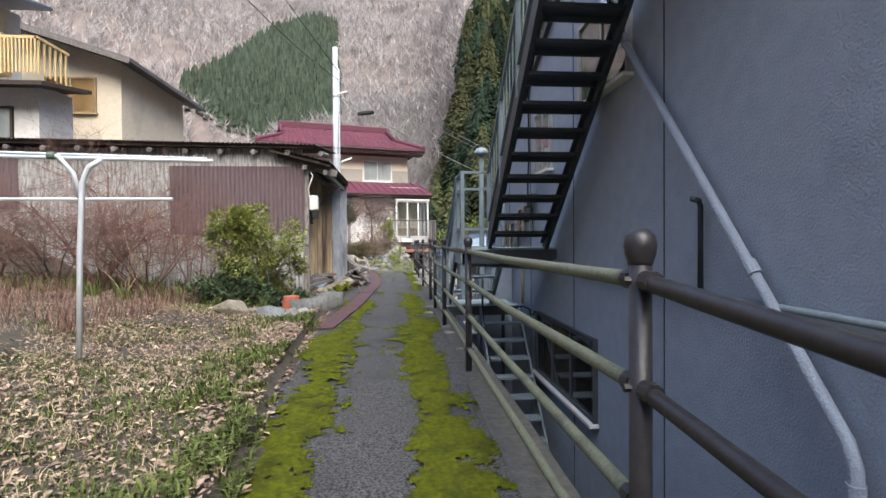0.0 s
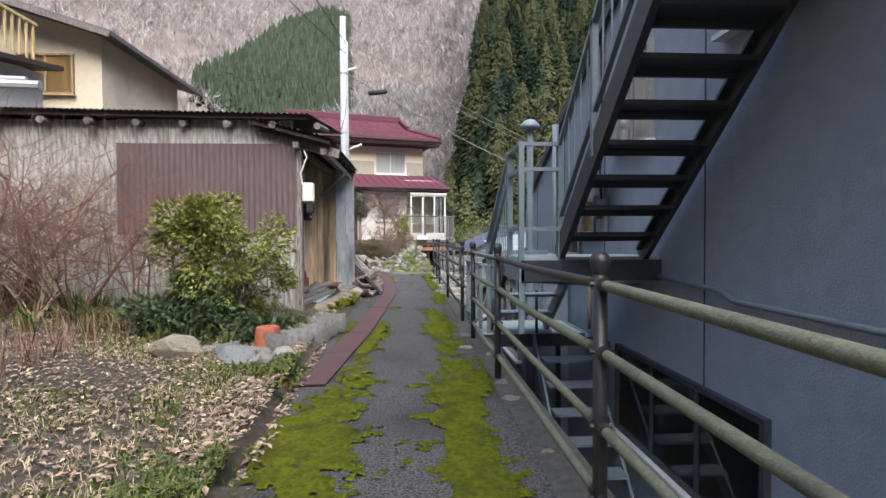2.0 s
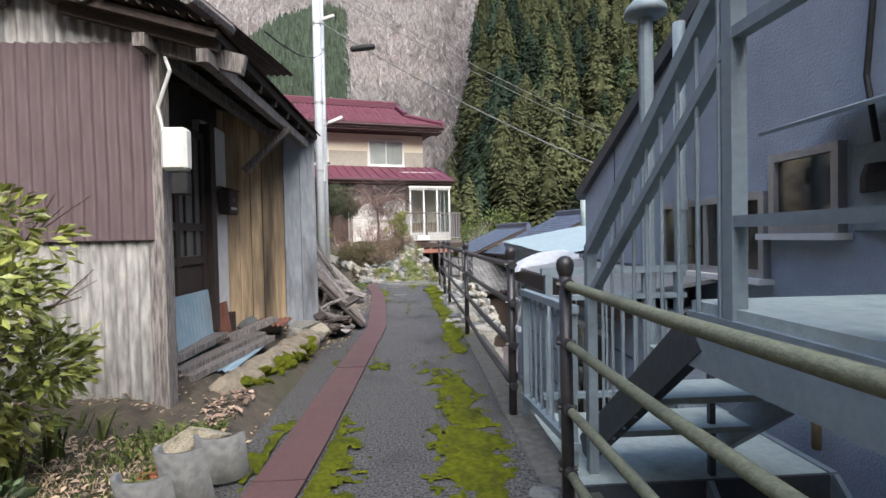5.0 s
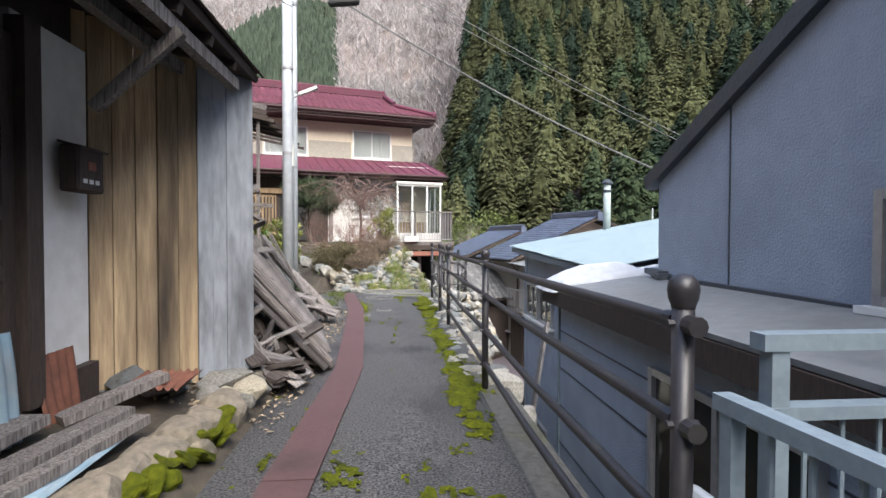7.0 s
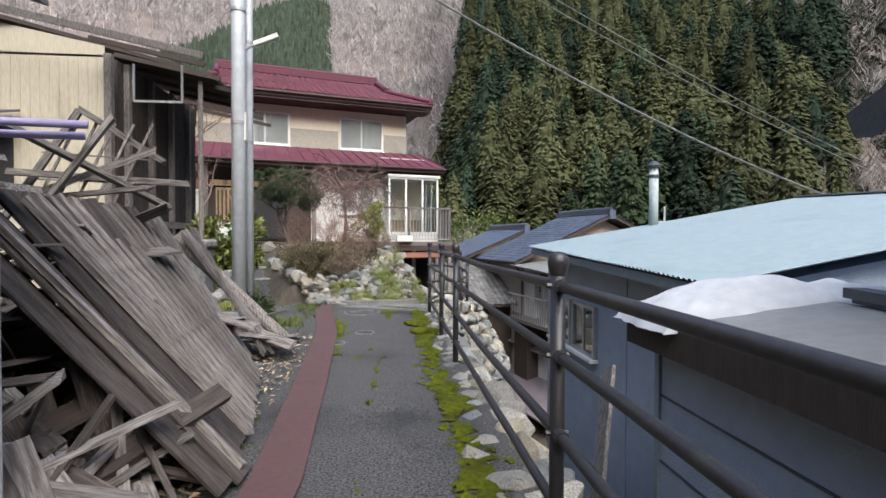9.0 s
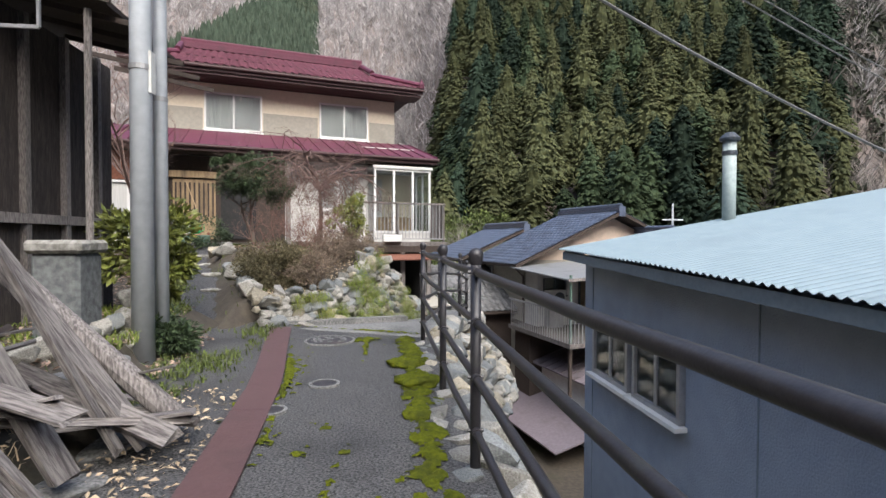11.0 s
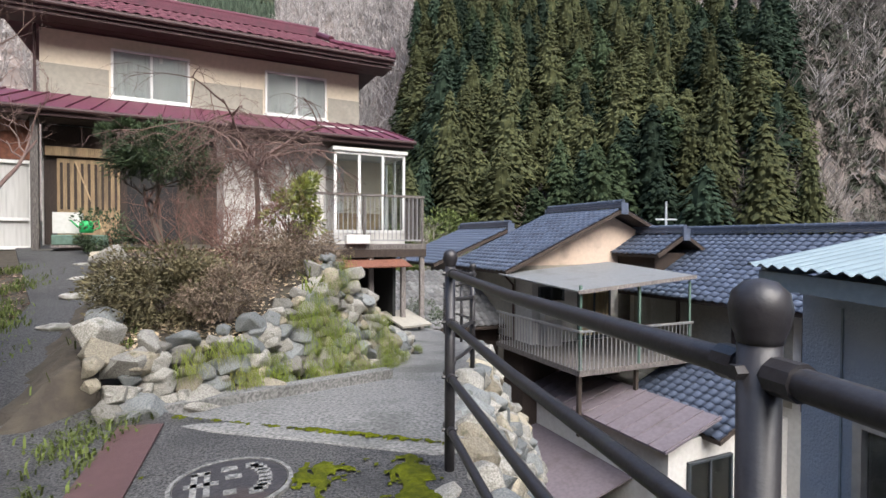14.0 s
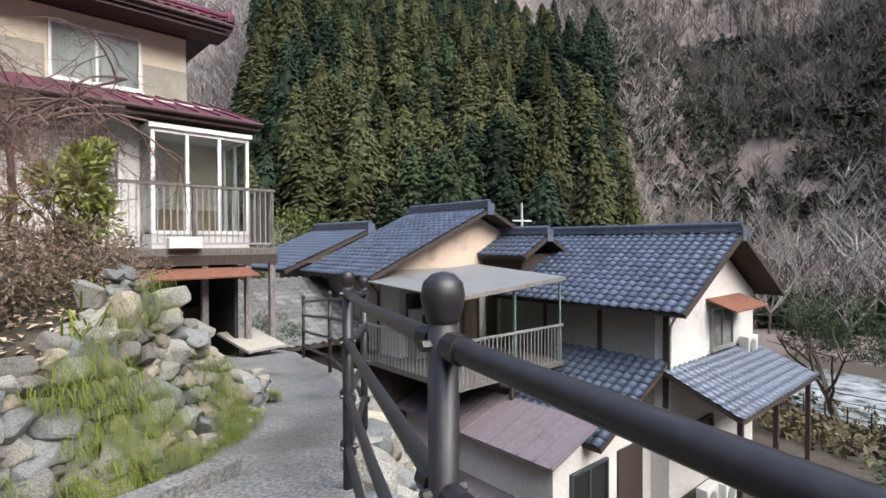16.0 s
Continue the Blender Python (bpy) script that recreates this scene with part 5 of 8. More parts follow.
# deck on posts with railing
dk = part("deck", box(5.6, 9.25, -4.05, -2.4, 0.98, 1.10), "wood_grey", H, "weathered timber deck")
for i in range(9):
    part("deck_board", box(5.6, 9.25, -4.05 + i * 0.18, -3.89 + i * 0.18, 1.10, 1.122), "wood_grey", dk)
part("deck_beam", box(5.7, 9.25, -4.04, -3.92, 0.78, 0.98), "wood_dark", dk)
part("roof_flap", bar((7.3, -3.9, 0.72), (7.3, -4.6, 0.55), 2.6, 0.03), "rust", dk, "rusty sheet flap")
for x in (6.0, 7.5, 9.14):
    part("rail_post", box(x - 0.03, x + 0.03, -4.03, -3.97, 1.12, 2.42), "wood_grey", dk)
part("top_rail", box(6.0, 9.2, -4.04, -3.96, 2.36, 2.42), "wood_grey", dk)
part("top_rail", box(9.11, 9.18, -3.96, -2.4, 2.36, 2.42), "wood_grey", dk)
part("bottom_rail", box(6.0, 9.2, -4.02, -3.98, 1.2, 1.24), "alu", dk)
for i in range(26):
    part("baluster", box(6.1 + i * 0.12, 6.12 + i * 0.12, -4.01, -3.99, 1.24, 2.36), "alu", dk)
for i in range(10):
    part("baluster", box(9.13, 9.15, -3.85 + i * 0.14, -3.76 + i * 0.14, 1.2, 2.36), "wood_grey", dk)
for x, yy in ((7.7, -3.95), (8.6, -3.95), (9.15, -3.95), (9.15, -2.6)):
    part("deck_post", box(x - 0.06, x + 0.06, yy - 0.06, yy + 0.06, -1.4, 0.98), "wood_grey", dk)
# back and sides are near-black: the shade under the deck is painted on
part("store_back", box(6.2, 8.35, -2.3, -2.2, -1.4, 0.95), "room_shade", dk, "storage space below the deck, coloured dark for its shade")
part("store_side", box(6.15, 6.25, -3.9, -2.2, -1.4, 0.95), "room_shade", dk)
part("store_side", box(8.33, 8.41, -3.9, -2.2, -1.4, 0.95), "room_shade", dk)
part("store_shelf", box(6.4, 8.0, -2.75, -2.35, -1.3, -0.2), "wood_dark", dk)
part("slope_board", bar((8.75, -4.6, -1.0), (8.55, -3.4, -0.75), 0.9, 0.05), "plaster_grey", dk, "pale sloping board")
pt = thing("planter_box", "pale plastic planter box on a deck edge", "planter", at=(0.55, 32.75, 1.12), rz=15.5)
part("trough", box(0, 0.62, 0, 0.22, 0.0, 0.24, 0.02), "white_plastic", pt)
part("soil", box(0.03, 0.59, 0.03, 0.19, 0.24, 0.25), "soil", pt)


def gable_roof(parent, x0, x1, y0, y1, ze, zr, material, singles=0, w=0.29, rid=True, under="wood_dark"):
    """Gable roof in local axes with its ridge along y."""
    xm = (x0 + x1) / 2
    slab(parent, "roof_deck", [(x0, y0, ze), (xm, y0, zr), (xm, y1, zr), (x0, y1, ze)], 0.1, under)
    slab(parent, "roof_deck", [(xm, y0, zr), (x1, y0, ze), (x1, y1, ze), (xm, y1, zr)], 0.1, under)
    tiled(parent, (x0 - 0.03, y1, ze), (0, y0 - y1, 0), (xm - x0, 0, zr - ze), w, 0.27, material, None, singles, 0.028)
    tiled(parent, (x1 + 0.03, y0, ze), (0, y1 - y0, 0), (xm - x1, 0, zr - ze), w, 0.27, material, None, 0, 0.028)
    if rid:
        ridge(parent, (xm, y0, zr + 0.02), (xm, y1, zr + 0.02), material, 0.2)
    for x in (x0, x1):
        part("verge", bar((x, y0 - 0.02, ze - 0.06), (xm, y0 - 0.02, zr - 0.06), 0.05, 0.12), "wood_dark", parent)


def gable_wall(parent, x0, x1, y, ze, zr, material):
    xm = (x0 + x1) / 2
    b = bmesh.new()
    lo = [b.verts.new((x, yy, z)) for yy in (y, y + 0.15) for x, z in ((x0, ze), (x1, ze), (xm, zr))]
    b.faces.new((lo[0], lo[1], lo[2]))
    b.faces.new((lo[5], lo[4], lo[3]))
    for i in range(3):
        b.faces.new((lo[i], lo[3 + i], lo[3 + (i + 1) % 3], lo[(i + 1) % 3]))
    bmesh.ops.recalc_face_normals(b, faces=b.faces[:])
    return part("gable_wall", b, material, parent)


# white house in the valley
B = thing("valley_house", "white two-storey house with dark blue-grey tile roofs", "house", at=(11.6, 30.0, 0), rz=13)
part("wall", box(0.75, 6.85, 0.6, 6.8, -5.9, -0.45), "plaster_white", B, "white plaster walls")
gable_wall(B, 0.75, 6.85, 0.6, -0.46, 1.15, "plaster_white")
gable_roof(B, 0.0, 7.6, -0.1, 7.0, -0.55, 1.45, "blue_tile", 300)
part("west_panel", box(0.73, 0.75, 1.0, 6.6, -3.2, -0.7), "plaster_grey", B, "grey wall panel")
for yy in (0.62, 2.6, 4.6):
    part("wall_post", box(0.70, 0.75, yy, yy + 0.14, -3.2, -0.5), "wood_dark", B)
front_window(B, 3.3, 4.9, 0.6, -2.0, -0.75, "alu", "curtain")
slab(B, "window_canopy", [(3.0, -0.25, -0.75), (5.6, -0.25, -0.75), (5.6, 0.6, -0.45), (3.0, 0.6, -0.45)], 0.04, "rust", "faded red sheet canopy")
part("downpipe", tube(((0.6, 0.3, -0.6), (0.72, 0.55, -1.0), (0.72, 0.55, -2.6)), 0.035, 8), "white_plastic", B)
tiled(B, (0.4, -1.3, -2.95), (6.2, 0, 0), (0, 1.9, 0.8), 0.29, 0.27, "blue_tile", None, 0, 0.028)
slab(B, "pent_roof", [(0.4, -1.3, -2.97), (6.6, -1.3, -2.97), (6.6, 0.62, -2.15), (0.4, 0.62, -2.15)], 0.1, "wood_dark")
for x in (0.8, 3.4, 6.4):
    part("porch_post", box(x, x + 0.12, -1.15, -1.03, -5.9, -3.0), "wood_dark", B)
tiled(B, (-2.5, 4.0, -3.4), (0, -3.4, 0), (3.25, 0, 1.45), 0.29, 0.27, "blue_tile", None, 0, 0.028)
slab(B, "side_roof", [(-2.5, 0.6, -3.42), (0.75, 0.6, -1.97), (0.75, 4.0, -1.97), (-2.5, 4.0, -3.42)], 0.1, "wood_dark")
part("side_wall", box(-3.6, 0.74, 1.1, 8.4, -5.9, -3.47), "plaster_white", B)
slab(B, "sheet_roof", [(-4.0, 0.8, -3.5), (-2.2, 0.8, -2.95), (-2.2, 8.6, -2.95), (-4.0, 8.6, -3.5)], 0.05, "purple_tin", "mauve sheet metal roof")
for i in range(17):
    part("roof_seam", bar((-4.0, 0.85 + 0.46 * i, -3.48), (-2.2, 0.85 + 0.46 * i, -2.93), 0.03, 0.03), "purple_tin", B)
slab(B, "lower_sheet_roof", [(-5.6, 2.2, -5.2), (-3.6, 2.2, -4.7), (-3.6, 8.6, -4.7), (-5.6, 8.6, -5.2)], 0.05, "purple_tin", "grey-brown sheet roof")
front_window(B, -3.0, -1.5, 1.1, -5.2, -4.0, "stair_dark", "room_shade")
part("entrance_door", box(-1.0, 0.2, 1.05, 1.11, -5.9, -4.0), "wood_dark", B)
front_window(B, 2.2, 3.4, 0.6, -5.0, -3.9, "stair_dark", "room_shade")
for k, (x, yy) in enumerate(((1.2, -0.2), (1.9, -0.4), (5.3, 0.2))):
    ac = thing("air_conditioner", "white outdoor air conditioner unit with round fan", "air conditioner", "outdoor units")
    ac.matrix_basis = B.matrix_basis @ pose(x, yy, -5.86 if k < 2 else -2.42)
    part("case", box(0, 0.8, 0, 0.3, 0, 0.6, 0.02), "white_plastic", ac)
    fan = part("fan_grille", lathe(((0.22, 0), (0.22, 0.02), (0.19, 0.03), (0.0, 0.02)), 20), "alu", ac)
    fan.matrix_basis = pose(0.3, -0.01, 0.3, 90, 0, 0)
    part("foot", box(0.05, 0.75, 0.05, 0.25, -0.05, 0.0), "black", ac)

A = thing("tiled_house", "pale two-storey house with blue tile gable roof", "house", at=(5.7, 35.8, 0), rz=13)
part("wall", box(0.7, 9.3, 0.6, 8.0, -5.9, 0.35), "plaster_grey", A, "grey plaster walls")
gable_wall(A, 0.7, 9.3, 0.6, 0.34, 2.15, "peach")
gable_roof(A, 0.0, 10.0, 0.0, 4.6, 0.2, 2.4, "blue_tile", 300)
gable_roof(A, -0.6, 6.6, 4.6, 9.4, 0.25, 1.75, "blue_tile", 0)
gable_roof(A, 5.0, 7.6, -1.6, 1.2, 0.75, 1.45, "blue_tile", 0)
part("dormer_wall", box(5.3, 7.3, -1.2, 0.6, -0.6, 0.8), "wood_dark", A)
side_window(A, 0.7, 3.6, 4.8, -0.8, 0.0, "white_frame", "curtain")
part("downpipe", tube(((0.1, 0.3, 0.1), (0.6, 0.5, -0.3), (0.62, 0.5, -2.5)), 0.035, 8), "brown_fascia", A)
part("belt_course", box(0.62, 0.7, 0.6, 8.0, -2.3, -2.15), "wood_dark", A)
slab(A, "canopy_roof", [(-0.1, -3.8, -0.08), (4.2, -3.8, 0.22), (4.6, 0.3, 0.45), (-0.1, 0.3, 0.12)], 0.04, "lean_roof", "grey flat sheet canopy")
part("canopy_edge", bar((-0.1, -3.8, -0.12), (4.2, -3.8, 0.18), 0.04, 0.10), "wood_grey", A)
for x in (0.05, 2.1, 4.05):
    part("canopy_post", box(x, x + 0.06, -3.7, -3.64, -2.2, 0.05), "green_dull", A)
part("balcony_floor", box(0.0, 4.2, -3.75, 0.6, -2.35, -2.2), "wood_grey", A)
for x in (0.1, 2.1, 4.0):
    part("balcony_strut", box(x, x + 0.1, -3.6, -3.5, -4.0, -2.35), "wood_dark", A)
part("balcony_rail", box(0.0, 4.2, -3.74, -3.68, -1.2, -1.14), "alu", A)
part("balcony_rail", box(0.0, 0.06, -3.68, 0.6, -1.2, -1.14), "alu", A)
for i in range(28):
    part("balcony_bar", box(0.05 + 0.15 * i, 0.075 + 0.15 * i, -3.72, -3.70, -2.2, -1.2), "alu", A)
for i in range(26):
    part("balcony_bar", box(0.02, 0.04, -3.6 + 0.16 * i, -3.575 + 0.16 * i, -2.2, -1.2), "alu", A)
part("upper_wall", box(0.75, 4.4, -0.4, 0.58, -2.2, 0.05), "plaster_white", A)
front_window(A, 1.0, 2.0, -0.4, -1.0, -0.3, "stair_dark", "room_shade")
front_window(A, 2.6, 4.0, -0.4, -2.1, -0.3, "stair_dark", "wood_warm")
part("glass_screen", box(2.1, 4.1, -3.69, -3.66, -1.1, 0.0), "glass", A, "green-tinted glass screen")
# dark brown here paints in the shade below the balcony
part("lower_wall", box(0.3, 4.3, -0.6, 0.6, -5.9, -2.36), "wood_dark", A, "ground floor coloured dark for the balcony's shade")
ac = thing("air_conditioner", "white outdoor air conditioner unit with round fan", "air conditioner", "outdoor units")
ac.matrix_basis = A.matrix_basis @ pose(0.95, -0.85, -1.35)
part("case", box(0, 0.8, 0, 0.3, 0, 0.6, 0.02), "white_plastic", ac)
part("fan_grille", lathe(((0.22, 0), (0.22, 0.02), (0.19, 0.03), (0.0, 0.02)), 20), "stair_dark", ac).matrix_basis = pose(0.5, -0.01, 0.3, 90, 0, 0)
part("bracket", box(0.1, 0.7, 0.0, 0.45, -0.86, 0.0), "alu", ac)
an = thing("roof_mast", "pale metal mast with crossbar behind roofs", "antenna", at=(16.5, 43.0, -5.0))
part("mast", tube(((0, 0, 0), (0, 0, 8.2)), 0.12, 8, r1=0.05), "steel", an)
part("crossbar", bar((-0.6, 0, 7.3), (0.6, 0, 7.3), 0.06, 0.08), "steel", an)

S = thing("old_shed", "low shed with worn grey tile roof", "shed", at=(1.6, 36.0, 0), rz=13)
part("wall", box(0.2, 4.6, 0.5, 5.0, -5.8, -1.6), "wood_dark", S)
tiled(S, (0, 0, -1.75), (4.8, 0, 0), (0, 3.2, 1.75), 0.27, 0.26, "grey_tile", None, 200, 0.03)
slab(S, "roof_deck", [(0, 0, -1.77), (4.8, 0, -1.77), (4.8, 3.2, -0.02), (0, 3.2, -0.02)], 0.1, "wood_dark")
slab(S, "roof_deck", [(0, 3.2, -0.02), (4.8, 3.2, -0.02), (4.8, 6.2, -1.7), (0, 6.2, -1.7)], 0.1, "grey_tile")

# cream sided house behind the woodpile
C = thing("cream_house", "old house with cream metal siding and deep eaves", "house", at=(0, 0, 0))
C.matrix_basis = Matrix.Translation((0.151, 5.516, 0.496)) @ Matrix.Diagonal((0.6, 0.6, 0.6, 1))
part("wall", box(-11.0, -6.0, 26.0, 31.0, -1.2, 5.3), "siding_cream", C, "cream vertical siding")
for i in range(26):
    part("siding_rib", box(-10.98 + i * 0.2, -10.95 + i * 0.2, 25.985, 26.0, 1.0, 5.2), "siding_cream", C)
slab(C, "roof", [(-11.5, 25.0, 6.75), (-4.0, 26.9, 5.25), (-4.0, 30.0, 5.25), (-11.5, 30.0, 6.75)], 0.09, "wood_dark", "dark sheet roof with timber verge")
part("verge_board", bar((-11.5, 25.0, 6.66), (-3.55, 25.0, 5.03), 0.05, 0.14), "wood_grey", C)
b = bmesh.new()
b.faces.new([b.verts.new(c) for c in ((-11.0, 26.0, 5.25), (-6.0, 26.0, 5.25), (-6.0, 26.0, 5.50), (-11.0, 26.0, 6.5))])
part("gable_panel", b, "siding_cream", C)
for i in range(7):
    part("rafter", bar((-6.0, 25.4 + i, 5.45), (-3.65, 25.4 + i, 4.97), 0.06, 0.1), "wood_dark", C)
part("porch_post", tube(((-4.35, 27.1, -0.8), (-4.35, 27.1, 5.1)), 0.06, 8), "wood_grey", C)
part("post", box(-5.95, -5.8, 25.85, 26.0, -1.0, 5.3), "wood_grey", C)
part("side_wall", box(-6.0, -5.9, 26.3, 31.0, -1.0, 5.3), "wood_panel", C, "dark timber side wall")
for k in range(4):
    part("wall_post", box(-5.9, -5.78, 26.6 + 1.2 * k, 26.74 + 1.2 * k, -1.0, 5.3), "wood_grey", C)
part("sill_beam", box(-5.9, -5.76, 26.2, 31.0, 1.5, 1.68), "wood_grey", C)
part("hanging_frame", bar((-5.2, 25.6, 4.2), (-4.2, 25.6, 4.2), 0.04, 0.05), "alu", C)
for x in (-5.2, -4.2):
    part("frame_upright", bar((x, 25.6, 4.2), (x, 25.6, 5.0), 0.04, 0.04), "alu", C)
part("window_hood", bar((-9.2, 25.9, 4.0), (-9.2, 25.2, 3.8), 3.0, 0.05), "purple_tin", C)
part("dark_window", box(-10.5, -7.9, 25.97, 25.99, 2.4, 3.8), "room_shade", C)

# houses up the slope
W = thing("hillside_house", "white house with yellow balcony on the slope", "house", at=(0, 0, 0))
part("wall", box(-17.5, -10.2, 19.0, 20.6, 1.0, 5.9), "plaster_white", W, "white plaster wall")
slab(W, "eave", [(-17.5, 18.2, 5.75), (-9.6, 18.2, 5.75), (-9.6, 20.6, 6.15), (-17.5, 20.6, 6.15)], 0.12, "wood_dark")
part("balcony", box(-17.5, -11.15, 18.9, 19.3, 6.15, 7.35), "plaster_yellow", W, "yellow plaster balcony front")
part("upper_wall", box(-17.5, -11.9, 20.2, 20.8, 6.1, 8.6), "plaster_white", W)
slab(W, "roof", [(-17.5, 18.8, 8.5), (-10.9, 18.8, 8.5), (-10.9, 20.8, 8.9), (-17.5, 20.8, 8.9)], 0.1, "blue_tile")
part("balcony_rail", box(-11.2, -10.2, 18.92, 18.96, 7.2, 7.28), "plaster_yellow", W)
for i in range(9):
    part("balcony_bar", box(-11.1 + 0.105 * i, -11.06 + 0.105 * i, 18.92, 18.96, 6.2, 7.2), "plaster_yellow", W)
for i in range(6):
    part("balcony_bar", box(-10.22, -10.18, 19.0 + 0.25 * i, 19.06 + 0.25 * i, 6.2, 7.25), "plaster_yellow", W)
part("balcony_rail", box(-10.24, -10.16, 18.92, 20.4, 7.2, 7.28), "plaster_yellow", W)
front_window(W, -11.9, -10.9, 19.0, 4.2, 5.2, "wood_dark", "curtain")
part("canopy_post", box(-11.5, -11.42, 18.85, 18.92, 7.35, 8.45), "wood_dark", W)
Y = thing("hillside_house", "yellow-beige house with orange window blinds", "house", at=(0, 0, 0))
part("wall", box(-13.5, -9.7, 22.6, 28.0, 1.0, 8.0), "plaster_cream", Y, "beige plaster wall")
slab(Y, "roof", [(-13.8, 21.8, 9.2), (-9.0, 21.8, 7.7), (-9.0, 29.0, 7.7), (-13.8, 29.0, 9.2)], 0.14, "grey_tile")
part("verge_board", bar((-13.8, 21.8, 9.05), (-9.0, 21.8, 7.55), 0.06, 0.16), "wood_grey", Y)
b = bmesh.new()
b.faces.new([b.verts.new(c) for c in ((-13.5, 22.6, 8.0), (-9.7, 22.6, 8.0), (-13.5, 22.6, 9.0))])
part("gable_panel", b, "plaster_cream", Y)
front_window(Y, -12.3, -10.55, 22.6, 5.9, 7.2, "wood_warm", "orange_blind")
N = thing("rear_shed", "low shed with faded mauve sheet roof", "shed")
part("wall", box(-10.0, -4.6, 16.0, 17.4, 0.3, 3.2), "wood_dark", N)
slab(N, "roof", [(-10.2, 15.9, 3.35), (-4.2, 15.9, 3.30), (-4.2, 17.6, 3.85), (-10.2, 17.6, 3.95)], 0.05, "purple_tin", "faded mauve sheet roof")

# ---- stones, rubble and the terrace wall ----
ROCKS = []
for k in range(14):
    gq = random.Random(300 + k)
    b = bmesh.new()
    for _ in range(18):
        v = Vector((gq.gauss(0, 1), gq.gauss(0, 1), gq.gauss(0, 1))).normalized()
        m = max(abs(v.x), abs(v.y), abs(v.z)) ** 0.55
        b.verts.new((v.x / m, 0.85 * v.y / m, 0.78 * v.z / m))
    hull = bmesh.ops.convex_hull(b, input=b.verts[:])
    junk = [e for e in hull["geom_interior"] if isinstance(e, bmesh.types.BMVert)]
    bmesh.ops.delete(b, geom=junk, context="VERTS")
    bmesh.ops.dissolve_limit(b, angle_limit=radians(16), verts=b.verts[:], edges=b.edges[:])
    bmesh.ops.bevel(b, geom=b.edges[:], offset=0.07, segments=1, affect="EDGES", clamp_overlap=True)
    bmesh.ops.triangulate(b, faces=b.faces[:])
    me = bpy.data.meshes.new("stone")
    b.to_mesh(me)
    b.free()
    me.materials.append(M[("stone", "stone_blue", "stone", "stone_warm")[k % 4]])
    ROCKS.append(me)


def stone(parent, x, y, z, s, flat=1.0, name="stone"):
    ob = new(name, R.choice(ROCKS))
    if parent is not None:
        ob.parent = parent
    ob.matrix_basis = pose(x, y, z, R.uniform(-25, 25), R.uniform(-25, 25), R.uniform(0, 360)) @ Matrix.Diagonal((s * R.uniform(0.85, 1.2), s * R.uniform(0.8, 1.15), s * flat * R.uniform(0.8, 1.1), 1))
    return ob


def along(pts, step):
    """Points every step metres along a line of points, with the direction."""
    out, carry = [], 0.0
    for p, q in zip(pts, pts[1:]):
        p, q = Vector(p), Vector(q)
        n = (q - p).length
        d = carry
        while d < n:
            out.append((p.lerp(q, d / n), (q - p).normalized()))
            d += step
        carry = d - n
    return out


TW = thing("wall_terrace", "mossy dry-stone terrace wall of grey boulders", "wall", kind="structure")
foot = [(wall_x(y), y, 0) for y in frange(23.55, 28.2, 0.35)]
for p, d in along(foot, 0.145):
    zb = ramp_z(p.y) - 0.02
    out = Vector((d.y, -d.x, 0))
    zt = terrain(p.x - out.x * 0.75, p.y - out.y * 0.75) + 0.08
    z, row = zb + 0.08, 0
    while z < zt + 0.02:
        c = p - out * (0.038 * row) + d * R.uniform(-0.07, 0.07)
        stone(TW, c.x, c.y, z, R.choice((0.07, 0.085, 0.10, 0.12, 0.15)))
        z += R.uniform(0.085, 0.125)
        row += 1
fill = []
for p, d in along(foot, 0.3):
    out = Vector((d.y, -d.x, 0))
    fill.append((p - out * 0.12, p - out * 0.45, ramp_z(p.y) - 0.2, terrain(p.x - out.x * 0.75, p.y - out.y * 0.75)))
vs = [v for a, c, z0, z1 in fill for v in ((a.x, a.y, z0), (c.x, c.y, z1 + 0.02))]
mesh_part("earth_fill", vs, [(2 * i, 2 * i + 2, 2 * i + 3, 2 * i + 1) for i in range(len(fill) - 1)], "soil", TW)
for sx, sy, s in ((-1.28, 23.8, 0.17), (-0.95, 23.62, 0.19), (-0.62, 23.9, 0.2), (-0.2, 24.3, 0.17), (-1.5, 24.3, 0.22), (-1.7, 24.9, 0.2), (-1.95, 25.6, 0.2), (-2.3, 26.4, 0.22), (-2.6, 27.2, 0.2), (-3.1, 28.4, 0.25), (-3.6, 29.4, 0.22)):
    stone(TW, sx, sy, terrain(sx, sy) + 0.1, s)
tagged(part("kerb_ramp", bar((-1.1, 23.52, 0.0), (0.9, 25.0, -0.16), 0.14, 0.14), "concrete"), "narrow concrete kerb at the wall foot", "kerb", kind="structure")

RW = thing("wall_rubble", "rubble retaining wall of pale rough boulders below the railing", "wall", kind="structure")
for p, d in along([(1.12, 15.9, 0), (1.12, 22.4, 0), (1.45, 24, 0), (2.1, 26, 0), (2.5, 27.2, 0), (2.85, 29, 0)], 0.27):
    base = ramp_z(p.y)
    for row in range(7):
        c = p + Vector((0.05 + 0.13 * row, R.uniform(-0.09, 0.09), 0))
        stone(RW, c.x, c.y, base - 0.09 - 0.27 * row, R.uniform(0.14, 0.23))
for p, d in along([(0.98, 15.9, 0), (0.98, 22.3, 0)], 0.24):
    stone(RW, p.x + R.uniform(-0.12, 0.05), p.y, -0.03, R.uniform(0.09, 0.16), 0.6)
for k in range(6):
    stone(RW, 0.95 + R.uniform(-0.1, 0.1), 8.0 + 0.7 * k + R.uniform(0, 0.5), -0.02, R.uniform(0.07, 0.12), 0.7)

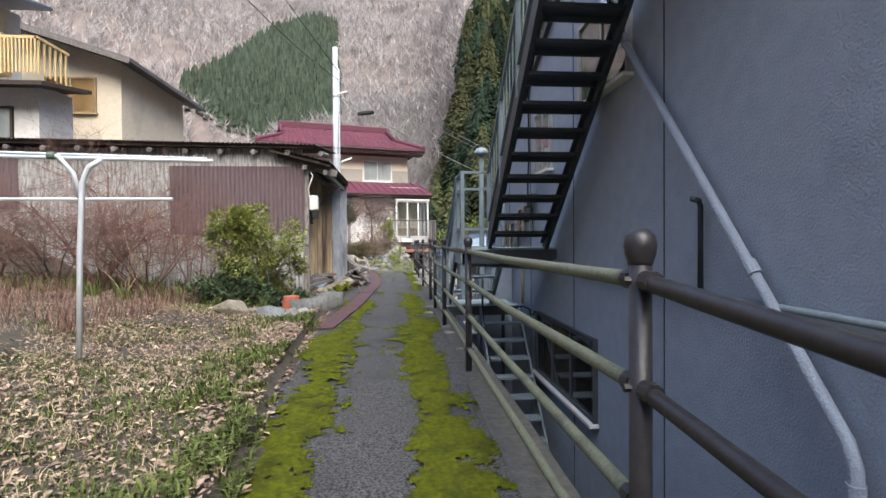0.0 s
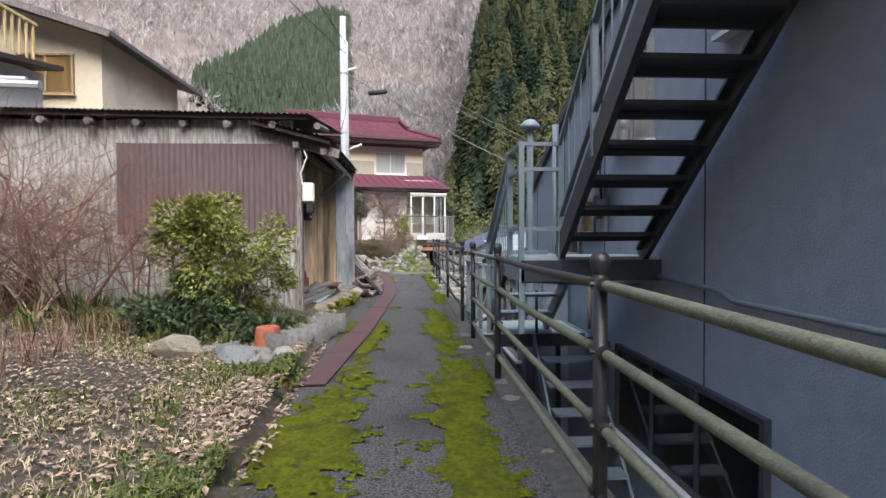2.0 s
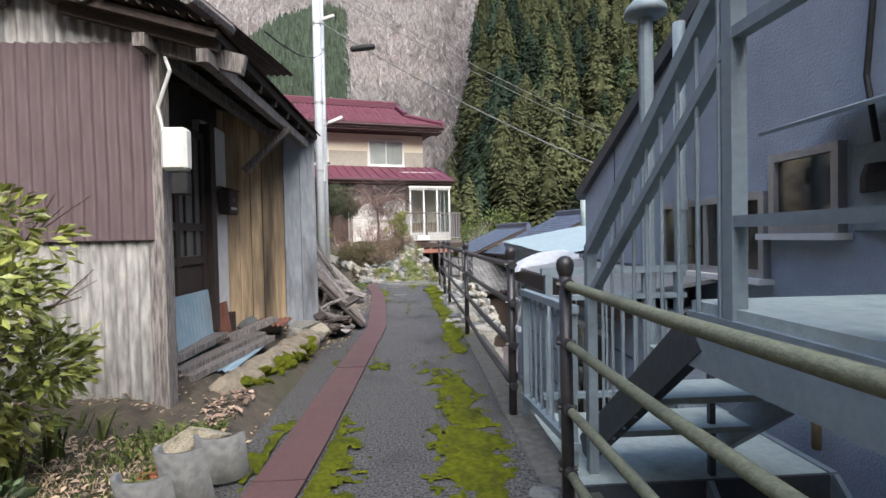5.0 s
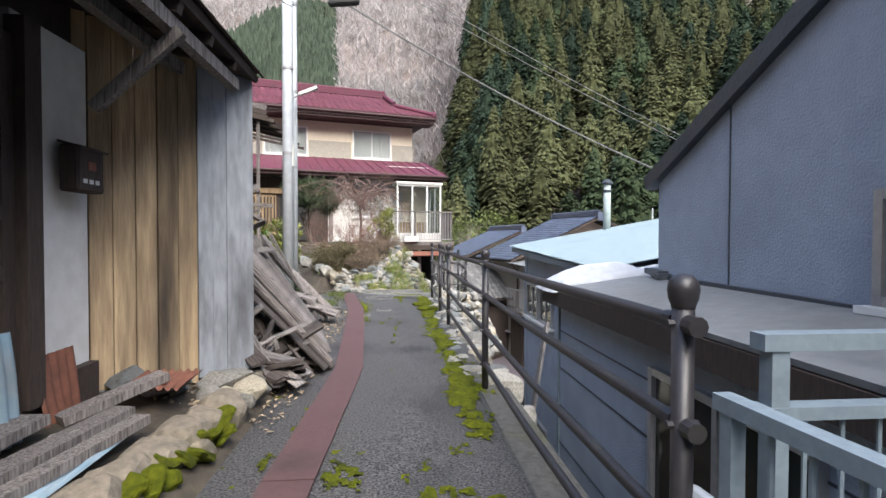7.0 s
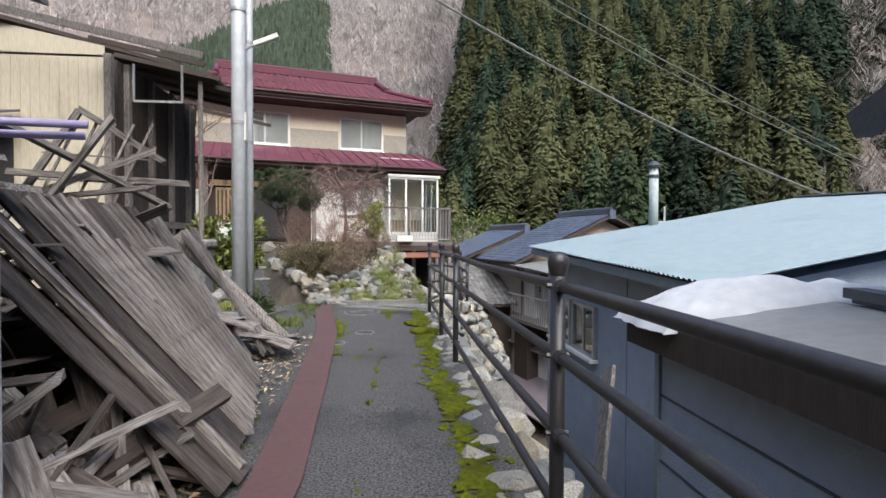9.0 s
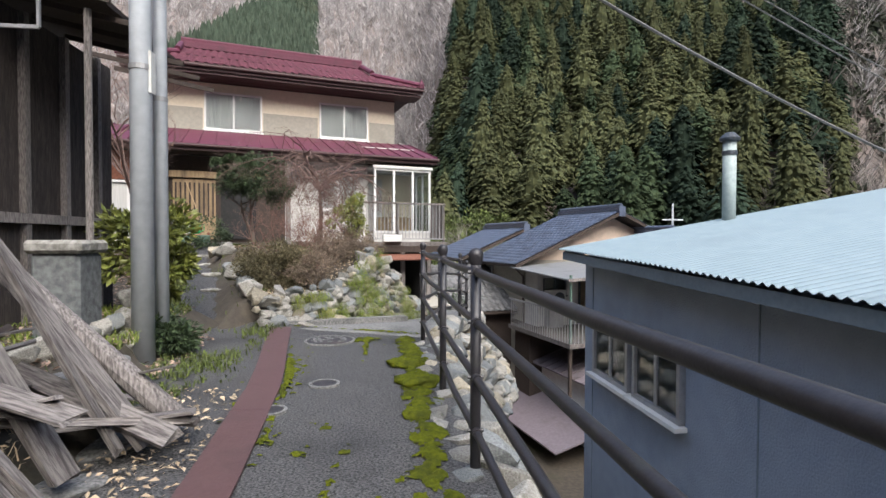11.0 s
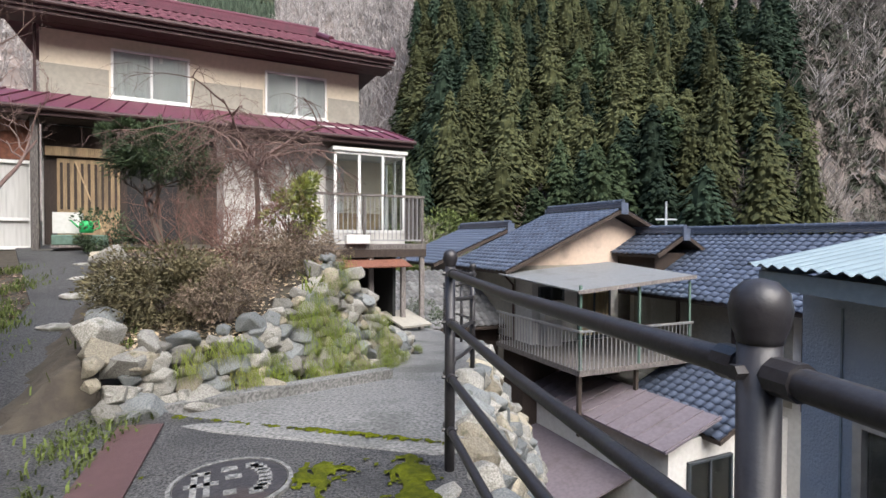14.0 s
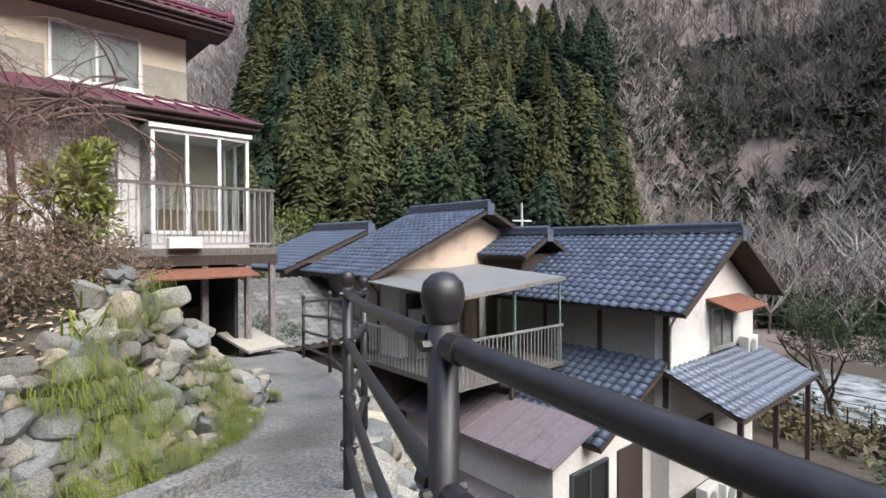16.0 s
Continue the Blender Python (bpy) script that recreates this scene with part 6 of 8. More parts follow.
LW = thing("wall_lane", "low boulder wall beside the lane", "wall", kind="structure")
for p, d in along([(-1.95, 20.2, 0), (-1.98, 22.0, 0), (-2.2, 22.9, 0), (-2.8, 24.5, 0), (-3.7, 27, 0)], 0.26):
    for row in range(2 if p.y < 22 else 3):
        stone(LW, p.x - 0.08 * row - R.uniform(0, 0.1), p.y + R.uniform(-0.05, 0.05), terrain(p.x, p.y) * 0.3 + 0.1 + 0.2 * row, R.uniform(0.11, 0.2))
for x, y, w, d, a in ((-1.25, 19.3, 0.34, 0.2, 20), (-1.52, 19.75, 0.3, 0.24, -30), (-1.1, 18.75, 0.26, 0.16, 50), (-1.62, 20.25, 0.22, 0.2, 10), (-1.0, 19.7, 0.16, 0.1, -15)):
    q = rock(w, d, 0.035, x * 5 + y, 3, 0.18)
    ob = tagged(part("broken_slab", q, "concrete"), "pale broken concrete slab beside the path", "slab", "broken slabs")
    ob.matrix_basis = pose(x, y, terrain(x, y) + 0.02 if x < path_left(y) - 0.03 else 0.01, 0, 0, a)
sb = thing("stone_block", "square grey stone gate block", "stone", at=(-2.35, 21.2, 0.1))
part("block", box(-0.2, 0.2, -0.2, 0.2, -0.2, 1.0, 0.03), "stone_blue", sb)
part("cap_stone", box(-0.24, 0.24, -0.24, 0.24, 1.0, 1.12, 0.03), "stone", sb)

# rubble under the plank wall
for k in range(34):
    x, y = R.uniform(-1.95, -0.75), R.uniform(14.9, 15.9)
    s = R.uniform(0.06, 0.17)
    tagged(stone(None, x, y, 0.13 + 0.1 * (x < -1.2) + s * 0.3, s, 0.75, "rubble_stone"), "pale broken stone lying beside a shed", "stone", "rubble by the shed")
for x, y, s, lb in ((-1.38, 14.1, 0.12, "smooth sandy boulder beside the shed"), (-0.98, 15.3, 0.24, "large grey boulder below the plank wall"), (-1.55, 15.0, 0.14, "grey angular stone below the plank wall"), (-1.9, 10.0, 0.22, "flat grey garden stone in dry grass"), (-1.05, 9.75, 0.15, "pale rough garden stone"), (-1.3, 9.9, 0.17, "mossy garden stone in the border"), (-0.9, 11.95, 0.2, "rounded brown stone in the border"), (-1.5, 10.2, 0.13, "grey garden stone in the border"), (-0.93, 10.05, 0.11, "pale garden stone in the border")):
    tagged(stone(None, x, y, terrain(x, y) + s * 0.35, s, 0.7, "garden_stone"), lb, "stone")
# edging of half-round ridge tiles
for k in range(7):
    t = k / 6
    x, y = -1.02 + 0.3 * t, 10.35 + 1.55 * t
    e = thing("edging_tile", "grey half-round roof tile set upright as edging", "roof tile", "border tiles", at=(x, y, 0.02), rz=R.uniform(-20, 20) - 12)
    n = 10
    vs = []
    for h in (0, 0.27 + R.uniform(-0.03, 0.03)):
        for i in range(n + 1):
            a = math.pi * (0.05 + 0.9 * i / n)
            for r in (0.13, 0.105):
                vs.append((r * math.cos(a) + 0.0 * h, -r * math.sin(a) - h * 0.25, h))
    w = 2 * (n + 1)
    fs = []
    for i in range(n):
        a = 2 * i
        fs += [(a, a + 2, w + a + 2, w + a), (a + 3, a + 1, w + a + 1, w + a + 3), (w + a, w + a + 2, w + a + 3, w + a + 1)]
    mesh_part("tile", vs, fs, "edging_grey", e, "", True)


def pot(x, y, z, s, label, tip=0.0, up=False):
    p = thing("flower_pot", label, "flower pot", at=(x, y, z))
    prof = ((0.13, 0.0), (0.135, 0.04), (0.125, 0.045), (0.10, 0.25), (0.094, 0.262), (0.03, 0.262), (0.028, 0.25), (0.0, 0.25)) if not up else ((0.09, 0.0), (0.12, 0.22), (0.13, 0.22), (0.13, 0.26), (0.11, 0.26), (0.10, 0.2), (0.0, 0.2))
    ob = part("body", lathe([(r * s, h * s) for r, h in prof], 28), "terracotta", p, smooth=False)
    rim = part("rim", lathe(((0.135 * s, 0.0), (0.142 * s, 0.006), (0.142 * s, 0.036 * s), (0.13 * s, 0.045 * s)), 28), "terracotta", p)
    p.matrix_basis = pose(x, y, z, tip, 0, 20)
    return p


pot(-1.16, 10.36, 0.06, 1.12, "upturned orange terracotta flower pot on a stone")
pot(-1.02, 11.72, 0.06, 0.6, "small terracotta pot tipped on its side", 70)
pot(-1.42, 10.1, 0.06, 0.55, "small terracotta pot lying in leaves", 80)
pot(-0.82, 9.5, 0.0, 0.4, "broken terracotta pot shard beside the path", 95)
bd = thing("border_log", "weathered half log lying in the garden border", "log", at=(0, 0, 0))
part("log", tube(((-1.75, 10.3, 0.13), (-1.45, 10.24, 0.14), (-1.1, 10.2, 0.12)), 0.06, 8), "wood_grey", bd)

# ---- collapsed timber beside the shed ----
DB = thing("collapsed_timber", "heap of grey collapsed boards, battens and roof sheets", "timber heap", at=(0, 0, 0))


def heap(x, y):
    return 1.55 * smooth(-0.55, -2.1, x) * smooth(20.0, 18.4, y) * (0.75 + 0.25 * smooth(15.5, 16.5, y))


def plank(p, q, w, t, material="wood_grey", up=(0, 0, 1)):
    d = Vector(q) - Vector(p)
    n = d.length
    b = box(-w / 2, w / 2, -t / 2, t / 2, -n / 2, n / 2)
    for v in b.verts:
        v.co.z += R.uniform(-0.03, 0.03)
        v.co.x += R.uniform(-0.006, 0.006)
    ob = part("plank", b, material, DB)
    zax = d.normalized()
    yax = (Vector(up) - zax * zax.dot(Vector(up))).normalized()
    xax = yax.cross(zax)
    rot = Matrix((xax, yax, zax)).transposed().to_4x4()
    ob.matrix_basis = Matrix.Translation((Vector(p) + Vector(q)) / 2) @ rot
    return ob


A0, A1, A2, A3 = Vector((-0.36, 16.2, 0.03)), Vector((-0.82, 18.35, 0.03)), Vector((-1.72, 16.35, 1.42)), Vector((-1.75, 18.2, 1.40))
nrm = (A0 - A2).cross(A3 - A2).normalized()
for k in range(12):
    t = (k + 0.5) / 12
    a = A2.lerp(A3, t) + nrm * (0.02 + R.uniform(0, 0.012)) + Vector((R.uniform(-0.1, 0.05), 0, R.uniform(-0.06, 0.1)))
    c = A0.lerp(A1, t) + nrm * (0.02 + R.uniform(0, 0.01)) + Vector((R.uniform(-0.05, 0.02), 0, 0))
    plank(a, c, 0.20, 0.02, "wood_panel", nrm)
for k in range(11):
    t = 0.36 + 0.0625 * k
    a = A2.lerp(A3, t) + nrm * 0.055
    c = A0.lerp(A1, t) + nrm * 0.05
    plank(a.lerp(c, -0.02), c, 0.05, 0.075, "wood_grey", nrm)
for k in range(6):
    t = R.uniform(0.05, 0.95)
    a = A2.lerp(A3, t) + nrm * 0.06
    c = A0.lerp(A1, min(1, t + 0.05)) + nrm * 0.06
    plank(a, c, 0.035, 0.035, "wood_grey", nrm)
for k in range(130):
    x, y = R.uniform(-2.7, -1.0), R.uniform(15.6, 19.6)
    if x > -1.75 and 16.0 < y < 18.6:
        continue
    z = heap(x, y) * R.uniform(0.35, 0.8) + 0.08
    n = R.uniform(0.6, 1.6)
    a = R.gauss(0, 0.7)
    e = R.uniform(-0.5, 0.5)
    d = Vector((math.cos(a) * math.cos(e), math.sin(a) * math.cos(e), math.sin(e))) * n / 2
    p, q = Vector((x, y, z)) - d, Vector((x, y, z)) + d
    for v in (p, q):
        v.z = max(v.z, 0.16)
        v.x = min(v.x, -0.52)
        v.y = max(v.y, 15.45)
    plank(p, q, R.choice((0.05, 0.08, 0.12, 0.18)), R.choice((0.015, 0.02, 0.04)), R.choice(("wood_grey", "wood_grey", "wood_dark", "wood_grey")), (R.uniform(-0.5, 0.5), R.uniform(-0.5, 0.5), 1))
for p, q, w in (((-1.95, 19.0, 1.5), (-0.95, 18.7, 0.1), 0.14), ((-1.75, 19.3, 1.3), (-0.82, 19.2, 0.08), 0.16), ((-1.6, 19.1, 1.35), (-0.9, 19.05, 0.1), 0.05), ((-2.3, 17.2, 2.1), (-1.5, 18.3, 1.5), 0.09), ((-2.5, 17.9, 1.5), (-1.45, 17.9, 1.62), 0.08), ((-2.0, 17.5, 1.4), (-1.55, 17.6, 2.1), 0.06), ((-2.4, 16.6, 1.5), (-1.5, 16.4, 1.62), 0.14), ((-2.5, 16.8, 1.62), (-1.55, 16.7, 1.5), 0.2), ((-1.5, 15.7, 0.2), (-0.9, 15.9, 0.7), 0.14)):
    plank(p, q, w, 0.035)
part("log", tube(((-1.85, 19.35, 1.25), (-0.72, 19.45, 0.1)), 0.07, 10), "wood_grey", DB)
part("fill", rock(0.5, 1.3, 0.4, 3, 3, 0.2), "wood_dark", DB).matrix_basis = pose(-2.1, 17.4, 0.3)
for k, z in enumerate((1.98, 1.92)):
    pp2 = thing("plastic_pipe", "pale violet plastic pipe lying on the timber heap", "pipe")
    part("pipe", tube(((-2.9, 17.0 + 0.1 * k, z - 0.05), (-1.62 - 0.06 * k, 17.4 + 0.08 * k, z)), 0.026, 10), "lilac", pp2, smooth=True)
for p, q, w in (((-2.75, 18.2, 1.3), (-2.2, 18.35, 2.3), 0.06), ((-2.2, 18.35, 2.3), (-1.6, 18.5, 1.9), 0.06), ((-2.6, 18.1, 1.75), (-1.45, 18.6, 1.72), 0.08), ((-2.3, 17.6, 1.45), (-1.55, 18.2, 1.95), 0.05)):
    plank(p, q, w, 0.05)
for k in range(70):
    y = R.uniform(15.62, 16.35)
    x = R.uniform(-2.0, -0.62)
    z = R.uniform(0.12, max(0.14, min(1.1, (-0.5 - x) * 0.85)))
    a, e = R.gauss(-0.5, 0.7), R.gauss(-0.35, 0.35)
    d = Vector((math.cos(a) * math.cos(e), math.sin(a) * math.cos(e), math.sin(e))) * R.uniform(0.2, 0.5)
    p, q = Vector((x, y, z)) - d, Vector((x, y, z)) + d
    for v in (p, q):
        v.z = max(v.z, 0.1)
        v.x = min(v.x, -0.5)
        v.y = min(max(v.y, 15.5), 16.9)
    plank(p, q, R.choice((0.03, 0.04, 0.06, 0.09, 0.13)), R.choice((0.012, 0.02, 0.035)), R.choice(("wood_grey", "wood_panel", "wood_panel")), (R.uniform(-0.5, 0.8), R.uniform(-0.9, 0.2), 1))
mg = thing("wire_frame", "thin wooden trellis frame leaning on the timber heap", "trellis")
for k in range(5):
    part("slat", bar((-2.6 + 0.15 * k, 18.3, 1.35), (-2.25 + 0.15 * k, 18.4, 2.2), 0.02, 0.02), "wood_grey", mg)
for k in range(3):
    part("wire", tube(((-2.65 + 0.08 * k, 18.34, 1.5 + 0.22 * k), (-1.85 + 0.08 * k, 18.4, 1.5 + 0.2 * k)), 0.007, 5), "wood_grey", mg)

# ---- moss on the path ----


def moss_field(x, y):
    n = noise.noise(Vector((x * 1.3, y * 0.8, 2.0))) + 0.6 * noise.noise(Vector((x * 4, y * 4, 5.0))) + 0.75 * noise.noise(Vector((x * 11, y * 11, 8.0))) + 0.4 * noise.noise(Vector((x * 27, y * 27, 3.0)))
    if y < 14.5:
        k = 1.0 * math.exp(-((x + 0.24 + 0.1 * smooth(6, 9, y)) / 0.29) ** 2) + 1.0 * math.exp(-((x - 0.64) / 0.25) ** 2)
        k *= 1 - 0.55 * smooth(12, 14.5, y)
        if x < path_left(y) + 0.02 or x > 0.94:
            return -1
        if strip_mid(y) - 0.17 < x < strip_mid(y) + 0.16 and y > 9.4:
            return -1
        return k + 0.8 * n - 0.62
    if y < 22.6:
        k = 1.0 * math.exp(-((x - 0.80) / 0.15) ** 2) + 0.42 * math.exp(-((x - 0.25 - 0.05 * math.sin(y)) / 0.035) ** 2) + 0.5 * math.exp(-((x - strip_mid(y) - 0.17) / 0.03) ** 2) * smooth(18, 20, y)
        if y > 21.3:
            k = max(k, 0.9 * math.exp(-((x - 0.32) / 0.035) ** 2))
        if abs(x - strip_mid(y)) < 0.14 or x > 1.08:
            return -1
        return k + 0.85 * n - 0.68
    k = 0.75 * math.exp(-(((y - 23.55) + 0.5 * (x + 0.75) * 0.9) / 0.04) ** 2)
    return k + 0.4 * n - 0.5


vs, fs, idx = [], [], {}
ST = 0.025
for j in range(int(3.0 / ST), int(23.7 / ST)):
    for i in range(int(-1.0 / ST), int(1.1 / ST)):
        x, y = i * ST, j * ST
        if moss_field(x + ST / 2, y + ST / 2) <= 0:
            continue
        q = []
        for a, c in ((i, j), (i + 1, j), (i + 1, j + 1), (i, j + 1)):
            if (a, c) not in idx:
                px, py = a * ST, c * ST
                m = max(0.0, min(0.35, moss_field(px, py)))
                idx[(a, c)] = len(vs)
                vs.append((px + R.uniform(-0.008, 0.008), py + R.uniform(-0.008, 0.008), road_z(py) + 0.006 + 0.05 * m + 0.012 * noise.noise(Vector((px * 18, py * 18, 0)))))
            q.append(idx[(a, c)])
        fs.append(tuple(q))
tagged(mesh_part("moss", vs, fs, "moss", None, "", True), "bright yellow-green moss carpets on the asphalt path", "moss", kind="stuff")
for x, y, s in ((0.72, 21.15, 0.15), (0.8, 20.5, 0.17), (0.74, 19.7, 0.1)):
    mc = rock(s, s * 0.9, s * 0.3, x * 9, 3, 0.3)
    t = tagged(part("moss_cushion", mc, "moss", smooth=True), "thick bright green moss cushion on the path", "moss", "moss cushions")
    t.matrix_basis = pose(x, y, 0.02)

# ---- plants ----


def leaf_cloud(n, fn, size, asp=0.45, droop=0.2, seed=1):
    """n small folded leaves; fn(rng) gives a place and an outward direction."""
    g = random.Random(seed)
    vs, fs = [], []
    for _ in range(n):
        p, d = fn(g)
        d = (Vector(d) + Vector((g.gauss(0, 0.5), g.gauss(0, 0.5), g.gauss(0, 0.45) - droop))).normalized()
        s = d.cross(Vector((g.gauss(0, 1), g.gauss(0, 1), g.gauss(0, 1) + 0.5)))
        if s.length < 1e-3:
            continue
        s.normalize()
        up = s.cross(d)
        L = size * g.uniform(0.6, 1.25)
        p = Vector(p)
        k = len(vs)
        vs += [p, p + d * L * 0.5 + s * L * asp * 0.5 + up * L * 0.07, p + d * L, p + d * L * 0.5 - s * L * asp * 0.5 + up * L * 0.07]
        fs += [(k, k + 1, k + 2), (k, k + 2, k + 3)]
    return vs, fs


def blob(cx, cy, cz, rx, ry, rz, seed, clumps=26, inner=0.55):
    """A leaf-place function: clumps spread over an uneven ellipsoid."""
    g = random.Random(seed)
    cs = []
    for _ in range(clumps):
        v = Vector((g.gauss(0, 1), g.gauss(0, 1), g.gauss(0, 1))).normalized()
        k = g.uniform(inner, 1.0)
        cs.append((Vector((v.x * rx * k, v.y * ry * k, v.z * rz * k)), g.uniform(0.16, 0.34)))

    def fn(g2):
        c, r = g2.choice(cs)
        v = Vector((g2.gauss(0, 1), g2.gauss(0, 1), g2.gauss(0, 1))).normalized()
        p = c + v * r * max(rx, rz) * g2.uniform(0.5, 1.0)
        return (p.x + cx, p.y + cy, max(p.z + cz, 0.02)), (v + c.normalized() * 0.8)

    return fn


def branches(base, d, length, r, depth, g, out, spread=0.6, lift=0.25, kids=3, droop=0.0):
    """Adds a wandering limb and its twigs to out as tubes."""
    p = Vector(base)
    d = Vector(d).normalized()
    pts = [p.copy()]
    n = 4 if depth > 1 else 3
    for i in range(n):
        d = (d + Vector((g.gauss(0, 0.16), g.gauss(0, 0.16), g.gauss(0, 0.12) + lift * 0.2 - droop * (i + 1) * 0.25))).normalized()
        p = p + d * length / n
        pts.append(p.copy())
    tube(pts, r, 6 if depth > 2 else 4 if depth > 1 else 3, out, r1=r * 0.45, caps=False)
    if depth <= 0:
        return
    for i in range(kids + (1 if depth < 2 else 0)):
        t = g.uniform(0.35, 1.0)
        k = min(int(t * n), n - 1)
        q = pts[k].lerp(pts[k + 1], t * n - k)
        a = Vector((g.gauss(0, 1), g.gauss(0, 1), g.gauss(0, 0.6))).normalized()
        branches(q, d * (1 - spread) + a * spread + Vector((0, 0, lift)), length * g.uniform(0.5, 0.75), r * 0.5, depth - 1, g, out, spread, lift, kids, droop)


def bare_plant(name, label, cat, x, y, h, stems, depth, material, r, seed, spread=0.6, lift=0.25, kids=3, droop=0.0, lean=0.5, trunk=0.0, z=None):
    g = random.Random(seed)
    t = thing(name, label, cat, at=(x, y, terrain(x, y) if z is None else z))
    b = bmesh.new()
    top = Vector((0, 0, -0.05))
    if trunk:
        tb = tube(((0, 0, -0.1), (0.04, 0.02, trunk * 0.5), (0.0, 0.05, trunk)), r * 1.6, 8, r1=r * 1.1)
        part("trunk", tb, "bark", t)
        top = Vector((0, 0.05, trunk * 0.96))
    for _ in range(stems):
        a = g.uniform(0, 6.283)
        branches(top, (math.cos(a) * lean, math.sin(a) * lean, 1), (h - trunk) * g.uniform(0.5, 0.75), r, depth, g, b, spread, lift, kids, droop)
    part("crown" if trunk else "twig_mass", b, material, t)
    return t


def leafy(name, label, cat, x, y, base, fns, n, size, material, trunk=0.3, seed=1, asp=0.45, stems=5, r=0.02, h=None):
    t = thing(name, label, cat, at=(x, y, base))
    g = random.Random(seed)
    if h:
        b = bmesh.new()
        for _ in range(stems):
            a = g.uniform(0, 6.283)
            branches((0, 0, -0.05), (math.cos(a) * 0.5, math.sin(a) * 0.5, 1), h * 0.6, r, 2, g, b)
        part("stem", b, "bark", t)
    vs, fs = [], []
    for i, fn in enumerate(fns):
        a, f = leaf_cloud(n // len(fns), fn, size, asp, 0.1, seed + i)
        k = len(vs)
        vs += a
        fs += [tuple(q + k for q in u) for u in f]
    mesh_part("foliage", vs, fs, material, t)
    return t


# garden by the shed
leafy("evergreen_shrub", "rounded evergreen shrub with glossy yellow-green leaves", "shrub", -1.85, 11.25, 0.2, [blob(0, 0, 0.95, 0.72, 0.6, 0.62, 3, 44), blob(0.1, 0, 0.5, 0.6, 0.5, 0.4, 4, 20), blob(-0.25, -0.1, 1.15, 0.45, 0.4, 0.42, 5, 20)], 15000, 0.062, "leaf", seed=11, asp=0.42, h=1.5)
leafy("ground_shrub", "dark green leafy plant below a shrub", "shrub", -2.25, 10.9, 0.15, [blob(0, 0, 0.25, 0.6, 0.4, 0.3, 8, 24)], 2600, 0.07, "leaf_dark", seed=12, asp=0.6)
leafy("ground_shrub", "dark green leafy plant beside the border stones", "shrub", -1.4, 10.85, 0.1, [blob(0, 0, 0.15, 0.35, 0.4, 0.2, 9, 18)], 1500, 0.06, "leaf_dark", seed=13, asp=0.6)
bare_plant("bare_shrub", "reddish bare winter shrub with tangled twigs", "shrub", -4.35, 11.4, 2.3, 8, 4, "twig_red", 0.022, 21, 0.65, 0.12, 4, 0.0, 0.7)
bare_plant("bare_shrub", "reddish bare winter shrub against the shed", "shrub", -2.95, 11.6, 1.9, 7, 4, "twig_red", 0.016, 22, 0.65, 0.12, 4, 0.0, 0.6)
bare_plant("bare_shrub", "bare brown shrub at the garden edge", "shrub", -5.9, 11.3, 1.7, 7, 4, "twig_red", 0.016, 23, 0.65, 0.12, 4, 0.0, 0.8)
bare_plant("bare_shrub", "dense reddish bare shrub beside the drying stand", "shrub", -3.55, 11.2, 1.9, 11, 4, "twig_red", 0.013, 27, 0.65, 0.12, 4, 0.0, 0.8)
bare_plant("bare_shrub", "tangled grey-brown bare shrub along the shed", "shrub", -5.1, 11.5, 2.0, 10, 4, "twig", 0.014, 28, 0.65, 0.12, 4, 0.0, 0.8)
bare_plant("bare_shrub", "straw-coloured bare stems beside the shed", "shrub", -3.8, 11.0, 1.3, 9, 2, "straw", 0.01, 24, 0.5, 0.2, 3, 0.0, 0.6)


def tuft(vs, fs, g, x, y, z, n, h, w, lean=0.5):
    for _ in range(n):
        a = g.uniform(0, 6.283)
        d = Vector((math.cos(a), math.sin(a), 0))
        s = Vector((-d.y, d.x, 0)) * w
        L = h * g.uniform(0.5, 1.2)
        p = Vector((x + g.gauss(0, 0.03), y + g.gauss(0, 0.03), z))
        m = p + d * L * lean * 0.4 + Vector((0, 0, L * 0.7))
        e = p + d * L * lean + Vector((0, 0, L * g.uniform(0.5, 1.0)))
        k = len(vs)
        vs += [p - s, p + s, m + s * 0.7, m - s * 0.7, e]
        fs += [(k, k + 1, k + 2, k + 3), (k + 3, k + 2, k + 4)]


def scatter(name, label, cat, material, count, xr, yr, h, w, blades, seed, cond=None, lean=0.6):
    g = random.Random(seed)
    vs, fs = [], []
    while count > 0:
        x, y = g.uniform(*xr), g.uniform(*yr)
        count -= 1
        if cond and not cond(x, y, g):
            continue
        tuft(vs, fs, g, x, y, terrain(x, y) - 0.01, blades, h, w, lean)
    return tagged(mesh_part(name, vs, fs, material), label, cat, kind="stuff")


def garden_ok(x, y, g):
    return x < path_left(y) - 0.1


scatter("dry_grass", "matted dry straw-coloured grass in the garden", "grass", "straw", 9000, (-7.5, -0.55), (3.2, 12.3), 0.06, 0.0028, 7, 31, lambda x, y, g: garden_ok(x, y, g) and noise.noise(Vector((x * 0.8, y * 0.8, 0))) > -0.25, 1.1)
scatter("green_grass", "short green winter grass and weeds", "grass", "grass", 15000, (-5, -0.55), (3.2, 12.3), 0.045, 0.0042, 6, 32, lambda x, y, g: garden_ok(x, y, g) and noise.noise(Vector((x * 0.9, y * 0.9, 7))) + 0.55 * smooth(-3.2, -1.2, x) > 0.2, 0.8)
scatter("border_weeds", "green bladed weeds along the shed foot", "grass", "grass", 260, (-6.5, -1.5), (10.4, 12.3), 0.26, 0.011, 7, 33, None, 0.7)
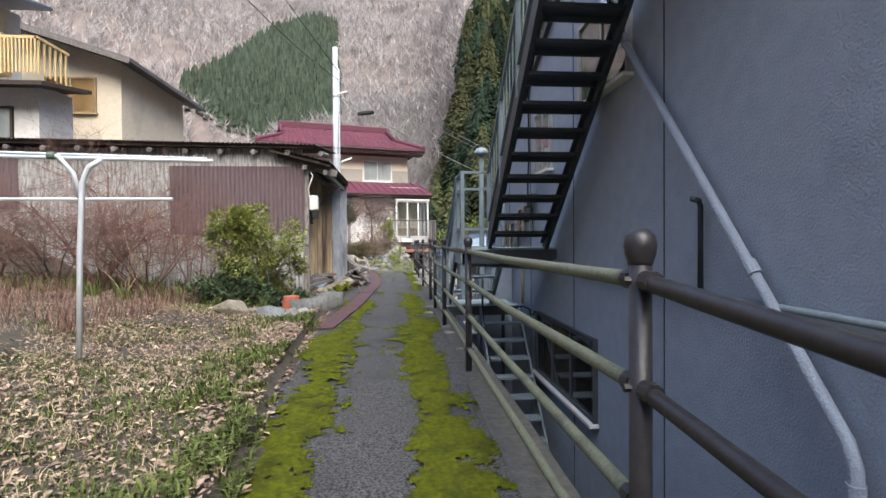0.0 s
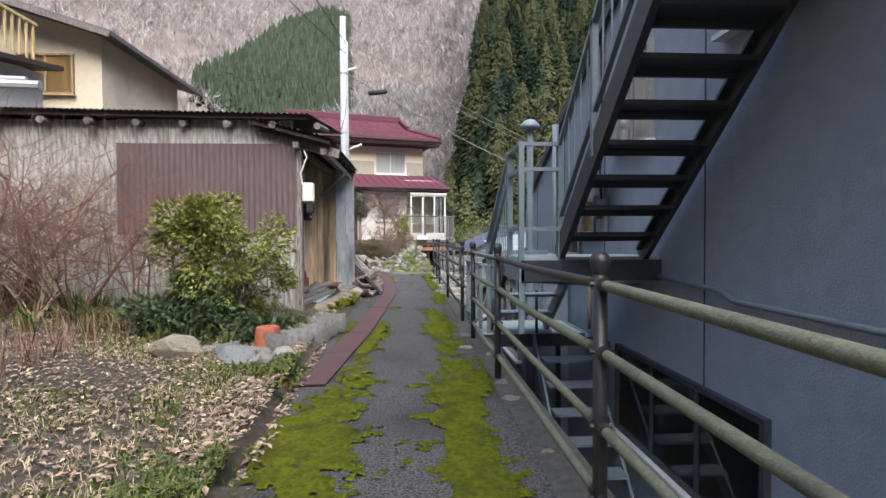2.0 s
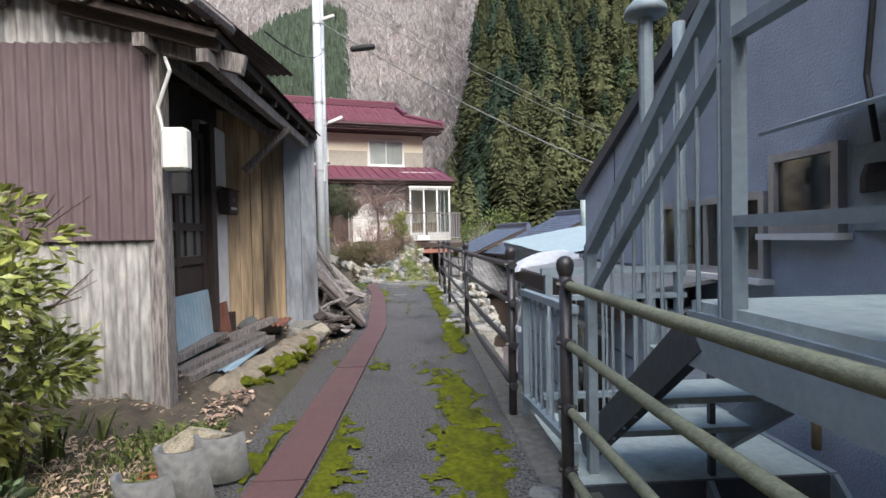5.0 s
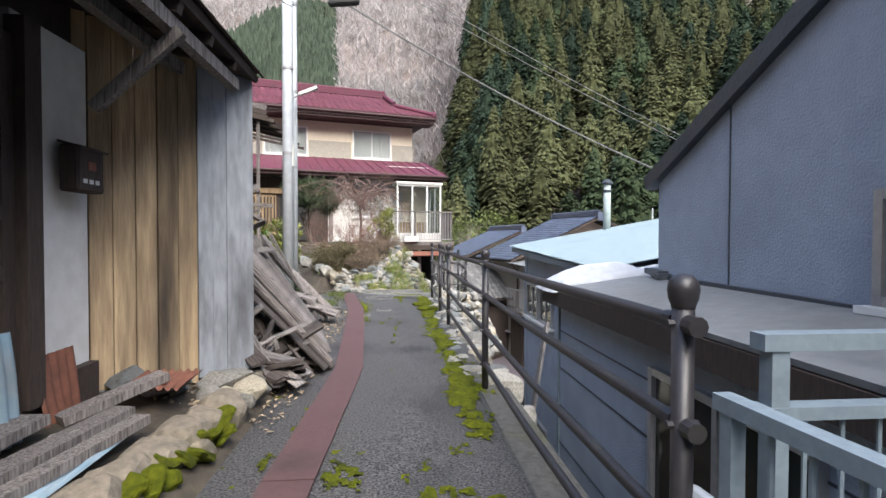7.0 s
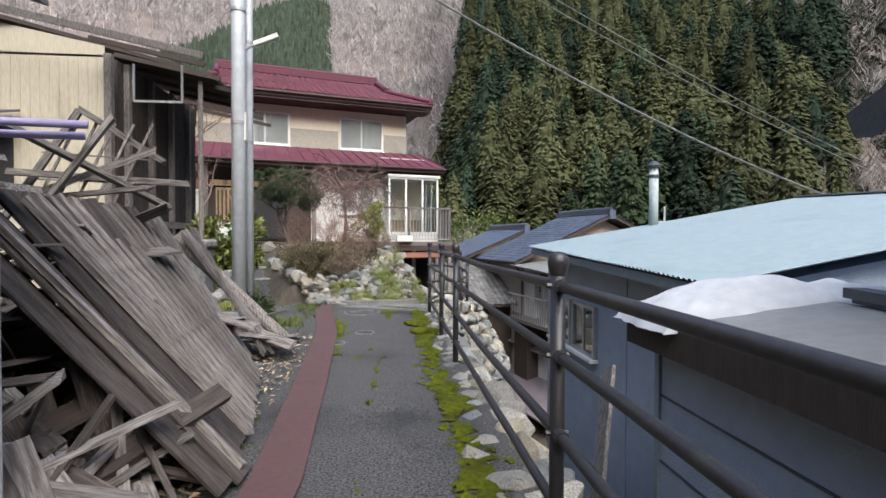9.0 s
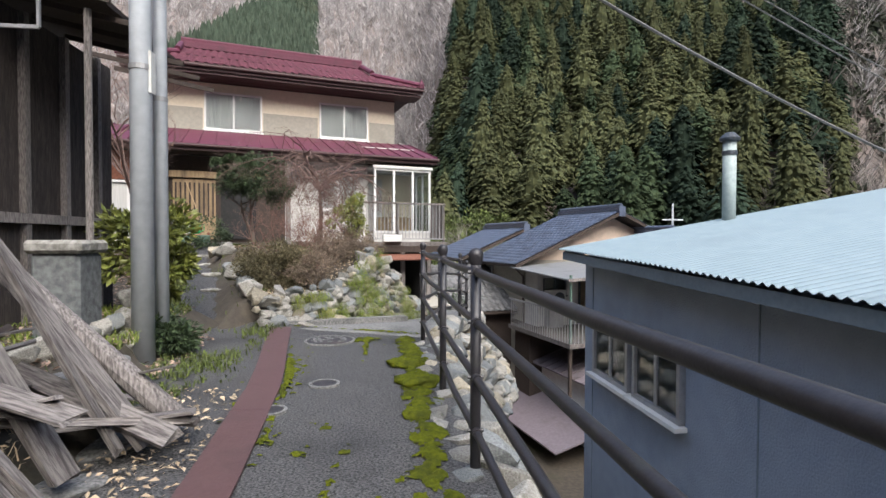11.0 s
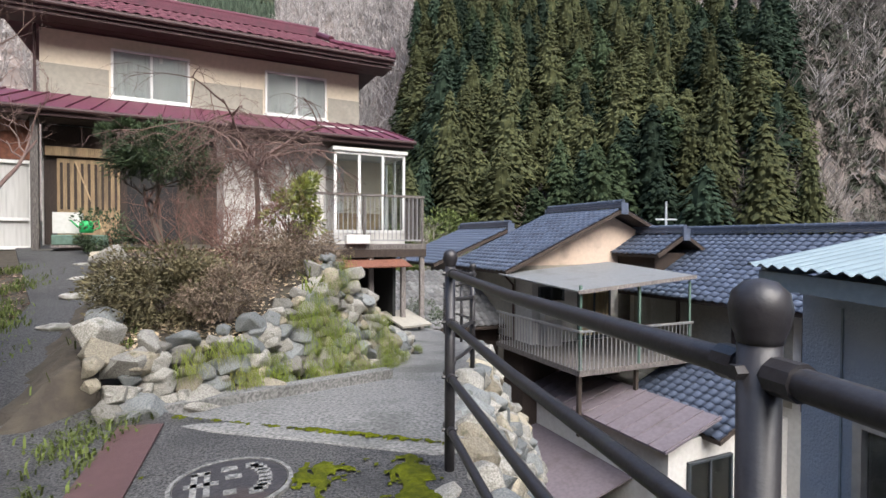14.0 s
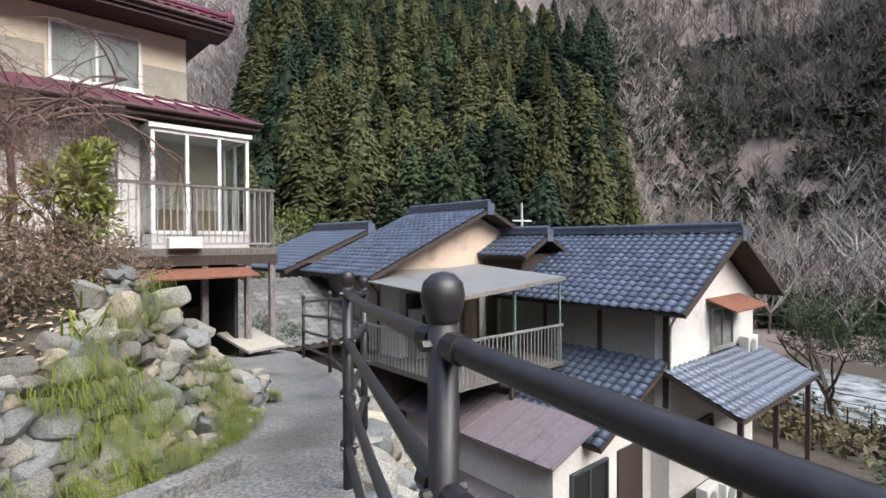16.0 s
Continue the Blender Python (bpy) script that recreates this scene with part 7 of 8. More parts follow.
scatter("terrace_grass", "green and yellow grass hanging over the stone wall", "grass", "grass_bright", 320, (0.1, 1.35), (25.0, 28.5), 0.22, 0.008, 8, 34, lambda x, y, g: wall_x(y) - 0.75 < x < wall_x(y) - 0.12, 1.2)
scatter("lane_weeds", "yellow-green weeds along the lane edge", "grass", "grass_bright", 420, (-3.4, -1.45), (20.4, 27), 0.13, 0.006, 7, 35, lambda x, y, g: x < lerp_line(((20, -1.5), (22.6, -1.75), (24, -2.4), (27, -3.3)), y), 0.9)
scatter("shed_weeds", "sparse dry weeds along the rubble", "grass", "straw", 300, (-1.5, -0.6), (15.5, 20.6), 0.09, 0.004, 5, 36, None, 1.0)


def litter(name, label, material, n, xr, yr, size, seed, cond):
    g = random.Random(seed)
    vs, fs = [], []
    for _ in range(n):
        x, y = g.uniform(*xr), g.uniform(*yr)
        if not cond(x, y):
            continue
        z = (terrain(x, y) if x < path_left(y) or y > 23.6 else road_z(y)) + 0.015 + g.uniform(0, 0.02)
        a = g.uniform(0, 6.283)
        L = size * g.uniform(0.5, 1.3)
        u = Vector((math.cos(a), math.sin(a), g.uniform(-0.4, 0.4))) * L
        v = Vector((-math.sin(a), math.cos(a), g.uniform(-0.4, 0.4))) * L * 0.55
        c = Vector((x, y, z))
        k = len(vs)
        vs += [c - u, c + v * 0.9 + Vector((0, 0, L * 0.25)), c + u, c - v * 0.9 + Vector((0, 0, L * 0.25))]
        fs += [(k, k + 1, k + 2), (k, k + 2, k + 3)]
    return tagged(mesh_part(name, vs, fs, material), label, "leaves", kind="stuff")


litter("fallen_leaves", "brown fallen leaves covering the garden soil", "litter", 32000, (-7.5, -0.4), (3.0, 12.4), 0.02, 41, lambda x, y: x < path_left(y) + 0.1 and noise.noise(Vector((x * 0.7, y * 0.7, 0))) > -0.35)
litter("edge_leaves", "brown leaves gathered along the path edge", "litter", 5000, (-1.1, -0.2), (3.0, 13), 0.03, 44, lambda x, y: path_left(y) - 0.35 < x < path_left(y) + 0.05)
litter("fallen_leaves", "pale dry leaves and twigs along the border", "straw", 5000, (-3.0, -0.45), (3.0, 13), 0.022, 42, lambda x, y: x < path_left(y) + 0.1)
litter("fallen_leaves", "brown leaf litter beside the lane", "litter", 9000, (-5.5, -1.3), (19.5, 30), 0.035, 45, lambda x, y: not lerp_line(((20, -1.5), (22.6, -1.6), (24, -2.5), (27, -3.4), (33.6, -7.2)), y) + 0.1 < x < lerp_line(((20, 3), (22.9, 3), (23.7, -1.1), (25, -1.75), (27, -2.5), (33.6, -4.6)), y))
litter("terrace_leaves", "dry leaves and twigs covering the terrace soil", "straw", 7000, (-2.2, 0.9), (23.9, 30), 0.03, 46, lambda x, y: lerp_line(((23.7, -1.1), (25, -1.75), (27, -2.5), (33.6, -4.6)), y) < x < wall_x(y) - 0.25)
litter("wood_chips", "small wood splinters beside the timber heap", "straw", 1500, (-1.6, -0.5), (14.8, 20.5), 0.025, 43, lambda x, y: x < strip_mid(y) - 0.15)

scatter("dead_stems", "reddish dead stems standing in the garden", "grass", "dead_stem", 900, (-7.5, -2.6), (7.5, 12.2), 0.34, 0.004, 5, 37, lambda x, y, g: noise.noise(Vector((x * 0.6, y * 0.6, 3))) + 0.35 * smooth(-3, -5, x) > 0.05, 0.7)
# along the lane and the terrace
leafy("evergreen_shrub", "bright green broad-leaved shrub beside a steel pole", "shrub", -2.55, 23.3, 0.25, [blob(0, 0, 0.95, 0.55, 0.5, 0.6, 53, 30), blob(0.1, 0.1, 0.6, 0.4, 0.4, 0.4, 54, 16)], 3200, 0.12, "leaf", seed=51, asp=0.45, h=1.2)
leafy("fern", "dark green fern-like plants at the pole foot", "fern", -1.62, 21.75, 0.05, [blob(-0.1, 0.1, 0.2, 0.3, 0.4, 0.2, 56, 30)], 2600, 0.07, "leaf_dark", seed=52, asp=0.3)
leafy("fern", "green leafy ground plants beside stones", "fern", -2.35, 20.9, 0.1, [blob(0, 0, 0.12, 0.25, 0.3, 0.16, 57, 20)], 900, 0.06, "leaf_dark", seed=55, asp=0.35)
leafy("clipped_bush", "dense round clipped brown-green azalea bush", "shrub", -1.32, 25.3, 0.26, [blob(0, 0, 0.45, 0.66, 0.6, 0.42, 61, 90, 0.8), blob(0, 0, 0.4, 0.4, 0.4, 0.3, 62, 30, 0.6)], 20000, 0.04, "leaf_olive", seed=61, asp=0.5, h=0.7)
leafy("low_shrub", "brown heather-like shrub on the terrace wall", "shrub", -0.45, 25.9, 0.75, [blob(0, 0, 0.3, 0.7, 0.6, 0.3, 63, 50, 0.6)], 5000, 0.035, "leaf_brown", seed=62, asp=0.4, h=0.5)
leafy("low_shrub", "brown heathery shrub hanging over the wall", "shrub", -0.62, 24.85, 0.5, [blob(0, 0, 0.22, 0.42, 0.4, 0.26, 67, 50, 0.6)], 5000, 0.035, "leaf_brown", seed=65, asp=0.35, h=0.4)
leafy("low_shrub", "dry brown shrub on the wall top", "shrub", 0.0, 26.0, 0.85, [blob(0, 0, 0.25, 0.5, 0.5, 0.28, 68, 50, 0.6)], 5000, 0.035, "leaf_brown", seed=66, asp=0.35, h=0.5)
leafy("low_shrub", "brown-green creeping shrub on the stone wall", "shrub", -0.35, 27.2, 0.95, [blob(0, 0, 0.1, 0.5, 0.8, 0.3, 64, 40, 0.6)], 3500, 0.04, "leaf_brown", seed=63, asp=0.4)
bare_plant("bare_shrub", "pinkish bare twiggy shrub on the terrace", "shrub", -0.75, 27.0, 1.5, 9, 4, "twig_red", 0.016, 65, 0.6, 0.2, 4, 0.0, 0.8)
bare_plant("bare_shrub", "fine bare twiggy shrub before the house", "shrub", -1.7, 27.6, 1.6, 8, 4, "twig_red", 0.014, 66, 0.6, 0.2, 3, 0.0, 0.8)
bare_plant("weeping_tree", "bare weeping tree with arching thin branches", "tree", -1.0, 28.8, 3.6, 11, 4, "twig", 0.03, 67, 0.65, -0.02, 4, 0.28, 1.3, 1.5)
bare_plant("bare_tree", "leafless garden tree with pale bark", "tree", -5.3, 29.3, 4.8, 5, 4, "twig", 0.04, 68, 0.55, 0.25, 3, 0.0, 0.6, 1.2)
leafy("garden_pine", "dark clipped garden pine beside the entrance", "tree", -2.7, 29.6, 1.0, [blob(0.1, 0, 1.7, 0.85, 0.7, 0.55, 71, 40), blob(-0.6, 0, 2.0, 0.45, 0.4, 0.3, 72, 16)], 15000, 0.12, "leaf_dark", seed=71, asp=0.2, h=2.4, r=0.05, stems=2)
leafy("green_shrub", "light green leafy shrub by the deck", "shrub", -0.15, 27.0, 0.95, [blob(0, 0, 0.75, 0.4, 0.4, 0.45, 73, 20)], 1500, 0.09, "leaf", seed=72, asp=0.4, h=0.9)
leafy("low_shrub", "dark evergreen shrub against the house entrance", "shrub", -4.4, 31.5, 1.0, [blob(0, 0, 0.4, 0.6, 0.5, 0.4, 74, 24)], 1800, 0.07, "leaf_dark", seed=73, asp=0.5)
pt2 = thing("planter_table", "grey plant stand with planter boxes at the entrance", "plant stand", at=(-5.1, 32.1, 1.05), rz=15)
part("shelf", box(-0.5, 0.5, -0.2, 0.2, 0.0, 0.05), "wood_grey", pt2)
part("trough", box(-0.5, -0.03, -0.15, 0.15, 0.05, 0.27, 0.02), "green_dull", pt2, "green plastic planter")
part("trough", box(0.03, 0.5, -0.15, 0.15, 0.05, 0.27, 0.02), "green_dull", pt2, "green plastic planter")
part("crate", box(-0.5, 0.0, 0.0, 0.3, 0.3, 0.75), "white_plastic", pt2, "pale plastic crate")
wc = thing("watering_can", "bright green plastic watering can on a plant stand", "watering can", at=(-4.95, 32.0, 1.36), rz=15)
part("tank", lathe(((0.11, 0.0), (0.13, 0.02), (0.13, 0.2), (0.09, 0.26), (0.0, 0.27)), 16), "green_plastic", wc, smooth=True)
part("handle", tube(((0.1, 0, 0.22), (0.22, 0, 0.28), (0.24, 0, 0.12), (0.12, 0, 0.05)), 0.014, 6), "green_plastic", wc)
part("spout", tube(((-0.1, 0, 0.08), (-0.28, 0, 0.27)), 0.02, 6), "green_plastic", wc)
br = thing("broom", "long-handled broom leaning at the entrance", "broom", at=(-5.0, 32.4, 1.1), rz=15)
part("handle", tube(((0.3, 0, 0.0), (-0.35, 0.25, 1.85)), 0.015, 6), "wood_warm", br)
part("brush", bar((0.33, 0, 0.0), (0.27, 0, 0.3), 0.2, 0.06), "rust", br)

# ---- hillsides ----


def conifer(seed, h, rad):
    """A cedar: bare lower trunk, a solid inner cone and drooping sprays in uneven whorls."""
    g = random.Random(seed)
    vs, fs = [], []
    lobes = [(g.uniform(0, 6.283), g.uniform(0.1, 0.9)) for _ in range(9)]

    def width(t, a):
        w = rad * (1 - t) ** 0.6 * (0.55 + 0.45 * min(1.0, t * 6))
        for la, lt in lobes:
            w *= 1 + 0.20 * math.exp(-((t - lt) / 0.10) ** 2) * math.cos(a - la)
        return w

    rings = [(t, h * (0.2 + 0.8 * t)) for t in (0.0, 0.2, 0.4, 0.6, 0.8, 0.97)]
    for t, z in rings:
        vs += [Vector((math.cos(a) * width(t, a) * 0.66, math.sin(a) * width(t, a) * 0.66, z)) for a in (0.6283 * i for i in range(10))]
    for j in range(5):
        fs += [(j * 10 + i, j * 10 + (i + 1) % 10, j * 10 + 10 + (i + 1) % 10, j * 10 + 10 + i) for i in range(10)]
    for _ in range(680):
        t = g.random() ** 1.25
        a = g.uniform(0, 6.283)
        r = width(t, a) * g.uniform(0.66, 1.15)
        d = Vector((math.cos(a), math.sin(a), 0))
        s = Vector((-d.y, d.x, 0))
        L = (0.42 + 0.36 * (1 - t)) * g.uniform(0.6, 1.35)
        w = L * g.uniform(0.35, 0.55)
        c = d * r + Vector((0, 0, h * (0.2 + 0.8 * t)))
        tip = c + d * L * 0.55 + Vector((0, 0, -L * g.uniform(0.15, 0.8))) + s * g.gauss(0, 0.15) * L
        back = c - d * L * 0.5 + Vector((0, 0, L * 0.3))
        q = len(vs)
        vs += [back, c + s * w - Vector((0, 0, L * 0.22)), tip, c - s * w - Vector((0, 0, L * 0.22)), c + Vector((0, 0, L * 0.12))]
        fs += [(q, q + 1, q + 4), (q + 1, q + 2, q + 4), (q + 2, q + 3, q + 4), (q + 3, q, q + 4)]
    q = len(vs)
    vs += [Vector((0, 0, h * 0.94)), Vector((0.16, 0, h * 0.97)), Vector((0, 0, h * 1.06)), Vector((-0.16, 0.05, h * 0.97))]
    fs += [(q, q + 1, q + 2), (q, q + 2, q + 3)]
    k = len(vs)
    for z, r in ((-0.5, 0.24), (h * 0.9, 0.05)):
        vs += [Vector((r * math.cos(a), r * math.sin(a), z)) for a in (0, 1.57, 3.14, 4.71)]
    tf = len(fs)
    fs += [(k + i, k + (i + 1) % 4, k + 4 + (i + 1) % 4, k + 4 + i) for i in range(4)]
    return vs, fs, tf


CON = []
for k in range(9):
    v, f, tf = conifer(100 + k, 12.5 + (k % 5) * 1.0, 2.5 + 0.3 * (k % 3))
    me = bpy.data.meshes.new("conifer_crown")
    me.from_pydata([tuple(c) for c in v], [], f)
    me.materials.append(M[("conifer", "conifer_olive", "conifer_deep")[k // 3]])
    me.materials.append(M["trunk_pale"])
    for p in me.polygons:
        if p.index >= tf:
            p.material_index = 1
    CON.append((me, v, f, tf))


def polar(az, r):
    return 2 + r * math.sin(radians(az)), 22 + r * math.cos(radians(az))


g = random.Random(77)
spots = []
for _ in range(11000):
    az, r = g.uniform(3.5, 50), math.sqrt(g.uniform(56 ** 2, 165 ** 2))
    up = (r - 56) / 72
    lim = 2.5 + 8 * up + 2.5 * noise.noise(Vector((r * 0.06, 0, 0)))
    if r > 158 - 62 * ((az - 25) / 22) ** 2 + 9 * noise.noise(Vector((az * 0.3, 9, 0))) or az < lim - 3 or az > 49 - 4 * up + 2.5 * noise.noise(Vector((r * 0.06, 5, 0))):
        continue
    x, y = polar(az, r)
    if all((x - a) ** 2 + (y - c) ** 2 > 3.7 ** 2 for a, c in spots):
        spots.append((x, y))
spots.sort(key=lambda s: math.hypot(s[0] - 2, s[1] - 22))
vs, fs, kinds = [], [], []
for i, (x, y) in enumerate(spots):
    n = g.randrange(9)
    if noise.noise(Vector((x * 0.05, y * 0.05, 2))) > 0.12 and g.random() < 0.6:
        n = 3 + n % 3
    me, cv, cf, tf = CON[n]
    m = pose(x, y, terrain(x, y) - 0.3, g.uniform(-3, 3), g.uniform(-3, 3), g.uniform(0, 360)) @ Matrix.Diagonal((*(g.uniform(0.85, 1.25),) * 2, g.uniform(0.75, 1.2), 1))
    if i < 280:
        ob = new("cedar_tree", me)
        ob.matrix_basis = m
        tagged(ob, "tall dark green conical cedar on a steep slope", "tree", "cedar plantation")
    else:
        k = len(vs)
        vs += [m @ c for c in cv]
        fs += [tuple(q + k for q in u) for u in cf]
        kinds += [n // 3] * tf + [3] * (len(cf) - tf)
forest = mesh_part("cedar_forest", vs, fs, "conifer_forest")
for name in ("conifer_forest_olive", "conifer_forest_deep", "trunk_pale"):
    forest.data.materials.append(M[name])
forest.data.polygons.foreach_set("material_index", kinds)
tagged(forest, "dense dark green cedar plantation on a hillside", "forest", kind="stuff")


def bare_forest(name, label, material, n, az_r, r_r, seed, cond=None, h=(5, 9), tw=0.055, twigs=24):
    """Leafless trees: a trunk and a fan of thin limbs each."""
    g = random.Random(seed)
    vs, fs = [], []
    for _ in range(n):
        az, r = g.uniform(*az_r), math.sqrt(g.uniform(r_r[0] ** 2, r_r[1] ** 2))
        if cond and not cond(az, r):
            continue
        x, y = polar(az, r)
        z = terrain(x, y) - 0.3
        H = g.uniform(*h)
        sc = max(1.0, r / 130)
        for i in range(twigs + 1):
            k = len(vs)
            if i == 0:
                a, e, w = Vector((x, y, z)), Vector((x + g.gauss(0, 0.4), y + g.gauss(0, 0.4), z + H * 0.75)), 0.13 * sc
            else:
                t = g.uniform(0.2, 0.75)
                a = Vector((x, y, z + H * t))
                ph = g.uniform(0, 6.283)
                L = H * g.uniform(0.2, 0.5)
                e = a + Vector((math.cos(ph) * L * 0.65, math.sin(ph) * L * 0.65, L * g.uniform(0.35, 0.95)))
                a = a + Vector((math.cos(ph), math.sin(ph), 0.3)) * L * g.uniform(0, 0.25)
                w = tw * sc * g.uniform(0.7, 1.6)
            d = e - a
            s = d.cross(Vector((g.gauss(0, 1), g.gauss(0, 1), g.gauss(0, 1)))).normalized() * w
            vs += [a - s, a + s, e + s * 0.3, e - s * 0.3]
            fs.append((k, k + 1, k + 2, k + 3))
    return tagged(mesh_part(name, vs, fs, material), label, "forest", kind="stuff")


def far_green(az, r):
    return -25 < az < -7.5 and 148 + 1.2 * abs(az + 16) < r < 165 + 75 * smooth(-25, -10, az)


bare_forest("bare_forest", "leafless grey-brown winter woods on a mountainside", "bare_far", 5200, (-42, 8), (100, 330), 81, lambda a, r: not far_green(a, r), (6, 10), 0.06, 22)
bare_forest("bare_forest", "leafless grey winter woods across the valley", "bare_shaded", 3600, (40, 100), (58, 230), 82, None, (6, 10), 0.05, 24)
bare_forest("pale_woods", "pale grey leafless trees on the lower slope", "bare_pale", 700, (-16, 3), (104, 175), 83, lambda a, r: not far_green(a, r), (7, 11), 0.08, 30)
bare_forest("pale_woods", "pale grey leafless trees above the river", "bare_pale", 160, (47, 75), (62, 120), 84, None, (8, 12), 0.07, 34)
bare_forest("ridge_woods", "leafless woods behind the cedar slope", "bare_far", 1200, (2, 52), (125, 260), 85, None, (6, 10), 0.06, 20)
vs, fs = [], []
g = random.Random(91)
for _ in range(4200):
    az, r = g.uniform(-26, -7), math.sqrt(g.uniform(145 ** 2, 236 ** 2))
    if not far_green(az, r):
        continue
    x, y = polar(az, r)
    z = terrain(x, y) - 0.4
    H, w = g.uniform(6, 9), g.uniform(1.3, 1.9)
    for j in range(3):
        k = len(vs)
        z0, z1, ww = z + H * (0.1 + 0.25 * j), z + H * (0.55 + 0.225 * j), w * (1 - 0.25 * j)
        a0 = g.uniform(0, 1)
        vs += [Vector((x + ww * math.cos(a0 + 1.2566 * i) * g.uniform(0.75, 1.2), y + ww * math.sin(a0 + 1.2566 * i), z0)) for i in range(5)] + [Vector((x, y, z1))]
        fs += [(k + i, k + (i + 1) % 5, k + 5) for i in range(5)]
tagged(mesh_part("far_cedar_forest", vs, fs, "conifer_far"), "distant dark cedar patch on the mountainside", "forest", kind="stuff")

# trees at the foot of the slope
g = random.Random(95)
proto = bare_plant("bare_tree", "leafless spreading tree at the foot of the slope", "tree", 0, 0, 6.5, 5, 4, "twig_pale", 0.06, 96, 0.6, 0.2, 3, 0.0, 0.8, 1.6, z=-100)
proto["group"] = "valley trees"
for az, r, s in ((7, 31, 0.75), (10, 36, 0.9), (13, 40, 0.8), (16, 44, 0.95), (8.5, 42, 1.1), (5.5, 38, 0.8), (20, 50, 0.8), (11.5, 48, 1.1), (14.5, 52, 1.0), (33, 44, 0.75), (52, 52, 1.3), (56, 47, 1.0), (60, 55, 1.3), (66, 50, 1.1), (63, 46, 1.0), (57, 60, 1.4), (49, 56, 1.2), (46, 66, 1.5), (48.5, 74, 1.7), (51, 68, 1.5), (53.5, 82, 1.9), (56, 72, 1.6), (59, 88, 2.0), (61, 70, 1.5), (64, 80, 1.8), (50, 92, 2.0), (54, 98, 2.1), (67, 72, 1.7), (47.5, 84, 1.8)):
    x, y = polar(az, r)
    o = copy_thing(proto, pose(x, y, terrain(x, y) - 0.1, 0, 0, g.uniform(0, 360)))
    o.scale = (s, s, s)
x, y = polar(9, 34)
proto.matrix_basis = pose(x, y, terrain(x, y) - 0.1)
for az, r, s in ((4.5, 37, 0.9), (6.0, 46, 1.3), (9.5, 54, 1.4), (4.5, 50, 1.3), (12, 56, 1.2), (7, 54, 1.4)):
    x, y = polar(az, r)
    leafy("evergreen_tree", "yellow-green broadleaf tree at the foot of the slope", "tree", x, y, terrain(x, y), [blob(0, 0, 4.2 * s, 1.9 * s, 1.9 * s, 2.4 * s, 300 + r, 40), blob(0, 0, 2.4 * s, 1.6 * s, 1.6 * s, 1.5 * s, 301 + r, 20)], 3000, 0.5, "leaf_far", seed=int(r), asp=0.5, h=5 * s, r=0.1, stems=2)

# evergreen bushes between the bare trees across the valley
vs, fs = [], []
g = random.Random(93)
for _ in range(9000):
    az, r = g.uniform(43, 100), math.sqrt(g.uniform(56 ** 2, 200 ** 2))
    x, y = polar(az, r)
    if noise.noise(Vector((x * 0.05, y * 0.05, 4))) + 0.5 * noise.noise(Vector((x * 0.17, y * 0.17, 2))) < -0.34:
        continue
    z = terrain(x, y) - 0.3
    for j in range(6):
        k = len(vs)
        c = Vector((x + g.gauss(0, 0.8), y + g.gauss(0, 0.8), z + g.uniform(0.2, 2.6)))
        w = g.uniform(0.5, 1.15)
        vs += [c + Vector((g.gauss(0, 1), g.gauss(0, 1), g.gauss(0, 1))).normalized() * w for i in range(5)]
        fs += [(k, k + 1, k + 2), (k + 1, k + 2, k + 3), (k + 2, k + 3, k + 4), (k, k + 3, k + 4)]
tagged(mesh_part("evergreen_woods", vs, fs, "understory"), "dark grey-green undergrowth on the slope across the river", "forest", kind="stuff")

# scrub on the river bank
vs, fs = [], []
g = random.Random(94)
for _ in range(2600):
    x, y = g.uniform(18, 30), g.uniform(24, 75)
    if noise.noise(Vector((x * 0.2, y * 0.2, 4))) < -0.1 or (x < 20 and y < 40):
        continue
    z = terrain(x, y)
    for j in range(12):
        k = len(vs)
        c = Vector((x + g.gauss(0, 0.3), y + g.gauss(0, 0.3), z + g.uniform(0.0, 0.7)))
        w = g.uniform(0.08, 0.22)
        vs += [c + Vector((g.gauss(0, 1), g.gauss(0, 1), g.gauss(0, 1))).normalized() * w for i in range(4)]
        fs += [(k, k + 1, k + 2), (k + 1, k + 2, k + 3)]
tagged(mesh_part("river_scrub", vs, fs, "leaf_olive"), "low brown-green scrub on the river bank", "shrub", kind="stuff")

# grass and moss hanging from the terrace wall
vs, fs = [], []
g = random.Random(95)
for p, d in along(foot, 0.012):
    if not 23.9 < p.y < 27.4:
        continue
    out = Vector((d.y, -d.x, 0))
    zb, zt = ramp_z(p.y), terrain(p.x - out.x * 0.75, p.y - out.y * 0.75)
    for _ in range(30):
        s = g.random() ** 1.3
        z = zb + 0.05 + (zt - zb) * s
        if noise.noise(Vector((p.y * 2.1, z * 2.4, 7))) + 0.5 * noise.noise(Vector((p.y * 7, z * 7, 1))) < 0.22 - 0.32 * math.exp(-((p.y - 25.0) / 0.5) ** 2):
            continue
        row = (z - zb) / 0.125
        a = Vector((p.x, p.y, z)) - out * (0.045 * row - 0.09 - g.uniform(0, 0.05)) + d * g.uniform(-0.05, 0.05)
        L = g.uniform(0.06, 0.24)
        side = d * g.uniform(0.0012, 0.003)
        m = a + out * L * 0.4 + d * g.gauss(0, 0.25) * L + Vector((0, 0, L * 0.1))
        e = m + out * L * 0.15 + d * g.gauss(0, 0.3) * L - Vector((0, 0, L * 0.8))
        k = len(vs)
        vs += [a - side, a + side, m + side, m - side, e]
        fs += [(k, k + 1, k + 2, k + 3), (k + 3, k + 2, k + 4)]
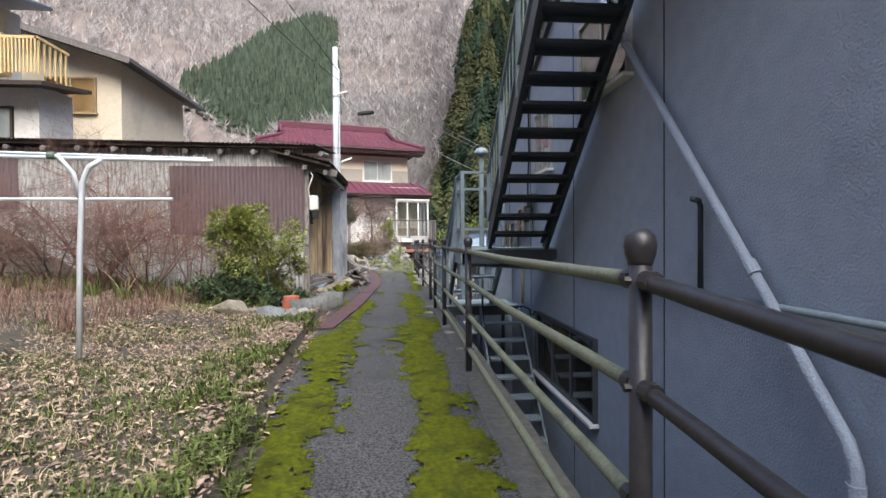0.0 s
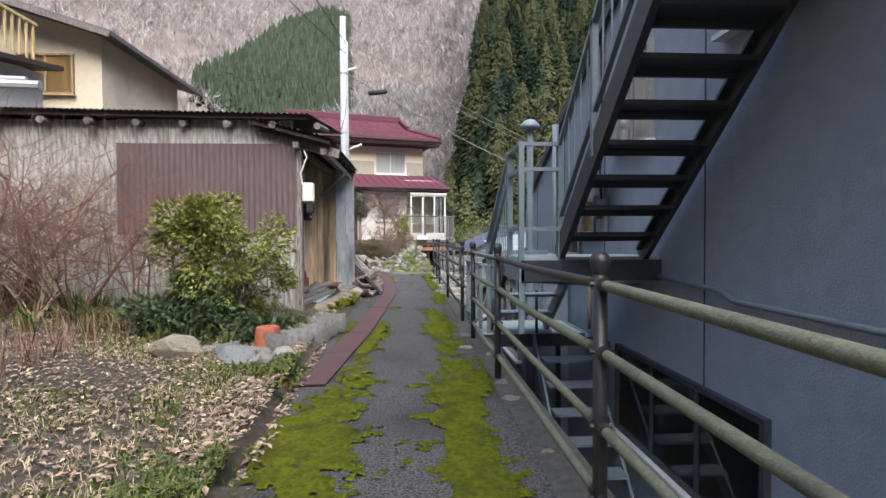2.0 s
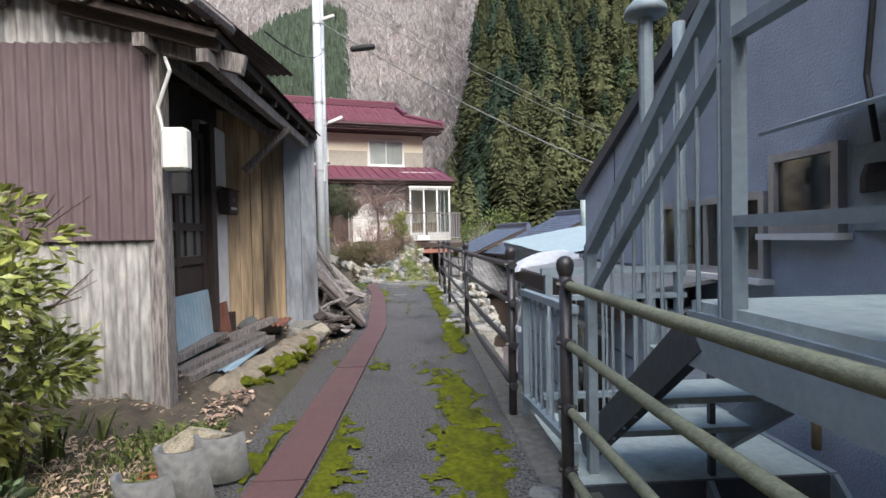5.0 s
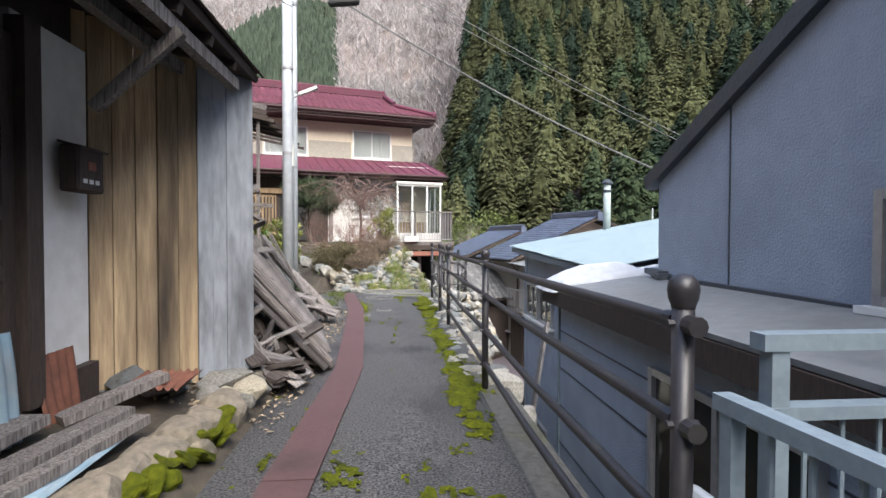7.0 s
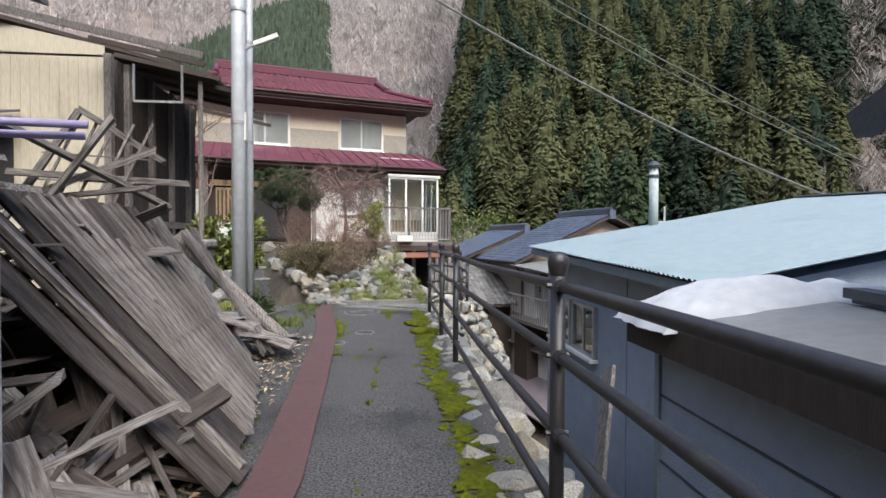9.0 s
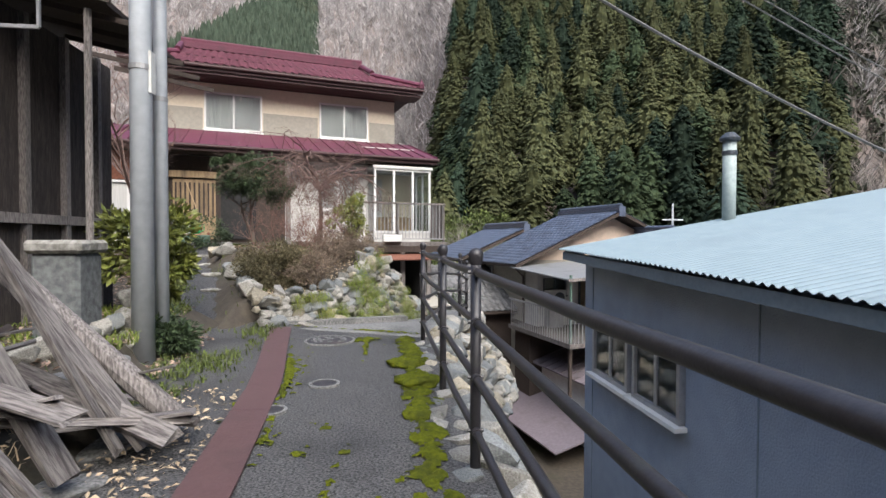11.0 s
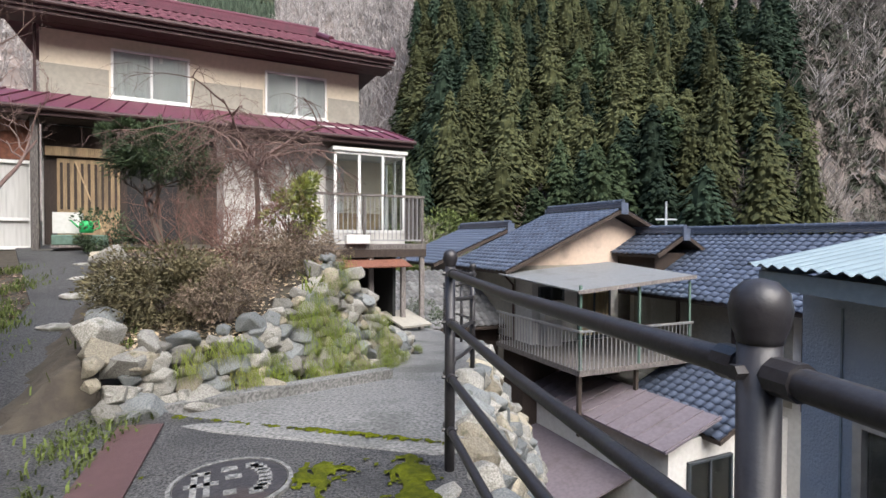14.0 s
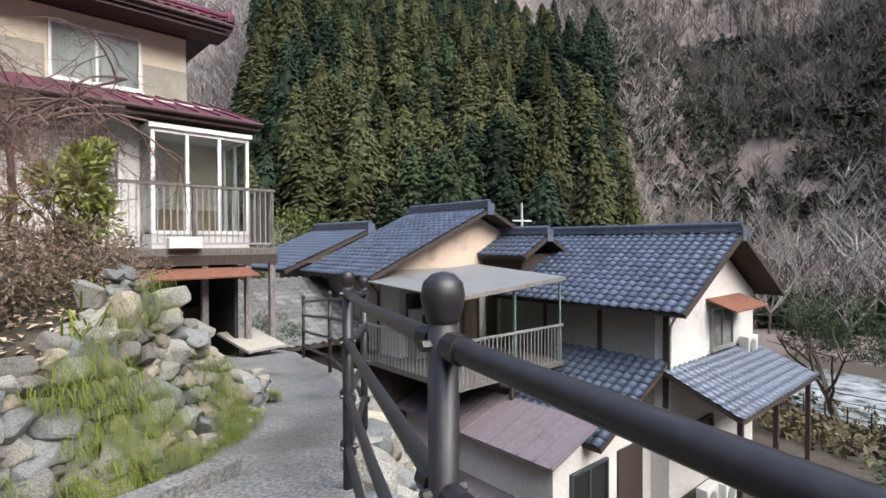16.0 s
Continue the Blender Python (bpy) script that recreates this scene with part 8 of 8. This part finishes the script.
tagged(mesh_part("wall_grass", vs, fs, "grass_bright"), "bright green grass tufts hanging from the stone wall", "grass", kind="stuff")

# stepping slabs in the lane
for x, y, s in ((-2.55, 25.9, 0.2), (-3.0, 27.4, 0.26), (-3.6, 28.8, 0.22), (-4.1, 30.2, 0.3)):
    z = -0.06 + 0.115 * (y - 23.4)
    t = tagged(part("stepping_stone", rock(s, s * 0.7, 0.05, x * 3, 3, 0.2), "stone", smooth=True), "flat pale stepping stone set in the lane", "stone", "lane stones")
    t.matrix_basis = pose(x, y, max(z, terrain(x, y)) + 0.03)

# clover and grass along the garden edge
vs, fs = [], []
g = random.Random(97)
for q in range(30000):
    y = g.uniform(3.2, 12.3) if q < 18000 else g.uniform(20, 30)
    x = path_left(y) - abs(g.gauss(0, 0.35)) + 0.03
    if q >= 18000:
        x = lerp_line(((20, -1.3), (22.6, -1.6), (24, -2.5), (27, -3.4), (33.6, -7.2)), y) - g.gauss(0.15, 0.25) if q % 2 else lerp_line(((20, -1.3), (23.5, -1.2), (25, -1.75), (27, -2.5), (33.6, -4.6)), y) + g.gauss(0.1, 0.15)
    if noise.noise(Vector((x * 1.6, y * 1.1, 12))) + 0.4 * noise.noise(Vector((x * 6, y * 6, 3))) < 0.05:
        continue
    a = Vector((x, y, max(terrain(x, y), 0.115 * max(0, y - 23.4) - 0.02)))
    L = g.uniform(0.03, 0.11)
    ph = g.uniform(0, 6.283)
    u = Vector((math.cos(ph), math.sin(ph), 0))
    w = Vector((-u.y, u.x, 0)) * g.uniform(0.003, 0.008)
    m = a + u * L * 0.25 + Vector((0, 0, L * 0.7))
    e = a + u * L * 0.8 + Vector((0, 0, L * 0.8))
    k = len(vs)
    vs += [a - w, a + w, m + w, m - w, e]
    fs += [(k, k + 1, k + 2, k + 3), (k + 3, k + 2, k + 4)]
tagged(mesh_part("border_grass", vs, fs, "grass"), "low green grass and weeds along the garden border", "grass", kind="stuff")

# river with a wire fence, pine beside it
vs, fs = sheet((28, -20, -7.3), (14, 0, 0), (-6, 110, 0), 20, 60, lambda u, v: (0, 0, 0.12 * noise.noise(Vector((u * 14, v * 60, 0)))))
tagged(mesh_part("water", vs, fs, "water", None, "", True), "shallow rushing river with white water", "river", kind="structure")
RF = thing("river_fence", "dark metal mesh fence along the river bank", "fence")
for k in range(26):
    y = 26 + k * 0.8
    z = terrain(25.5 - 0.05 * k, y)
    part("post", tube(((25.5 - 0.05 * k, y, z - 0.2), (25.5 - 0.05 * k, y, z + 1.2)), 0.03, 6), "rail_dark", RF)
for h in (0.2, 0.5, 0.8, 1.15):
    part("wire_rail", tube(((25.5, 26, terrain(25.5, 26) + h), (24.3, 46, terrain(24.3, 46) + h)), 0.02, 5), "rail_dark", RF)
leafy("pine_tree", "green pine tree with bent trunk beside the river", "tree", 27.0, 33.5, terrain(27.0, 33.5), [blob(0, 0, 5.2, 2.0, 2.0, 0.7, 401, 22), blob(1.2, 0, 3.6, 1.7, 1.6, 0.6, 402, 20), blob(-1.0, 0.5, 4.3, 1.4, 1.4, 0.5, 403, 16)], 6000, 0.22, "conifer_leaf", seed=401, asp=0.18, h=6.5, r=0.16, stems=2)
leafy("low_shrub", "green shrubs along the river bank", "shrub", 22.5, 27.0, terrain(22.5, 27.0), [blob(0, 0, 0.6, 2.6, 1.5, 0.7, 404, 40)], 3500, 0.16, "leaf_far", seed=402, asp=0.4)
leafy("low_shrub", "green garden shrubs below the white house", "shrub", 16.8, 26.8, terrain(16.8, 26.8), [blob(0, 0, 0.7, 1.8, 1.2, 0.8, 405, 40)], 3000, 0.12, "leaf_dark", seed=403, asp=0.4)
leafy("yard_tree", "dark clipped shrub behind the lower railing", "shrub", 2.9, 35.2, -1.6, [blob(0, 0, 0.6, 0.6, 0.6, 0.55, 406, 26)], 1800, 0.07, "leaf_dark", seed=404, asp=0.4)
